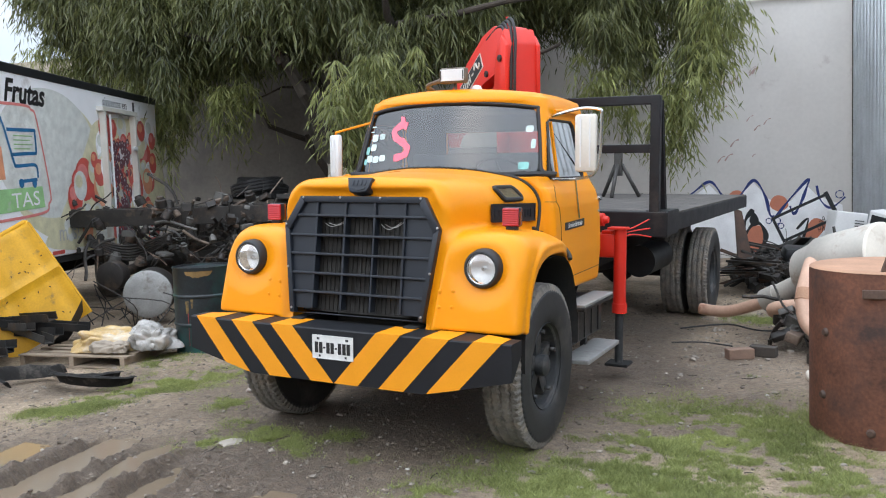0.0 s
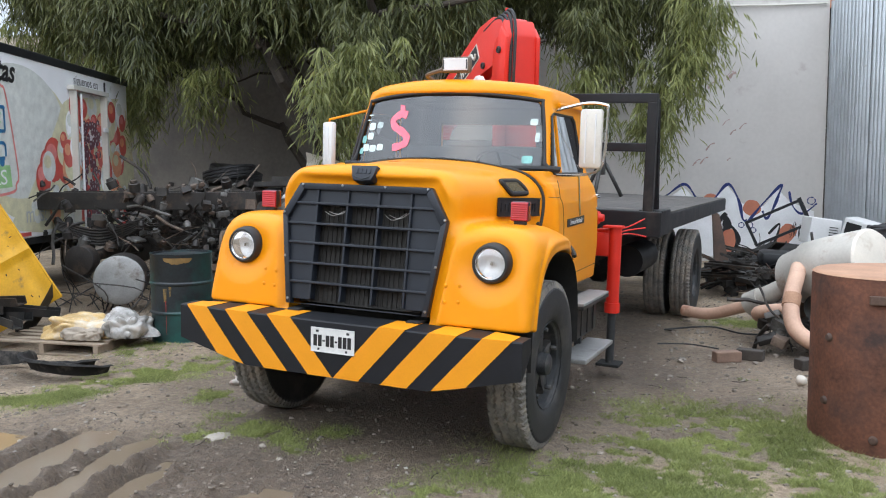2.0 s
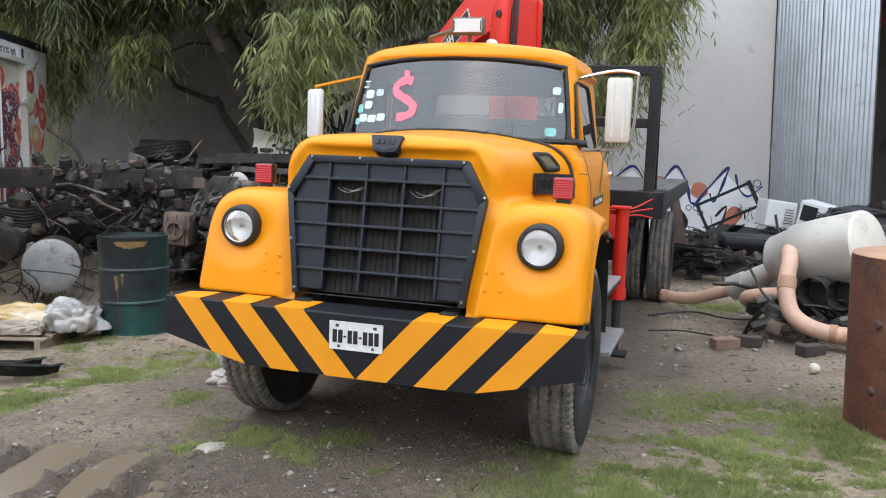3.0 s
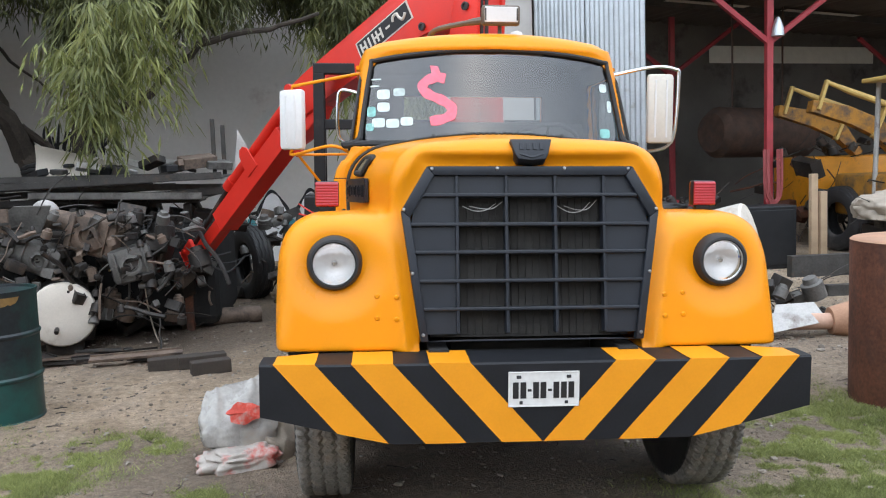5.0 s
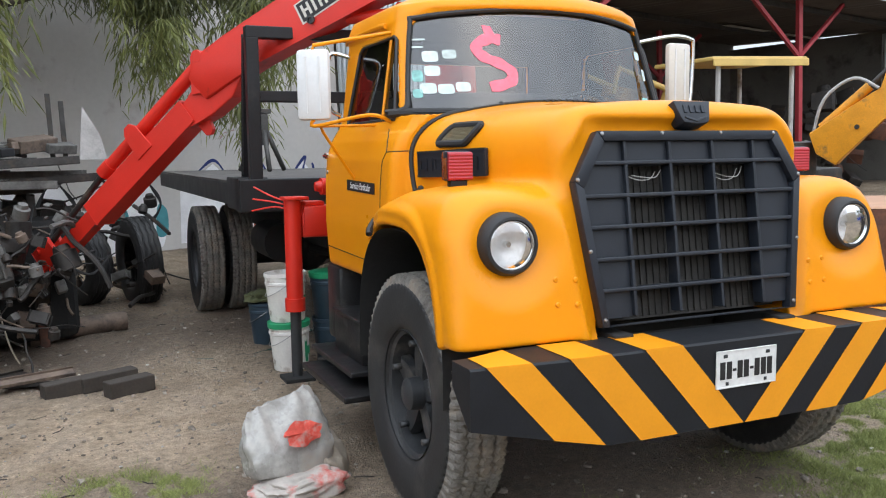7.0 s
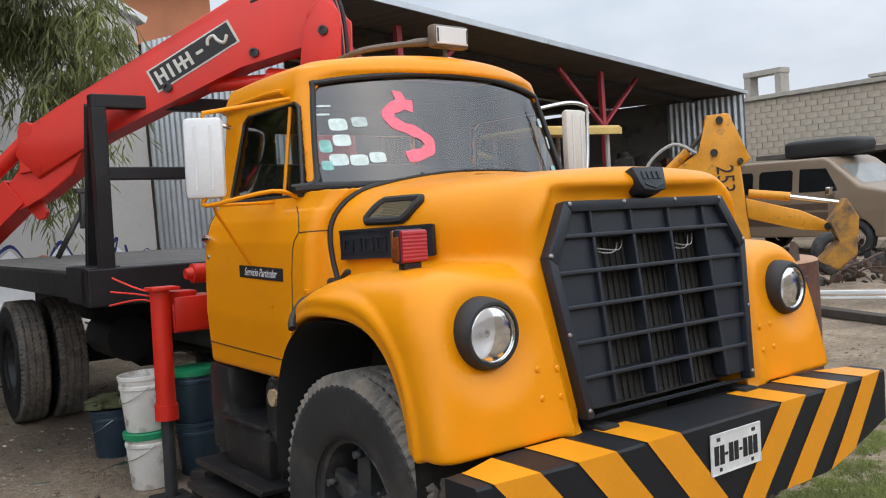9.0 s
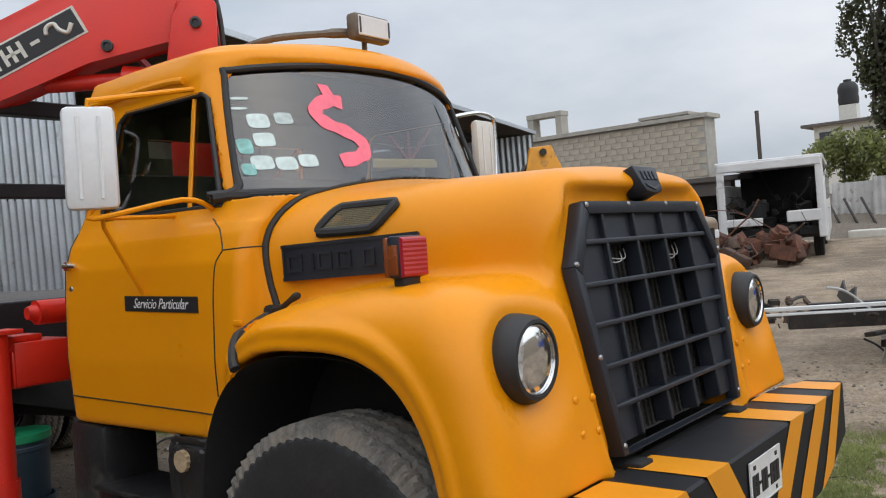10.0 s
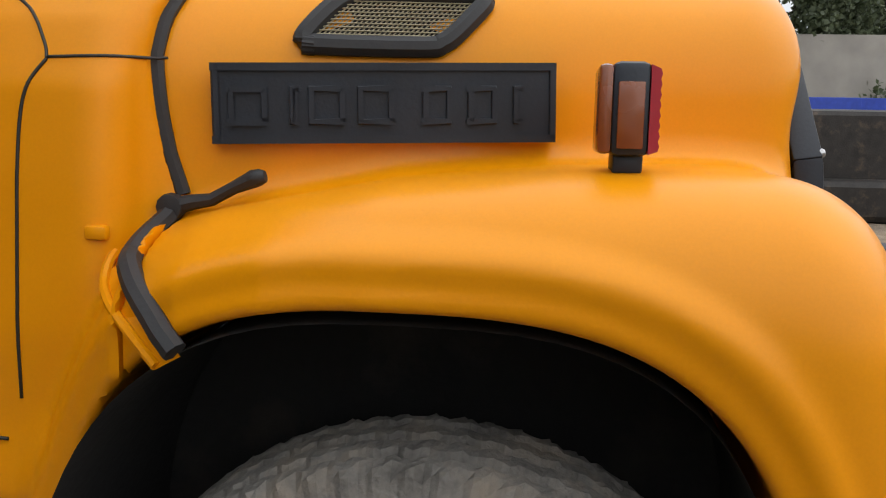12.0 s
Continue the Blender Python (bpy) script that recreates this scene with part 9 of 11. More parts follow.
# chassis nearest the fruit truck
ch = thing("stripped_chassis", pose(-5.9, 5.2, 0, 0, 0, 18), "stripped greasy truck chassis with axle and springs", "chassis")
for s in (-1, 1):
    bm = B()
    box(bm, (0, 0.42 * s, 1.38), (3.2, 0.07, 0.24), bevel=0.008)
    part("frame_rail", bm, M["grease"], ch, "deep channel rail")
    bm = B()
    for k in range(6):
        z = 0.78 + 0.02 * k
        tube(bm, arc([(-1.2, 0.42 * s, z + 0.22), (-0.6, 0.42 * s, z + 0.02 * k), (0.0, 0.42 * s, z + 0.25)], 5), 0.02, 5)
    part("leaf_spring", bm, M["grease"], ch, smooth=True)
for k in range(4):
    bm = B()
    box(bm, (-1.4 + 0.95 * k, 0, 1.38), (0.10, 0.82, 0.16), bevel=0.01)
    part("cross_member", bm, M["iron"], ch)
bm = B()
tube(bm, [(-0.6, -0.95, 0.62), (-0.6, -0.2, 0.66), (-0.6, 0, 0.68), (-0.6, 0.2, 0.66), (-0.6, 0.95, 0.62)], [0.06, 0.08, 0.17, 0.08, 0.06], 14)
part("axle", bm, M["grease"], ch, smooth=True)
bm = B()
clutter(bm, 200, ((-1.5, 1.6), (-0.75, 0.5), (0.75, 1.62)), 41, 0.19, 0.5)
tagged(part("engine_scrap", bm, GREASY, ch, "jumble of greasy engine parts", smooth=True), kind="stuff")
for s in (-1, 1):
    bm = B()
    spin(bm, [(0, -0.10), (0.19, -0.10), (0.20, -0.08), (0.20, 0.08), (0.19, 0.10), (0.10, 0.12), (0, 0.13)], pose(-0.6, 0.92 * s, 0.62, 90 * -s), 28)
    part("brake_drum", bm, M["grease"], ch, "rusty brake drum", smooth=True)
ax_t = thing("air_tank", pose(-5.45, 4.05, 0.42, 0, 0, 20), "round grey tank end lying in the scrap", "tank")
bm = B()
spin(bm, [(0, 0.275), (0.18, 0.27), (0.27, 0.255), (0.30, 0.235), (0.31, 0.20)], pose(0, 0, 0, 90, 0, 15), 36)
part("tank_end", bm, M["grey_end"], ax_t, "grey scratched tank end", smooth=True)
bm = B()
spin(bm, [(0.31, 0.20), (0.31, -0.26), (0.27, -0.30), (0, -0.30)], pose(0, 0, 0, 90, 0, 15), 36)
part("shell", bm, M["grease"], ax_t, smooth=True)

# the long pile the crane arm rests beside
wk = thing("engine_wreck", pose(0, 0, 0), "dismantled engine and axle wreck under a stack of steel sheets", "engine")
bm = B()
clutter(bm, 330, ((-5.3, -2.3), (5.1, 7.0), (0.15, 1.35)), 51, 0.26, 0.3)
tagged(part("engine_scrap", bm, GREASY, wk, "jumble of greasy engine parts", smooth=True), kind="stuff")
bm = B()
clutter(bm, 220, ((-4.9, -2.4), (4.82, 5.1), (0.3, 1.35)), 53, 0.15, 0.28)
tagged(part("linkage_scrap", bm, GREASY, wk, "rods, brackets and hoses on the engines", smooth=True), kind="stuff")
bm = B()
clutter(bm, 150, ((-6.6, -4.9), (5.6, 7.6), (0.3, 1.4)), 52, 0.24, 0.5)
tagged(part("axle_scrap", bm, GREASY, wk, smooth=True), kind="stuff")
bm = B()
box(bm, (-3.7, 6.5, 0.62), (2.9, 1.5, 1.1), bevel=0.1)
part("engine_block", bm, M["dark"], wk, "black engine block")
for k in range(3):
    bm = B()
    box(bm, (-4.75 + 1.1 * k, 5.55 + 0.2 * k, 0.72), (0.07, 0.12, 1.3), Matrix(), 0.01)
    part("upright_bracket", bm, M["iron"], wk)
bm = B()
tube(bm, arc([(-3.95, 5.45, 1.18), (-3.75, 5.35, 1.28), (-3.52, 5.33, 1.22), (-3.45, 5.33, 1.05)], 5), 0.10, 14)
tube(bm, [(-3.45, 5.33, 1.07), (-3.45, 5.33, 1.0)], 0.12, 14)
part("exhaust_elbow", bm, M["cast_brown"], wk, "rusty exhaust elbow", smooth=True)
bm = B()
tube(bm, [(-3.22, 5.3, 1.3), (-3.2, 5.28, 0.75)], 0.022, 10)
part("yellow_pipe", bm, M["digger_pale"], wk, "yellow pipe", smooth=True)
bm = B()
spin(bm, [(0, 0), (0.09, 0), (0.095, 0.2), (0.11, 0.22), (0.11, 0.27), (0, 0.28)], Matrix.Translation((-3.02, 5.25, 0.85)), 18)
part("filter_bowl", bm, M["iron"], wk, "grey filter bowl", smooth=True)
bm = B()
tube(bm, arc([(-2.86, 5.2, 0.85), (-2.85, 5.17, 0.5), (-2.80, 5.15, 0.2), (-2.74, 5.1, 0.05)], 5), 0.008, 6)
part("hanging_rope", bm, M["sack"], wk, "frayed rope hanging down", smooth=True)
def casting(name, c, size, rot, mk, label, holes=1, ribs=3):
    """A cast housing: bevelled body, raised rim, ribs, a round bore and bolt bosses."""
    m = Matrix.Translation(c) @ pose(0, 0, 0, *rot)
    bm = B()
    box(bm, (0, 0, 0), size, m, min(size) * 0.16)
    for i in range(ribs):
        box(bm, ((i + 0.5) / ribs * size[0] - size[0] / 2, -size[1] / 2 - 0.012, 0), (0.02, 0.03, size[2] * 0.85), m, 0.005)
    for i in range(holes):
        u = (i + 0.5) / holes * size[0] - size[0] / 2
        spin(bm, [(size[2] * 0.30, 0), (size[2] * 0.30, 0.05), (size[2] * 0.20, 0.055), (size[2] * 0.18, -0.02), (0, -0.02)], m @ axes((u, -size[1] / 2 - 0.005, 0), (1, 0, 0), (0, 0, 1)), 20)
    for a in range(8):
        p = m @ Vector((size[0] * 0.45 * math.cos(a * 0.785), -size[1] / 2 - 0.01, size[2] * 0.42 * math.sin(a * 0.785)))
        spin(bm, [(0, 0.012), (0.012, 0.010), (0.014, -0.01)], axes(p, (1, 0, 0), (0, 0, 1)), 6)
    return tagged(part(name, bm, M[mk], wk, label, smooth=True, sharp=35), kind="")


casting("axle_housing", (-3.28, 5.22, 1.12), (0.50, 0.4, 0.38), (0, 18, -8), "cast_brown", "rusty brown axle housing")
casting("gearbox", (-2.95, 5.15, 0.84), (0.40, 0.4, 0.34), (0, -12, 10), "cast_grey", "oily grey gearbox")
casting("engine_head", (-3.92, 5.15, 0.98), (0.66, 0.35, 0.30), (0, 24, 4), "cast_grey", "grey engine head", 2)
casting("clutch_housing", (-4.33, 4.9, 0.80), (0.34, 0.3, 0.40), (0, 5, 12), "cast_brown", "brown clutch housing")
casting("pump", (-2.75, 5.35, 0.95), (0.26, 0.25, 0.26), (0, 20, -15), "grease", "black pump")
bm = B()
prism(bm, [(0, 0), (0.55, 0.14), (0.66, 0.42), (0.30, 0.38), (0.05, 0.16)], axes((-4.35, 5.3, 1.10), (1, -0.1, -0.12), (0, -0.25, 1)), 0.02, bevel=0.006)
part("cab_panel", bm, M["cast_grey"], wk, "torn grey cab panel")
bm = B()
spin(bm, [(0, 0.05), (0.08, 0.045), (0.12, 0.02), (0.135, -0.01)], axes((-3.80, 5.35, 1.34), (1, 0.1, 0.2), (-0.2, -0.2, 1)), 28)
part("white_dish", bm, M["scrap_pale"], wk, "scuffed white round cover", smooth=True)
random.seed(505)
for k in range(9):
    bm = B()
    a = Vector((-3.0 + random.uniform(-0.3, 0.7), 5.45 + random.uniform(-0.1, 0.3), 1.25 + random.uniform(-0.1, 0.1)))
    tube(bm, arc([a, a + Vector((random.uniform(-0.1, 0.1), -0.08, -0.3)), a + Vector((random.uniform(0.1, 0.4), -0.1, -0.55)), a + Vector((random.uniform(0.3, 0.7), 0, -0.45 + random.uniform(-0.1, 0.1)))], 5), random.choice((0.006, 0.009, 0.012)), 6)
    part("hanging_hose", bm, M["rubber"], wk, smooth=True)
# steel sheets stacked on top
for k in range(9):
    r = random.Random(200 + k)
    L, W = r.uniform(1.6, 3.2), r.uniform(0.4, 0.9)
    bm = B()
    box(bm, (0, 0, 0), (L, W, 0.022), bevel=0.004)
    box(bm, (0, -W / 2, 0.03), (L, 0.012, 0.06))
    ob = part("steel_sheet", bm, M[r.choice(["iron", "grease", "cast_grey"])])
    ob.matrix_basis = pose(-3.5 + r.uniform(-0.5, 0.4), 6.4 + r.uniform(-0.4, 0.4), 1.36 + 0.036 * k, r.uniform(-2, 2), r.uniform(-2, 2), r.uniform(-8, 8))
    tagged(ob, "dull steel sheet in a loose stack on the wreck", "steel sheet", "stacked sheets")
for k, (x, y, sx_, sy_, rz) in enumerate(((-3.80, 6.6, 0.85, 0.6, 8), (-2.7, 6.7, 0.62, 0.35, -4))):
    bm = B()
    g = []
    for i in range(13):
        u = i / 12
        if k == 0:
            g.append([bm.verts.new((1.0 * (u - 0.5), 0.16 * math.sin(2.2 * v) + 0.10 * u * u + 0.01 * noise.noise(Vector((u * 5, v * 5, 0))), (0.26 * (1 - u) ** 0.8 + 0.12) * v - 0.04 * u)) for v in np.linspace(0, 1, 7)])
        else:
            g.append([bm.verts.new((sx_ * (u - 0.5), sy_ * (v - 0.5), 0.2 * (1 - u * 0.6) * math.sin(math.pi * (0.25 + 0.5 * v)) + 0.02 * noise.noise(Vector((u * 5, v * 5, k))))) for v in np.linspace(0, 1, 7)])
    for a, b in zip(g, g[1:]):
        for j in range(6):
            bm.faces.new((a[j], b[j], b[j + 1], a[j + 1]))
    bmesh.ops.solidify(bm, geom=bm.faces[:], thickness=0.012)
    ob = part("fairing", bm, M["pale_cap"] if k == 0 else M["scrap_pale"], None, smooth=True)
    ob.matrix_basis = pose(x, y, 1.68, 0, 0, rz)
    tagged(ob, "cracked white fibreglass fairing on the sheet stack", "fairing")
for k in range(22):
    r = random.Random(300 + k)
    bm = B()
    s = r.uniform(0.06, 0.2)
    box(bm, (0, 0, 0), (s * 2, s, s * 0.6), bevel=0.01)
    ob = part("loose_part", bm, M[r.choice(["iron", "grease", "cast_grey", "scrap_pale", "cast_brown", "black_paint"])])
    ob.matrix_basis = pose(-3.3 + r.uniform(-1.1, 1.1), 6.4 + r.uniform(-0.3, 0.3), 1.72 + r.uniform(0, 0.10), r.uniform(-20, 20), r.uniform(-20, 20), r.uniform(0, 180))
    tagged(ob, "small loose machine part on the sheet stack", "machine part", "loose parts")
for x, h in ((-2.33, 0.62), (-2.22, 0.55)):
    bm = B()
    box(bm, (x, 6.5, 1.66 + h / 2), (0.045, 0.035, h), bevel=0.004)
    tagged(part("upright_bar", bm, M["iron"]), "dull upright bar on the sheet stack", "bar", "upright bars")
bm = B()
prism(bm, [(0, 0), (0.24, 0.0), (0.20, 0.22), (0.06, 0.50), (0.02, 0.2)], axes((-2.10, 6.4, 1.65), (1, 0, 0), (0, 0, 1)), 0.01)
tagged(part("torn_sheet", bm, M["scrap_pale"]), "torn pale sheet standing on the stack", "sheet metal")

tw_ = thing("round_tank", pose(-3.52, 4.80, 0.41, 0, 0, 20), "white round-ended tank standing in the scrap", "tank")
bm = B()
spin(bm, [(0, -0.026), (0.14, -0.024), (0.245, -0.014), (0.288, 0.004), (0.302, 0.03), (0.305, 0.06)], pose(0, 0, 0, -90), 40)
part("tank_end", bm, M["pale_cap"], tw_, "scuffed white tank end", smooth=True)
bm = B()
spin(bm, [(0.305, 0.06), (0.310, 0.065), (0.310, 0.085), (0.304, 0.09), (0.304, 0.8)], pose(0, 0, 0, -90), 40)
part("shell", bm, M["grease"], tw_, "dark tank shell", smooth=True)
bm = B()
box(bm, (0, 0.35, -0.34), (0.34, 0.4, 0.14), bevel=0.02)
part("cradle", bm, M["grease"], tw_)
bm = B()
tube(bm, [(-2.68, 5.92, 0.12), (-2.45, 5.95, 0.13), (-1.85, 6.05, 0.13)], [0.12, 0.095, 0.09], 16)
tagged(part("exhaust_pipe", bm, M["cast_brown"], smooth=True), "short rusty exhaust pipe lying on the earth", "pipe")
bm = B()
box(bm, (-2.55, 5.75, 0.22), (0.08, 0.10, 0.42), bevel=0.01)
tagged(part("red_jack", bm, M["rust"]), "dark red jack under the crane arm", "jack")
tyre_thing(pose(-1.55, 7.6, 0.5, 0, 0, 12), 0.5, 0.26, "black truck tyre standing beside the bed")
tyre_thing(pose(-2.15, 7.9, 0.5, 0, 0, 30), 0.48, 0.26, "worn black tyre standing in the scrap")
bm = B()
clutter(bm, 50, ((-2.4, -1.3), (6.9, 8.6), (0.1, 1.2)), 57, 0.25, 0.35)
tagged(part("axle_scrap", bm, GREASY, smooth=True), "greasy axle ends and hoses beside the bed", "scrap", kind="stuff")
for k in range(8):
    r = random.Random(400 + k)
    girder(-2.9 + r.uniform(-0.9, 0.7), 4.75 + r.uniform(-0.6, 0.5), 0.03 + 0.01 * k, r.uniform(0.3, 0.9), r.uniform(-60, 60), r.uniform(-5, 5), r.choice(["iron", "grease", "cast_brown"]), 0.12, 0.02, "flat scrap iron on the earth")
# tyres heaped against the wall
for k in range(14):
    r = random.Random(500 + k)
    tyre_thing(pose(-8.6 + 0.55 * (k % 8) + r.uniform(-0.1, 0.1), 8.7 + r.uniform(-0.3, 0.3), 0.25 + 0.5 * (k % 4) + r.uniform(-0.05, 0.05), r.uniform(-15, 15), 90 + r.uniform(-18, 18), 0), 0.48, 0.26, "old black truck tyre heaped by the wall", "heaped tyres")
bm = B()
box(bm, (-6.4, 8.8, 0.6), (4.6, 0.9, 1.2), bevel=0.2)
tagged(part("scrap_mound", bm, M["dark"]), "dark mound of scrap under the tyres", "scrap heap")
for k in range(14):
    r = random.Random(600 + k)
    girder(-7.0 + r.uniform(-1.2, 2.5), 6.9 + r.uniform(-0.8, 0.8), 0.5 + 0.06 * k, r.uniform(0.8, 2.2), r.uniform(-30, 30), r.uniform(-15, 15), r.choice(["grease", "iron", "grease"]))

# ---- driver's side: rusty tank, pipes, scrap heap ----
rc = thing("rusty_tank", pose(3.14, 1.98, gz(3.1, 2.0) - 0.02), "open rusty brown steel cylinder standing on the earth", "tank")
bm = B()
spin(bm, [(0.53, 0), (0.545, 0), (0.545, 1.10), (0.538, 1.125), (0.52, 1.13), (0.50, 1.128)], None, 64)
part("shell", bm, M["rust"], rc, "rusty brown shell", smooth=True)
bm = B()
spin(bm, [(0.545, 1.122), (0.53, 1.133), (0.47, 1.135), (0.2, 1.13), (0, 1.128)], None, 64)
part("lid", bm, M["rust_light"], rc, "pale rusted lid", smooth=True)
bm = B()
box(bm, (-0.12, -0.54, 1.00), (0.20, 0.03, 0.055), bevel=0.006)
part("lug", bm, M["scrap_brown"], rc, "rusty lug")
bm = B()
prism(bm, [(0, 0), (0.16, 0), (0.13, 0.12), (0.05, 0.15)], axes((-0.12, -0.46, 1.13), (1, 0.2, 0), (0, 0, 1)), 0.03)
part("lug", bm, M["scrap_brown"], rc, "rusty lug")
for a, z in ((3.8, 0.72), (3.75, 0.30), (4.4, 0.12)):
    bm = B()
    spin(bm, [(0, 0.02), (0.02, 0.018), (0.03, 0)], axes((0.545 * math.cos(a), 0.545 * math.sin(a), z), (-math.sin(a), math.cos(a), 0), (0, 0, 1)), 10)
    part("bolt", bm, M["scrap_brown"], rc, smooth=True)

sv = thing("muffler_tank", Matrix(), "big dusty silver tank with flaking pink pipes, lying on scrap", "tank")
bm = B()
p, q = Vector((2.36, 5.45, 0.62)), Vector((3.17, 4.86, 0.86))
am = axes(p, q - p, (0, 0, 1)) @ Matrix(((0, 0, 1, 0), (1, 0, 0, 0), (0, 1, 0, 0), (0, 0, 0, 1)))
L = (q - p).length
spin(bm, [(0, 0), (0.16, 0.01), (0.25, 0.08), (0.30, 0.30), (0.33, 0.34), (0.345, L * 0.6), (0.35, L - 0.03), (0.345, L)], am, 36)
part("shell", bm, M["silver"], sv, "dusty silver shell", smooth=True)
bm = B()
spin(bm, [(0.348, L - 0.005), (0.33, L + 0.02), (0.2, L + 0.05), (0, L + 0.06)], am, 36)
part("end_cap", bm, M["pale_cap"], sv, "pale domed end", smooth=True)
bm = B()
tube(bm, arc([(1.25, 5.95, 0.13), (1.55, 5.85, 0.12), (1.85, 5.70, 0.22), (2.05, 5.62, 0.30)], 5), 0.066, 16)
part("pipe", bm, M["salmon"], sv, "flaking pink pipe", smooth=True)
bm = B()
tube(bm, [(2.0, 5.66, 0.28), (2.14, 5.58, 0.36)], 0.135, 18)
tube(bm, [(2.1, 5.6, 0.34), (2.45, 5.42, 0.55)], 0.115, 18)
part("pipe_flange", bm, M["silver"], sv, smooth=True)
bm = B()
tube(bm, arc([(2.50, 5.05, 0.78), (2.48, 4.75, 0.70), (2.44, 4.55, 0.48), (2.50, 4.40, 0.24), (2.75, 4.28, 0.12), (3.2, 4.18, 0.11), (3.6, 4.1, 0.11)], 7), 0.078, 18)
part("pipe", bm, M["salmon"], sv, "bent flaking pink pipe", smooth=True)
bm = B()
tube(bm, [(2.455, 4.60, 0.55), (2.44, 4.53, 0.45)], 0.085, 18)
part("pipe_band", bm, M["rust_light"], sv, smooth=True)
bm = B()
tube(bm, [(2.8, 4.265, 0.115), (2.86, 4.25, 0.113)], 0.085, 18)
part("pipe_band", bm, M["rust_light"], sv, smooth=True)
bm = B()
tube(bm, [(3.6, 4.1, 0.11), (3.9, 4.05, 0.13)], [0.13, 0.20], 18)
part("pipe_band", bm, M["rust_light"], sv, smooth=True)
bm = B()
tube(bm, arc([(2.25, 5.30, 0.18), (2.12, 5.12, 0.26), (2.2, 4.98, 0.32), (2.5, 4.95, 0.36)], 5), 0.07, 14)
part("pipe", bm, M["salmon"], sv, smooth=True)
for k in range(2):
    bm = B()
    spin(bm, [(0, -0.03), (0.13, -0.03), (0.14, 0), (0.14, 0.2)], axes((2.78 + 0.24 * k, 4.85 - 0.1 * k, 0.42), (0.85, -0.5, 0), (0, 0, 1)), 22)
    part("end_plate", bm, M["iron"], sv, "round bolted plate", smooth=True)
bm = B()
clutter(bm, 70, ((2.1, 3.9), (4.4, 5.5), (0.05, 0.36)), 61, 0.26)
tagged(part("iron_scrap", bm, GREASY, smooth=True), "greasy scrap iron under the silver tank", "scrap", kind="stuff")
bm = B()
random.seed(18)
for k in range(2):
    prism(bm, [(0, 0), (0.5, 0.03), (0.45, 0.18), (0.1, 0.2)], axes((2.95 + 0.1 * k, 4.0 + 0.16 * k, 0.04 + 0.05 * k), (1, -0.15 * k, 0.10), (-0.1, 0.5, 0.6)), 0.008)
tagged(part("crumpled_sheet", bm, M["scrap_pale"]), "crumpled pale sheet metal", "sheet metal")
for k, (x, y, rz, mk) in enumerate(((1.90, 4.05, 30, "brick"), (2.10, 4.20, -10, "wood_dark"), (2.62, 4.02, 40, "wood_dark"))):
    bm = B()
    box(bm, (0, 0, 0.05), (0.25, 0.12, 0.10), bevel=0.010)
    ob = part("brick", bm, M[mk])
    ob.matrix_basis = pose(x, y, gz(x, y), 0, 0, rz)
    tagged(ob, "loose old brick on the earth" if mk == "brick" else "dark oily block on the earth", "brick", "loose bricks")
bm = B()
bmesh.ops.create_icosphere(bm, subdivisions=2, radius=0.045)
for v in bm.verts:
    v.co *= 1 + 0.35 * noise.noise(v.co * 14)
ob = part("white_lump", bm, M["pale_cap"], None, smooth=True)
ob.matrix_basis = pose(2.55, 3.2, 0.03)
tagged(ob, "white crumbly lump on the earth", "lump")

# scrap heap along the graffiti wall
hp_ = thing("scrap_heap", Matrix(), "heap of rusty scrap iron against the wall", "scrap heap")
bm = B()
spin(bm, [(0, 0.55), (0.9, 0.45), (1.7, 0.15), (2.2, -0.05)], Matrix.Translation((2.7, 11.2, 0)) @ Matrix.Diagonal((0.9, 1.0, 1, 1)), 20)
for v in bm.verts:
    v.co += Vector((0, 0, 0.15 * noise.noise(v.co * 1.5)))
part("core", bm, M["dark"], hp_, smooth=True)
bm = B()
clutter(bm, 520, ((1.25, 4.2), (8.4, 12.6), (0.03, 0.36)), 71, 0.22, 0.4)
tagged(part("iron_scrap", bm, [M["iron"], M["grease"], M["scrap_brown"]], hp_, "rusty pipes, brackets and blocks", smooth=True), kind="stuff")
random.seed(91)
for k in range(44):
    girder(random.uniform(1.3, 4.0), random.uniform(8.2, 12.4), 0.06 + random.random() * 0.40, random.uniform(0.5, 1.6), random.uniform(-70, 70), random.uniform(-28, 28), random.choice(["scrap_brown", "iron", "grease", "grease"]), random.uniform(0.05, 0.18), 0.03)
bm = B()
fr_ = axes((1.75, 12.3, 0.42), (0.9, 0.2, 0.42), (-0.35, 0, 1))
for c, s in (((0.5, 0, 0), (1.05, 0.05, 0.04)), ((0.5, 0.45, 0), (1.05, 0.05, 0.04)), ((0, 0.22, 0), (0.05, 0.48, 0.04)), ((1.0, 0.22, 0), (0.07, 0.55, 0.05))):
    box(bm, c, s, fr_, 0.004)
tagged(part("window_frame_scrap", bm, M["black_paint"]), "black steel window frame leaning on the heap", "frame")
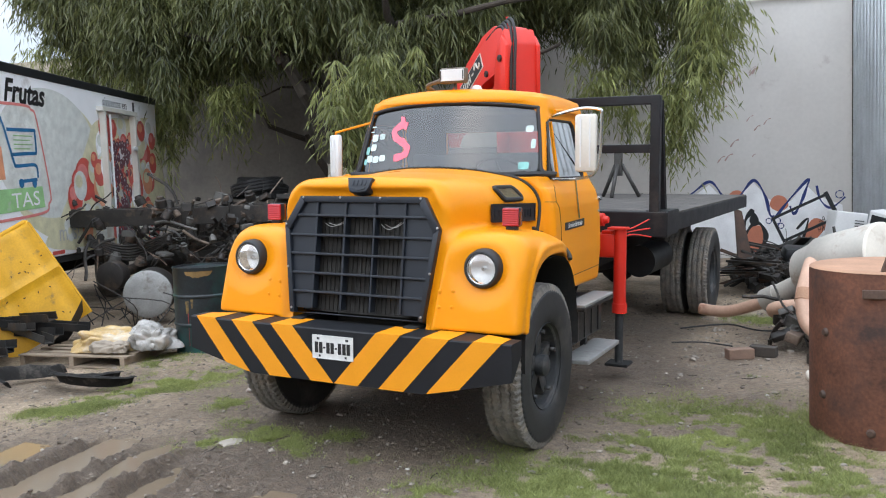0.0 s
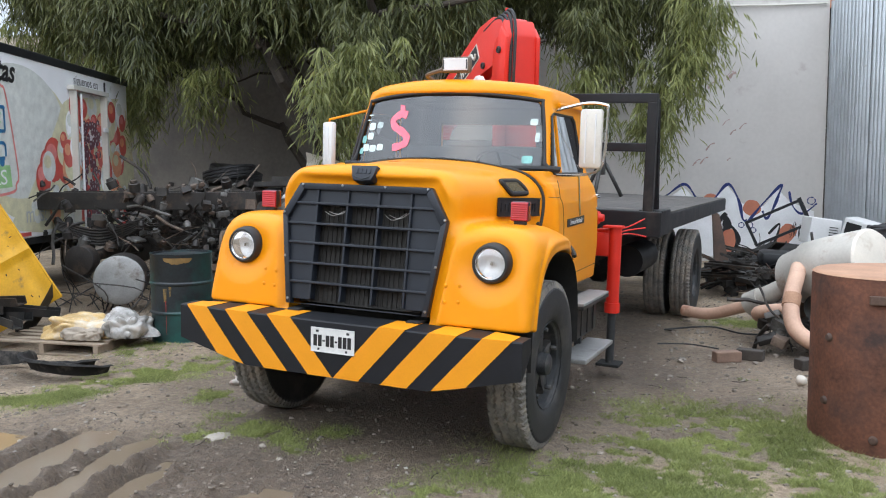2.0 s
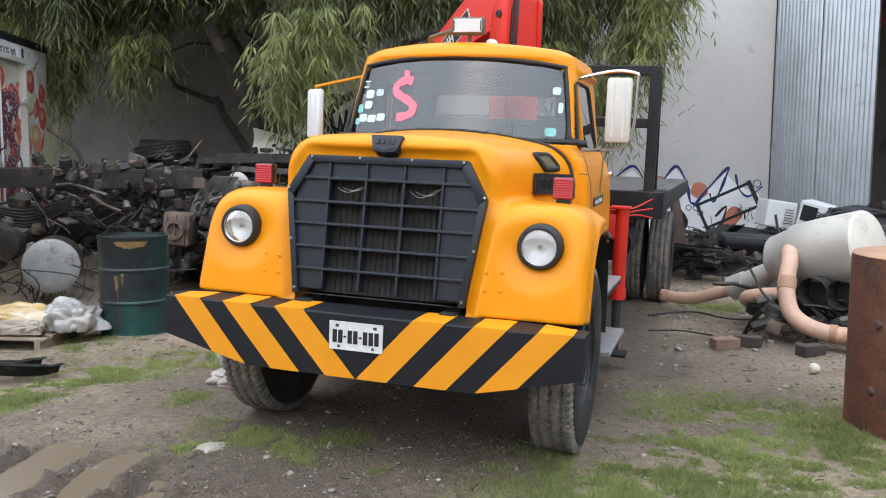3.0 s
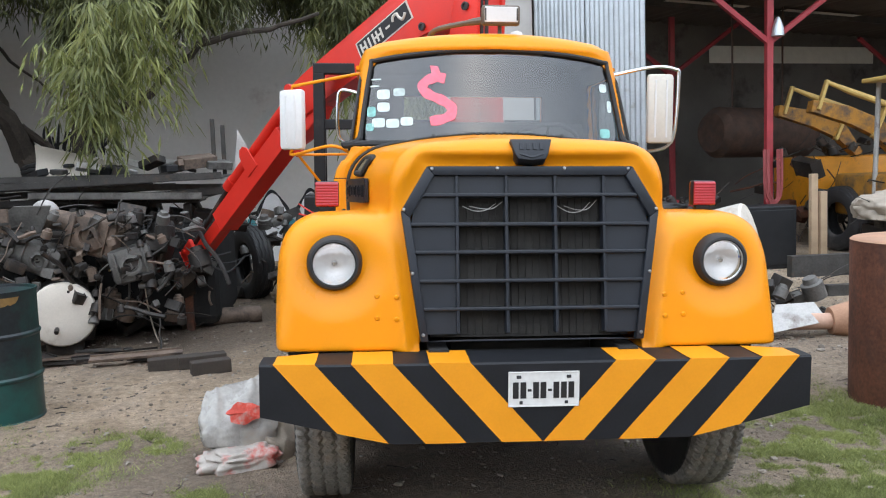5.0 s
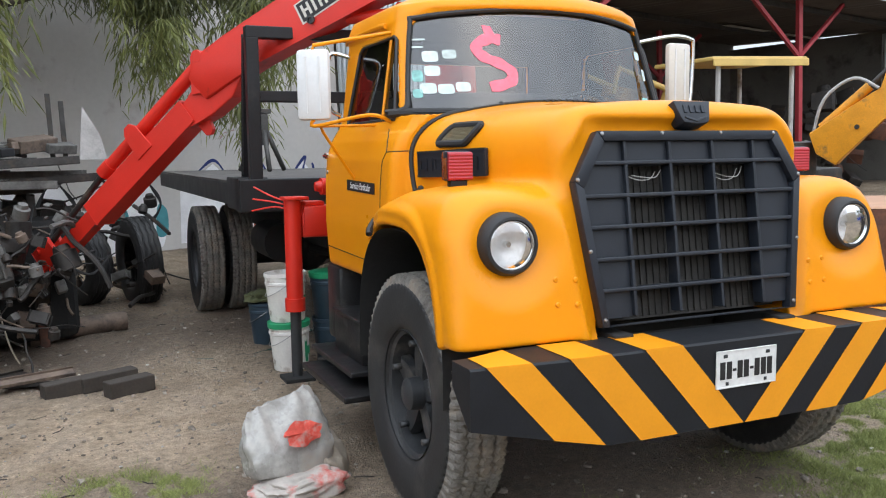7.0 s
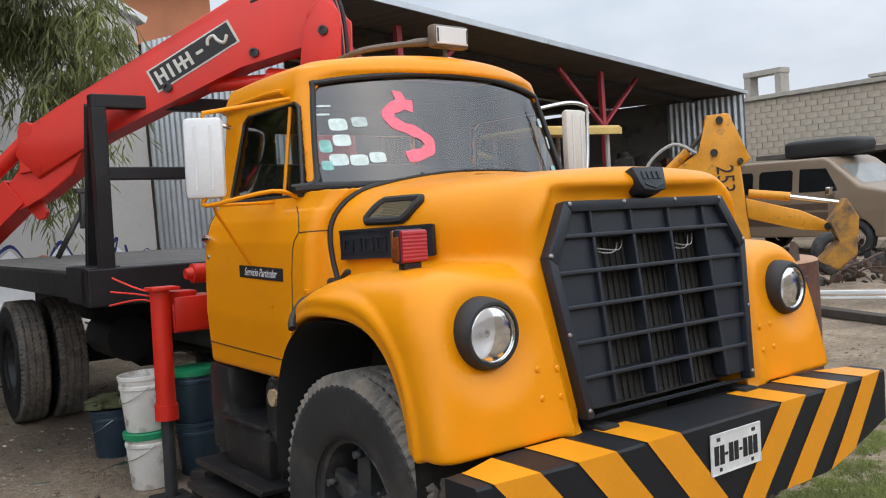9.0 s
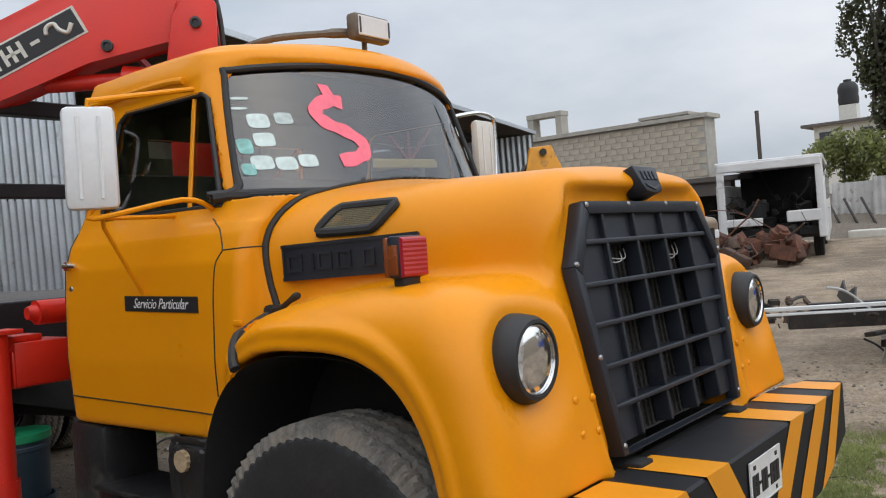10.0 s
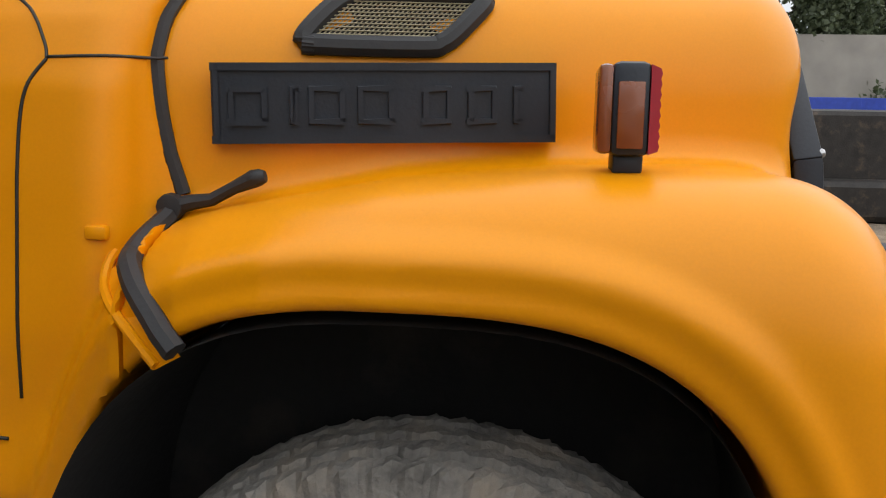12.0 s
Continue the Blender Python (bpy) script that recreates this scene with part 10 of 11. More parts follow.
for k, (x, y, z, w, h, rz, ry) in enumerate(((2.75, 10.6, 0.60, 0.48, 0.42, 20, 8), (3.3, 10.3, 0.62, 0.42, 0.40, -25, 14))):
    ac = thing("air_conditioner", pose(x, y, z, 0, ry, rz), "dirty white window air conditioner on the scrap heap", "air conditioner")
    bm = B()
    box(bm, (0, 0, h / 2), (w, 0.42, h), bevel=0.02)
    part("case", bm, M["bus_white"], ac)
    bm = B()
    if k:
        box(bm, (-0.05, -0.212, h * 0.55), (w * 0.55, 0.006, h * 0.6))
    for j in range(6):
        box(bm, (0.12, -0.214, h * (0.2 + 0.1 * j)), (w * 0.28, 0.008, 0.012))
    part("grille", bm, M["dark"], ac, "dark grille")
bm = B()
box(bm, (0, 0, 0), (1.3, 0.45, 0.22), pose(2.55, 9.6, 0.42, 5, 4, 12), 0.08)
tagged(part("black_tank", bm, M["black_paint"], smooth=True), "black moulded tank on the heap", "tank")
bm = B()
prism(bm, [(0.05, 0), (0.34, 0), (0.16, 1.1), (0.05, 1.15)], axes((1.22, 9.6, 0.0), (0.9, 0.45, 0), (0.05, 0.2, 1)), 0.03)
tagged(part("rusty_plate", bm, M["scrap_brown"]), "rusty plate leaning behind the rear wheel", "plate")
drum_thing(4.05, 9.3, "bright red steel drum beside the scrap", mat("drum_red", (0.55, 0.03, 0.03), 0.4, bump=0.05), 0.88)
crumple("black_bag", pose(3.7, 9.0, 0.82, 0, 0, 10), (0.42, 0.3, 0.2), M["rubber"], "black plastic bag on the scrap", "plastic bag", 9)
bm = B()
box(bm, (3.7, 9.05, 0.4), (0.8, 0.6, 0.8), bevel=0.03)
tagged(part("scrap_box", bm, M["iron"]), "dull iron box in the scrap", "box")
# jack stand on the deck
js = thing("jack_stand", truck.matrix_basis @ pose(-0.25, 7.5, DECK_Z + 0.0), "rusty tripod jack stand on the truck bed", "jack stand")
for k in range(3):
    a = 2 * math.pi * k / 3 + 0.5
    bm = B()
    tube(bm, [(0.30 * math.cos(a), 0.30 * math.sin(a), 0.01), (0.05 * math.cos(a), 0.05 * math.sin(a), 0.46)], 0.028, 6)
    part("leg", bm, M["iron"], js)
bm = B()
box(bm, (0, 0, 0.48), (0.10, 0.10, 0.36), bevel=0.01)
box(bm, (0, 0, 0.69), (0.17, 0.12, 0.05), bevel=0.008)
part("post", bm, M["iron"], js)

# ---- in and before the shed ----
def digger_arm(t, pts, w, mk, name):
    bm = B()
    for a, b in zip(pts, pts[1:]):
        a, b = Vector(a), Vector(b)
        box(bm, ((b - a).length / 2, 0, 0), ((b - a).length + w * 0.5, w, w * 0.75), axes(a, b - a, (0, 0, 1)), 0.02)
    return part(name, bm, M[mk], t, smooth=True)


dg1 = thing("backhoe_loader", Matrix(), "old yellow backhoe loader with a canopy parked under the shed", "backhoe")
KM = axes((7.7, 5.17, 0), (0.557, -0.83, 0), (0, 0, 1))
bm = B()
prism(bm, [(-1.14, 1.56), (-1.05, 1.28), (-0.80, 1.12), (-0.25, 1.72), (0.02, 1.74), (0.18, 1.82), (0.40, 1.96), (0.14, 2.61), (-0.16, 2.60), (-0.26, 2.10)], KM @ Matrix.Translation((0, 0, -0.15)), 0.30, bevel=0.02)
boom_ = part("boom", bm, M["digger"], dg1, "cranked yellow boom", smooth=True)
bm = B()
prism(bm, [(-0.10, 1.80), (0.26, 1.90), (0.34, 0.85), (0.26, 0.70), (0.08, 0.72)], KM @ Matrix.Translation((0, 0, -0.10)), 0.27, bevel=0.02)
dip_ = part("dipper", bm, M["digger"], dg1, "yellow dipper hanging from the knee", smooth=True)
text_mesh("boom_number", "253", 0.32, KM @ Matrix.Translation((0.05, 1.72, 0.176)) @ pose(0, 0, 0, 0, 0, -88), M["ink"], dip_, "black number", sx=0.8)
bm = B()
tube(bm, [KM @ Vector((-1.0, 1.62, 0)), KM @ Vector((-0.42, 2.14, 0))], 0.065, 12)
part("ram", bm, M["digger"], dg1, "yellow hydraulic ram", smooth=True)
bm = B()
tube(bm, [KM @ Vector((-0.42, 2.14, 0)), KM @ Vector((-0.10, 2.45, 0))], 0.035, 10)
part("ram_rod", bm, M["iron"], dg1, smooth=True)
bm = B()
prism(bm, [(0.30, 1.44), (0.32, 1.16), (0.95, 0.98), (1.32, 0.92), (1.34, 1.04), (1.0, 1.22)], KM @ Matrix.Translation((0, 0, 0.0)), 0.20, bevel=0.02)
part("bucket_arm", bm, M["digger"], dg1, "yellow arm to the bucket", smooth=True)
bm = B()
tube(bm, [KM @ Vector((0.34, 1.50, 0.1)), KM @ Vector((0.86, 1.42, 0.1))], 0.06, 12)
part("ram", bm, M["digger"], dg1, smooth=True)
bm = B()
tube(bm, [KM @ Vector((0.86, 1.42, 0.1)), KM @ Vector((1.45, 1.30, 0.1))], 0.03, 10)
part("ram_rod", bm, M["chrome"], dg1, smooth=True)
bm = B()
prism(bm, [(1.30, 1.05), (1.52, 1.36), (1.66, 1.10), (1.62, 0.62), (1.38, 0.42), (1.16, 0.55), (1.44, 0.80)], KM @ Matrix.Translation((0, 0, -0.15)), 0.5, bevel=0.02)
part("bucket", bm, M["digger_muddy"], dg1, "worn muddy bucket", smooth=True)
for u_, v_, q in ((-0.07, 2.09, 0.05), (0.02, 2.52, 0.05), (0.26, 1.95, 0.04), (-0.55, 1.62, 0.03), (1.30, 1.0, 0.05)):
    bm = B()
    tube(bm, [KM @ Vector((u_, v_, -0.19)), KM @ Vector((u_, v_, 0.21))], q, 12)
    part("pivot_pin", bm, M["grease"], dg1, smooth=True)
bm = B()
tube(bm, arc([KM @ Vector((-1.1, 1.5, 0.1)), KM @ Vector((-0.95, 2.0, 0.15)), KM @ Vector((-0.6, 2.25, 0.12)), KM @ Vector((-0.3, 2.1, 0.17))], 5), 0.022, 8)
part("hydraulic_hose", bm, M["galv_old"], dg1, smooth=True)
bm = B()
box(bm, (6.95, 6.35, 1.0), (0.5, 0.5, 0.9), bevel=0.05)
box(bm, (7.6, 7.5, 0.8), (0.9, 2.2, 0.5), pose(0, 0, 0), 0.05)
part("swing_frame", bm, M["grease"], dg1, "greasy swing frame", smooth=True)
bm = B()
box(bm, (8.35, 9.0, 2.78), (2.05, 1.45, 0.07), pose(0, 0, 0), 0.02)
box(bm, (8.35, 8.26, 2.72), (2.05, 0.04, 0.12), pose(0, 0, 0), 0.01)
part("canopy", bm, M["digger_pale"], dg1, "pale yellow canopy")
for x, y in ((7.5, 8.4), (9.1, 8.4), (7.5, 9.6), (9.1, 9.6)):
    bm = B()
    tube(bm, [(x, y, 0.9), (x + 0.05, y, 2.75)], 0.04, 8)
    part("cab_post", bm, M["galv_old"], dg1, smooth=True)
bm = B()
box(bm, (8.3, 9.6, 0.95), (1.6, 2.4, 0.7), bevel=0.08)
part("body", bm, M["digger_muddy"], dg1, "yellow body", smooth=True)
bm = B()
box(bm, (8.3, 9.1, 1.45), (0.55, 0.5, 0.12), bevel=0.04)
box(bm, (8.3, 9.35, 1.75), (0.55, 0.12, 0.6), bevel=0.04)
part("driver_seat", bm, M["seat"], dg1, "black driver's seat", smooth=True)
bm = B()
clutter(bm, 60, ((7.3, 9.3), (8.1, 9.4), (0.5, 1.5)), 81, 0.22, 0.5)
tagged(part("cab_scrap", bm, GREASY, dg1, smooth=True), kind="stuff")
for x, y, R in ((7.45, 10.4, 0.55), (9.25, 10.4, 0.55), (7.5, 8.7, 0.42), (9.2, 8.7, 0.42)):
    bm = tyre_mesh(R, 0.36, R * 0.5, 72)
    w_ = part("tyre", bm, [M["tyre"], M["tyre"]], dg1)
    w_.matrix_basis = pose(x, y, R, 0, 0, 10)
dg2 = thing("loader", Matrix(), "yellow loader with raised arms standing deep in the shed", "loader")
LD = axes((0.75, 10.8, -0.05), (1, 0, 0), (0, 0, 1))
for dz_, nm in ((-0.12, "loader_arm"), (-1.3, "loader_arm")):
    bm = B()
    prism(bm, [(6.30, 2.42), (6.34, 2.62), (7.0, 2.50), (7.60, 2.26), (7.98, 1.72), (7.86, 1.60), (7.50, 1.98), (7.0, 2.20)], LD @ Matrix.Translation((0, 0, dz_)), 0.2, bevel=0.015)
    arm = part(nm, bm, M["digger_muddy"], dg2, "yellow loader arm", smooth=True)
    bm = B()
    tube(bm, [(7.30, 10.7 - dz_ - 0.12, 2.87), (7.75, 10.7 - dz_ - 0.12, 2.69), (8.43, 10.7 - dz_ - 0.12, 2.45)], [0.03, 0.055, 0.055], 10)
    part("lift_ram", bm, M["digger_pale"], dg2, "yellow lift ram", smooth=True)
    for a, b in (((6.42, 2.45), (6.58, 2.95)), ((7.68, 2.55), (7.42, 1.95))):
        bm = B()
        p, q = LD @ Vector((*a, dz_ + 0.2)), LD @ Vector((*b, dz_ + 0.2))
        box(bm, ((q - p).length / 2, 0, 0), ((q - p).length, 0.09, 0.06), axes(p, q - p, (0, 1, 0)), 0.01)
        part("link", bm, M["digger_pale"], dg2)
text_mesh("arm_number", "253", 0.20, LD @ Matrix.Translation((7.75, 1.95, 0.095)) @ pose(0, 0, 0, 0, 0, -55), M["ink"], arm, "black number", sx=0.8)
bm = B()
clutter(bm, 90, ((7.3, 9.5), (11.0, 13.0), (0.2, 1.9)), 83, 0.35, 0.4)
tagged(part("machine_scrap", bm, GREASY, dg2, smooth=True), kind="stuff")
bm = B()
box(bm, (8.6, 12.2, 1.1), (2.2, 1.6, 1.0), bevel=0.08)
part("body", bm, M["digger"], dg2, "yellow body", smooth=True)
# pale strip paints in the daylight of a high gap
bm = B()
p, q = Vector((8.0, 17.25, 4.15)), Vector((12.9, 18.28, 4.15))
box(bm, ((q - p).length / 2, 0, 0), ((q - p).length, 0.42, 0.02), axes(p, q - p, (0, 0, 1)), 0.004)
tagged(part("gap_daylight_strip", bm, M["skylight"]), "pale strip standing for daylight through a gap above the shed's back wall", "banner")
bm = B()
tube(bm, [(6.55, 13.75, 2.15), (6.7, 13.8, 2.15), (8.9, 14.5, 2.1)], [0.40, 0.52, 0.52], 22)
for dx in (7.1, 8.4):
    tube(bm, [(dx, 13.95 + (dx - 7.1) * 0.32, 2.6), (dx, 13.95 + (dx - 7.1) * 0.32, 4.9)], 0.02, 6)
tagged(part("brown_tank", bm, M["scrap_brown"], smooth=True), "big brown drum tank hanging in the shed", "tank")
bm = B()
box(bm, (5.2, 8.7, 0.47), (0.78, 0.5, 0.92), bevel=0.02)
box(bm, (5.2, 8.44, 0.47), (0.70, 0.02, 0.80), bevel=0.006)
tagged(part("steel_cabinet", bm, M["black_paint"]), "dark steel cabinet by a red post", "cabinet")
for px_, h_ in ((6.15, 1.37), (6.30, 1.10)):
    bm = B()
    box(bm, (0, 0, h_ / 2), (0.12, 0.07, h_), bevel=0.006)
    ob = part("timber_post", bm, M["wood_pale"])
    ob.matrix_basis = pose(px_, 9.0, gz(px_, 9.0) - 0.01, -3, 2, 10)
    tagged(ob, "pale sawn timber standing before the shed", "timber")
bm = B()
clutter(bm, 70, ((3.9, 5.1), (9.3, 10.4), (0.5, 1.05)), 85, 0.2)
tagged(part("bench_scrap", bm, [M["grease"], M["iron"], M["red_post"]], smooth=True), "tools and parts heaped on a bench", "tools", kind="stuff")
bm = B()
box(bm, (4.5, 9.8, 0.45), (1.4, 0.8, 0.10), bevel=0.01)
for dx in (-0.6, 0.6):
    box(bm, (4.5 + dx, 9.8, 0.2), (0.08, 0.6, 0.42))
tagged(part("work_bench", bm, M["red_post"]), "low dark red work bench", "bench")
hs_ = thing("hose_bundle", pose(5.95, 9.95, 1.75), "red and grey hoses hung on a red post", "hose")
M["red_rubber"] = mat("red_rubber", (0.28, 0.06, 0.06), 0.6)
random.seed(44)
for k in range(9):
    bm = B()
    o = Vector((0, 0, 0))
    s = random.uniform(0.06, 0.16)
    tube(bm, arc([o + Vector((-s, -0.05, 0)), o + Vector((-s * 0.8, -0.08, -0.7 - 0.2 * random.random())), o + Vector((s * 0.8, -0.08, -0.75)), o + Vector((s, -0.05, 0))], 5), 0.012, 6)
    part("hanging_hose", bm, M["red_rubber"], hs_, smooth=True)
bm = B()
spin(bm, [(0.02, 0.3), (0.05, 0.25), (0.09, 0.12), (0.10, 0.0), (0.0, 0.0)], Matrix.Translation((6.05, 9.95, 3.55)), 18)
tagged(part("shed_lamp", bm, M["galv"], smooth=True), "grey lamp on a red post", "lamp")
crumple("tarpaulin", pose(6.6, 7.4, 0.85, 0, 0, 20), (0.75, 0.5, 0.30), M["sack"], "grey tarpaulin thrown over an engine", "tarpaulin", 11)
bm = B()
box(bm, (6.6, 7.4, 0.35), (1.0, 0.6, 0.7), bevel=0.05)
clutter(bm, 50, ((6.0, 7.3), (7.0, 7.7), (0.1, 0.9)), 86, 0.25)
tagged(part("covered_engine", bm, [M["grease"], M["iron"], M["grease"]], smooth=True), "black engine under a tarpaulin", "engine", kind="stuff")
bm = B()
box(bm, (5.6, 6.2, 0.35), (2.6, 0.12, 0.25), pose(0, 0, 0))
box(bm, (5.4, 5.4, 0.18), (2.2, 0.1, 0.12), pose(0, 0, 0))
tagged(part("steel_beam", bm, M["iron"]), "dull steel beams lying before the shed", "beam")
bm = B()
clutter(bm, 60, ((6.6, 13.0), (10.6, 13.0), (0.2, 1.6)), 87, 0.5)
clutter(bm, 50, ((12.0, 19.0), (12.2, 15.0), (0.3, 2.4)), 88, 0.7)
tagged(part("shed_clutter", bm, [M["grease"], M["iron"], M["rust"]], smooth=True), "dark machinery and scrap stored in the shed", "scrap", kind="stuff")

# rail frame and axle scrap before the shed
rf = thing("trailer_frame", Matrix(), "long bright rail on a low rusty trailer frame", "trailer frame")
bm = B()
p, q = Vector((4.85, 2.6, 0.6)), Vector((6.35, -1.1, 0.6))
am = axes(p, q - p, (0, 0, 1))
box(bm, ((q - p).length / 2, 0, 0), ((q - p).length, 0.035, 0.05), am, 0.005)
box(bm, ((q - p).length / 2, -0.05, 0), ((q - p).length, 0.02, 0.05), am, 0.005)
part("rail", bm, M["white_plastic"], rf, "bright white rail")
bm = B()
for k in range(3, 6):
    c = p.lerp(q, 0.08 + 0.17 * k)
    bm = B()
    box(bm, (c.x + 0.1, c.y, 0.28), (0.06, 0.06, 0.56), bevel=0.005)
    part("support", bm, M["grease"], rf)
    bm = B()
    box(bm, (c.x + 0.5, c.y, 0.45), (0.9, 0.06, 0.06), bevel=0.005)
    part("cross_bar", bm, M["grease"], rf)
bm = B()
for off, z_, hh in ((0.45, 0.42, 0.16), (1.25, 0.40, 0.18), (1.9, 0.22, 0.12)):
    b_ = B()
    a0, a1 = p.lerp(q, 0.35) + Vector((off, 0.2, 0)), p.lerp(q, 1.12) + Vector((off, 0, 0))
    a0.z = a1.z = z_
    box(b_, ((a1 - a0).length / 2, 0, 0), ((a1 - a0).length, hh, 0.09), axes(a0, a1 - a0, (0, 0, 1)), 0.006)
    part("frame_beam", b_, M["grease"], rf, "dark greasy frame beam")
for u in (0.45, 0.62, 0.8, 0.97):
    b_ = B()
    c = p.lerp(q, u)
    prism(b_, [(0, 0), (1.3, 0), (1.15, 0.20), (0.75, 0.10), (0.3, 0.24)], axes((c.x + 0.4, c.y, 0.46), (0.9, 0.3, 0.03), (0, -0.3, 1)), 0.02, bevel=0.004)
    part("gusset_plate", b_, M["iron"], rf, "torn iron plate")
clutter(bm, 110, ((5.6, 7.6), (-1.3, 0.9), (0.1, 0.6)), 92, 0.20)
tagged(part("frame_scrap", bm, [M["grease"], M["iron"], M["scrap_pale"]], rf, smooth=True), kind="stuff")
for x, y, s in ((8.1, 2.4, 0.13), (10.2, 4.6, 0.20), (12.0, 5.2, 0.24)):
    bm = B()
    clutter(bm, 40, ((x - 0.7, x + 0.7), (y - 0.4, y + 0.4), (0.03, 0.28)), int(x * 7), s)
    tagged(part("axle_scrap", bm, [M["scrap_brown"], M["grease"], M["iron"]], smooth=True), "rusty axle and spring scrap on the open ground", "scrap", kind="stuff")
tyre_thing(pose(11.2, 5.5, 0.35, 0, 0, 65), 0.36, 0.2, "small worn tyre lying among axle scrap")
bm = B()
box(bm, (0, 0, 0.05), (2.2, 0.16, 0.10), pose(7.2, 3.6, 0, 0, 0, 70), 0.01)
tagged(part("timber_beam", bm, M["wood_dark"]), "dark timber beam on the ground", "timber")

# van
van = thing("van", pose(15.25, 7.95, 0, 0, 0, -95), "beige and brown passenger van with a black roof box", "van")


def van_field(x, y, z):
    # x runs forward
    top = z - np.interp(x, [-2.5, 0.80, 0.95, 1.55, 1.62, 2.16, 2.28], [2.02, 2.01, 1.94, 1.44, 1.40, 1.28, 1.18])
    side = np.abs(y) - np.interp(z, [0.3, 0.9, 1.2, 2.0], [0.94, 0.98, 0.96, 0.84])
    d = smax(smax(top, side, 0.06), np.maximum(-2.5 - x, x - 2.24), 0.08)
    d = smax(d, 0.38 - z, 0.04)
    for wx in (-1.55, 1.48):
        d = np.maximum(d, -np.maximum(np.hypot(x - wx, z - 0.36) - 0.42, 0.6 - np.abs(y)))
    return d


field_part("body", van_field, (-2.65, -1.05, 0.3), (2.7, 1.05, 2.12), 0.035, M["van"], van, "beige van body")
for s in (-1, 1):
    for a, b in ((-2.28, -1.62), (-1.40, -0.86), (-0.70, 0.12)):
        bm = B()
        pts = onto(van_field, [(a + 0.05, s * 0.95, 1.32), (b - 0.05, s * 0.95, 1.32), (b, s * 0.95, 1.37), (b, s * 0.95, 1.75), (b - 0.05, s * 0.95, 1.80), (a + 0.05, s * 0.95, 1.80), (a, s * 0.95, 1.75), (a, s * 0.95, 1.37)], 0.006, 1)
        bm.faces.new([bm.verts.new(p) for p in pts])
        part("side_window", bm, M["dark_glass"], van)
    bm = B()
    pts = onto(van_field, [(0.28, s * 0.95, 1.32), (1.16, s * 0.95, 1.32), (0.88, s * 0.95, 1.78), (0.28, s * 0.95, 1.80)], 0.006, 1)
    bm.faces.new([bm.verts.new(p) for p in pts])
    part("door_window", bm, M["dark_glass"], van)
    bm = B()
    row = [onto(van_field, [(x, s * 0.98, z) for z in (0.62, 0.85, 1.08)], 0.004, 1) for x in np.linspace(-2.35, 2.1, 24) if not (abs(x + 1.55) < 0.46 or abs(x - 1.48) < 0.46)]
    row = [[bm.verts.new(p) for p in c] for c in row]
    for c, d_ in zip(row, row[1:]):
        if (c[0].co - d_[0].co).length < 0.4:
            for j in range(2):
                bm.faces.new((c[j], d_[j], d_[j + 1], c[j + 1]))
    tagged(part("colour_band", bm, M["van_dark"], van, "brown lower band"), kind="stuff")
    bm = B()
    box(bm, (1.04, s * 1.06, 1.32), (0.10, 0.16, 0.18), bevel=0.03)
    part("wing_mirror", bm, M["chrome"], van)
    for wx in (-1.55, 1.48):
        bm = tyre_mesh(0.36, 0.22, 0.2, 60)
        for v in bm.verts:
            v.co = Vector((v.co.y, v.co.x, v.co.z))
        w_ = part("wheel", bm, [M["tyre"], M["tyre"]], van)
        w_.matrix_basis = pose(wx, s * 0.86, 0.36)
        bm = B()
        spin(bm, [(0, 0.115), (0.06, 0.11), (0.08, 0.08), (0.19, 0.10), (0.205, 0.11)], pose(0, 0, 0, -90 * s), 20)
        part("hub_cap", bm, M["chrome"], w_, smooth=True)
bm = B()
g = []
for i in range(7):
    u = -0.72 + 1.44 * i / 6
    g.append([bm.verts.new(p) for p in onto(van_field, [(1.05 + 0.56 * t, u, 1.91 - 0.46 * t) for t in (0.1, 0.35, 0.65, 0.95)], 0.006)])
for a, b in zip(g, g[1:]):
    for j in range(3):
        bm.faces.new((a[j], b[j], b[j + 1], a[j + 1]))
part("windscreen", bm, M["sky_tint_glass"], van, smooth=True)
bm = B()
box(bm, (2.25, 0, 0.88), (0.06, 1.3, 0.36), bevel=0.01)
part("grille", bm, M["dark"], van)
bm = B()
box(bm, (2.31, 0, 0.52), (0.14, 1.8, 0.16), bevel=0.03)
part("bumper", bm, M["chrome"], van)
for s in (-1, 1):
    bm = B()
    box(bm, (2.26, s * 0.76, 0.92), (0.05, 0.22, 0.18), bevel=0.02)
    part("headlight", bm, M["white_plastic"], van)
rbx = thing("roof_box", pose(15.22, 7.55, 1.98, 0, 0, -95), "black plastic roof box on the van", "roof box")
bm = B()
bmesh.ops.create_icosphere(bm, subdivisions=4, radius=1)
for v in bm.verts:
    v.co = Vector((0.92 * math.copysign(abs(v.co.x) ** 0.45, v.co.x), 0.40 * math.copysign(abs(v.co.y) ** 0.45, v.co.y), 0.24 + 0.20 * (1 - 0.15 * v.co.x) * math.copysign(abs(v.co.z) ** 0.45, v.co.z)))
part("shell", bm, M["rubber"], rbx, smooth=True)

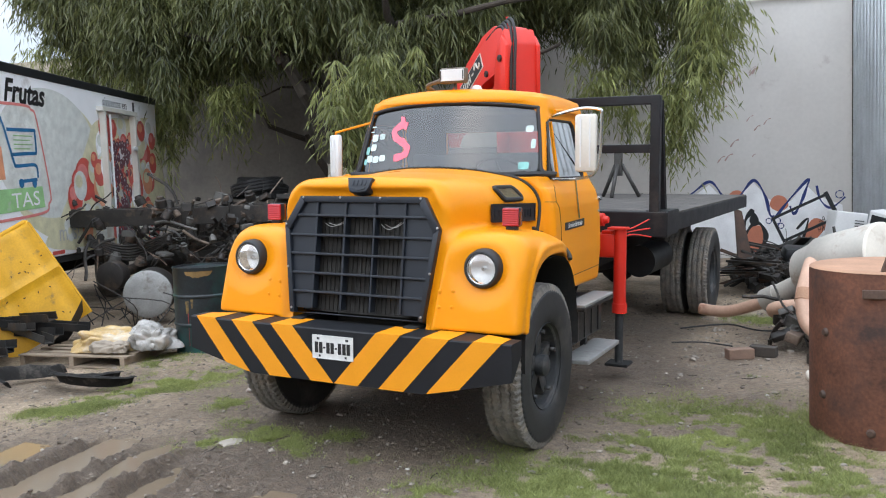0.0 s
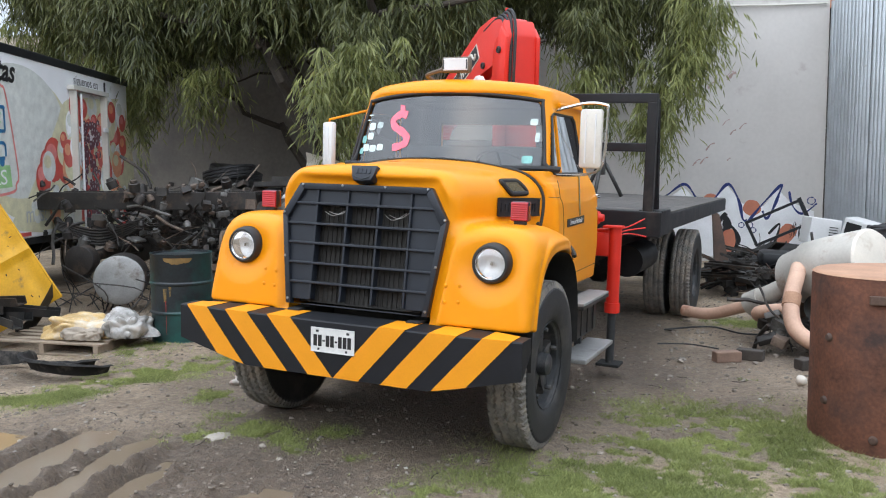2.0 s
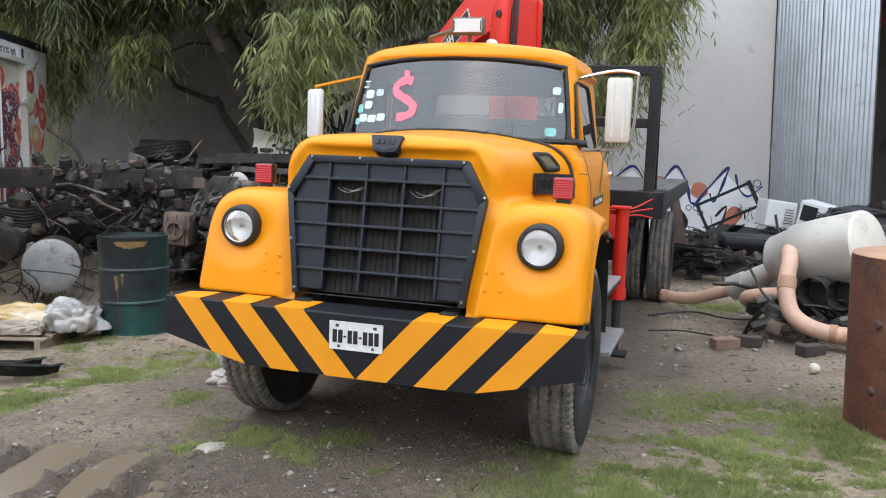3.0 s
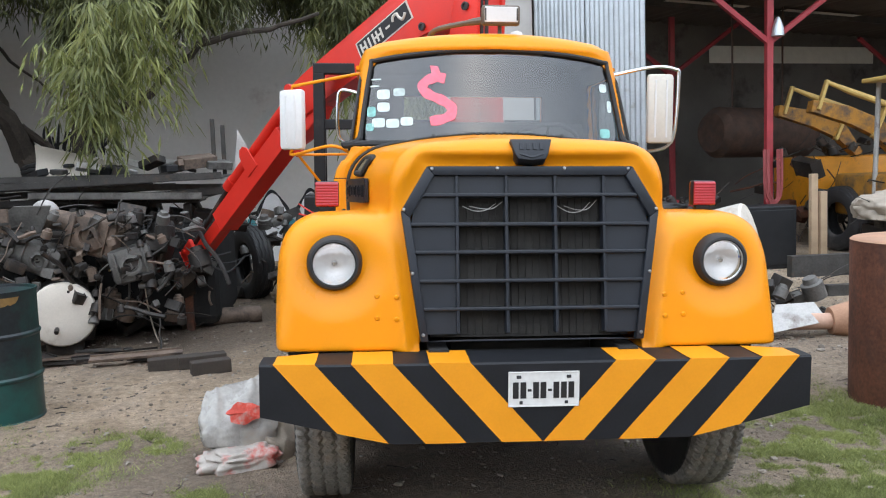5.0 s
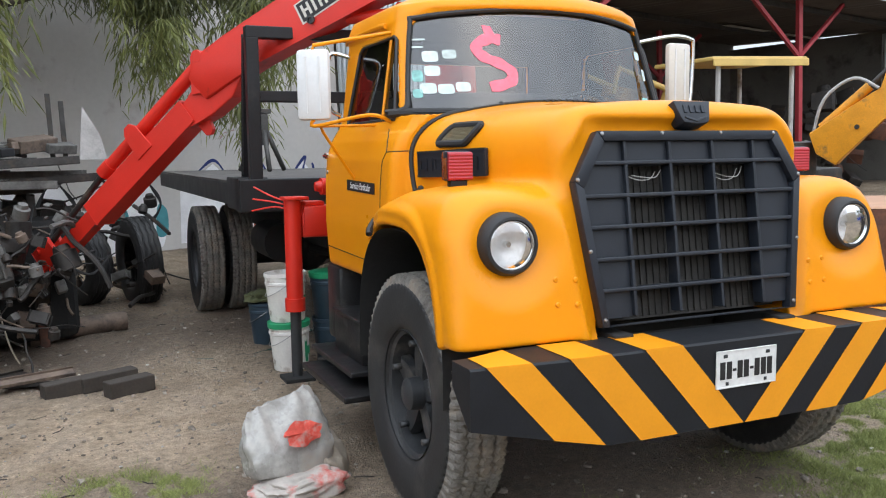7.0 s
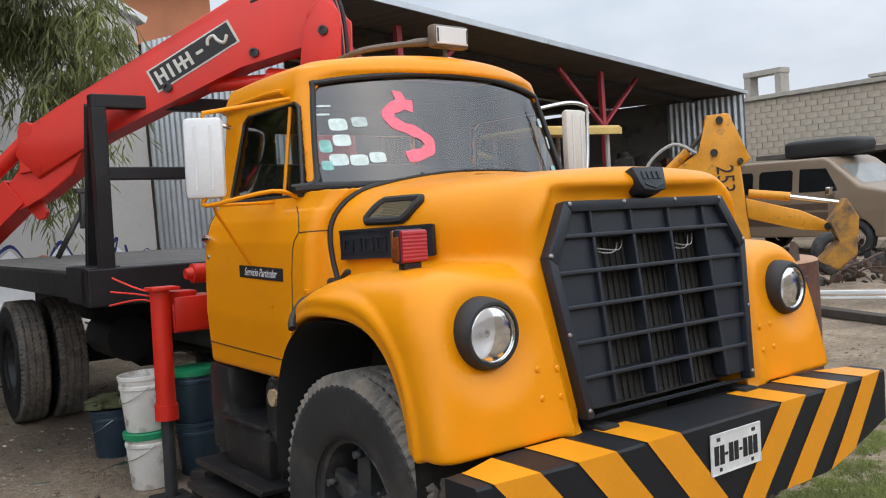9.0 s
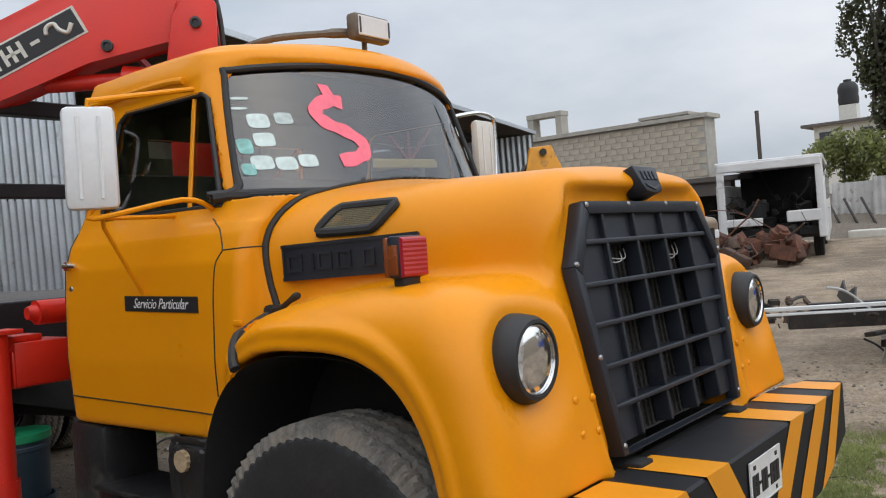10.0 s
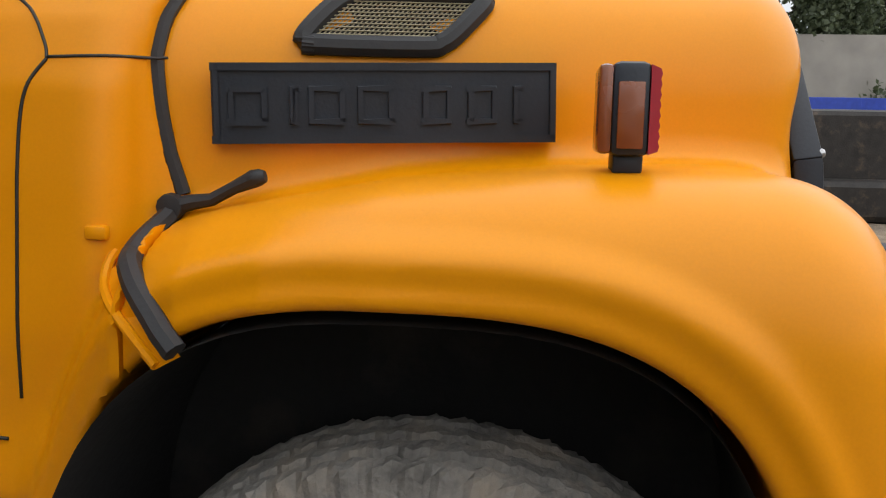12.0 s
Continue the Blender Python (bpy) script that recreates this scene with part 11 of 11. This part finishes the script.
# bus with a burnt-out front
bus = thing("bus", pose(19.0, 5.35, 0, 0, 0, 12), "white bus with a burnt-out open front", "bus")
bm = B()
W_, H_ = 1.22, 2.55
for c, s in (((4.0, -W_, 1.5), (8.0, 0.08, 1.0)), ((4.0, W_, 1.5), (8.0, 0.08, 1.0)), ((4.0, -W_, 0.75), (8.0, 0.08, 0.6)), ((4.0, W_, 0.75), (8.0, 0.08, 0.6)), ((4.0, 0, H_ - 0.06), (8.1, 2.5, 0.14)), ((8.0, 0, 1.4), (0.08, 2.4, 2.2)), ((0.0, -1.14, 1.5), (0.10, 0.18, 1.9)), ((0.0, 1.14, 1.5), (0.10, 0.18, 1.9)), ((0.0, 0, H_ - 0.14), (0.14, 2.4, 0.22)), ((0.0, 0.65, 1.02), (0.10, 0.9, 0.20)), ((0.0, -0.75, 1.1), (0.12, 0.8, 0.28))):
    bm = B()
    box(bm, c, s, None, 0.03)
    part("body_panel", bm, M["bus_white"], bus)
for k in range(6):
    bm = B()
    box(bm, (0.75 + 1.25 * k, -W_ - 0.045, 1.75), (1.05, 0.01, 0.62))
    part("side_window", bm, M["dark_glass"], bus)
bm = B()
box(bm, (4.2, 0, 0.7), (7.6, 2.2, 0.2))
box(bm, (5.0, 0, 1.4), (0.1, 2.3, 2.0))
clutter(bm, 60, ((0.2, 2.5), (-1.0, 1.0), (0.6, 1.6)), 95, 0.5)
tagged(part("burnt_inside", bm, [M["dark"], M["iron"], M["grease"]], bus, "black burnt inside", smooth=True), kind="stuff")
for x, s in ((1.5, -1), (1.5, 1), (6.3, -1), (6.3, 1)):
    bm = tyre_mesh(0.45, 0.25, 0.25, 60)
    for v in bm.verts:
        v.co = Vector((v.co.y, v.co.x, v.co.z))
    w_ = part("wheel", bm, [M["tyre"], M["tyre"]], bus)
    w_.matrix_basis = pose(x, s * 1.0, 0.45)
random.seed(55)
bm = B()
clutter(bm, 60, ((17.0, 18.6), (4.4, 6.6), (0.1, 0.75)), 96, 0.6)
tagged(part("bus_scrap", bm, [M["rust"], M["scrap_brown"], M["grease"]], smooth=True), "rusty sheet scrap heaped before the bus", "scrap heap", kind="stuff")
drum_thing(17.4, 7.0, "blue plastic drum before the bus", mat("drum_blue", (0.03, 0.09, 0.22), 0.45, bump=0.05), 0.8)
bm = B()
clutter(bm, 70, ((26.5, 29.5), (-4.5, -0.8), (0.1, 0.8)), 97, 0.7)
tagged(part("rubble_heap", bm, [M["scrap_brown"], M["cream"], M["iron"]], smooth=True), "broken rubble and scrap along the fence", "rubble", kind="stuff")
for k in range(8):
    tyre_thing(pose(18 + 0.9 * k, -6.2 - 0.8 * k, 0.3, 0, 0, 40 + 13 * k), 0.42, 0.24, "old tyre in a row on open ground", "tyres in a row")

# far excavator arm over dark machinery
ex = thing("excavator", Matrix(), "faded yellow excavator standing beyond the truck's nose", "excavator")
digger_arm(ex, [(11.2, -0.72, 0.75), (11.2, -0.84, 2.75)], 0.26, "digger_pale", "dipper")
digger_arm(ex, [(11.2, -0.84, 2.75), (11.3, -1.9, 1.3), (11.4, -2.6, 0.9)], 0.24, "digger_pale", "boom")
bm = B()
tube(bm, [(11.05, -0.95, 2.6), (11.1, -1.6, 1.5)], 0.05, 10)
part("ram", bm, M["chrome"], ex, smooth=True)
bm = B()
box(bm, (11.4, -3.4, 0.95), (2.0, 1.8, 1.2), bevel=0.08)
box(bm, (11.4, -3.4, 0.3), (2.4, 2.4, 0.6), bevel=0.1)
part("body", bm, M["grease"], ex, "dark body")
bm = B()
prism(bm, [(-0.3, 0), (0.3, 0.1), (0.25, -0.5), (-0.1, -0.6)], axes((11.2, -0.5, 0.75), (0, -1, 0), (0, 0, 1)), 0.5, bevel=0.02)
part("bucket", bm, M["grease"], ex)
mp_ = thing("machine_post", Matrix(), "dark steel machine frame beside the trailer", "machine")
bm = B()
box(bm, (4.42, -0.78, 0.58), (0.50, 0.74, 1.16), bevel=0.02)
box(bm, (4.42, -0.78, 1.19), (0.56, 0.80, 0.06), bevel=0.02)
for k in range(4):
    box(bm, (4.16, -0.52 - 0.18 * k, 0.60), (0.03, 0.05, 1.06), bevel=0.006)
box(bm, (4.3, -0.30, 0.86), (0.10, 0.24, 0.05), bevel=0.008)
tube(bm, arc([(4.3, -0.45, 1.2), (4.3, -0.5, 1.36), (4.35, -0.7, 1.40), (4.4, -0.85, 1.2)], 5), 0.03, 8)
part("frame", bm, M["grease"], mp_)
bm = B()
box(bm, (4.5, -0.26, 0.45), (0.09, 0.12, 0.90), bevel=0.01)
part("stub", bm, M["iron"], mp_, smooth=True)
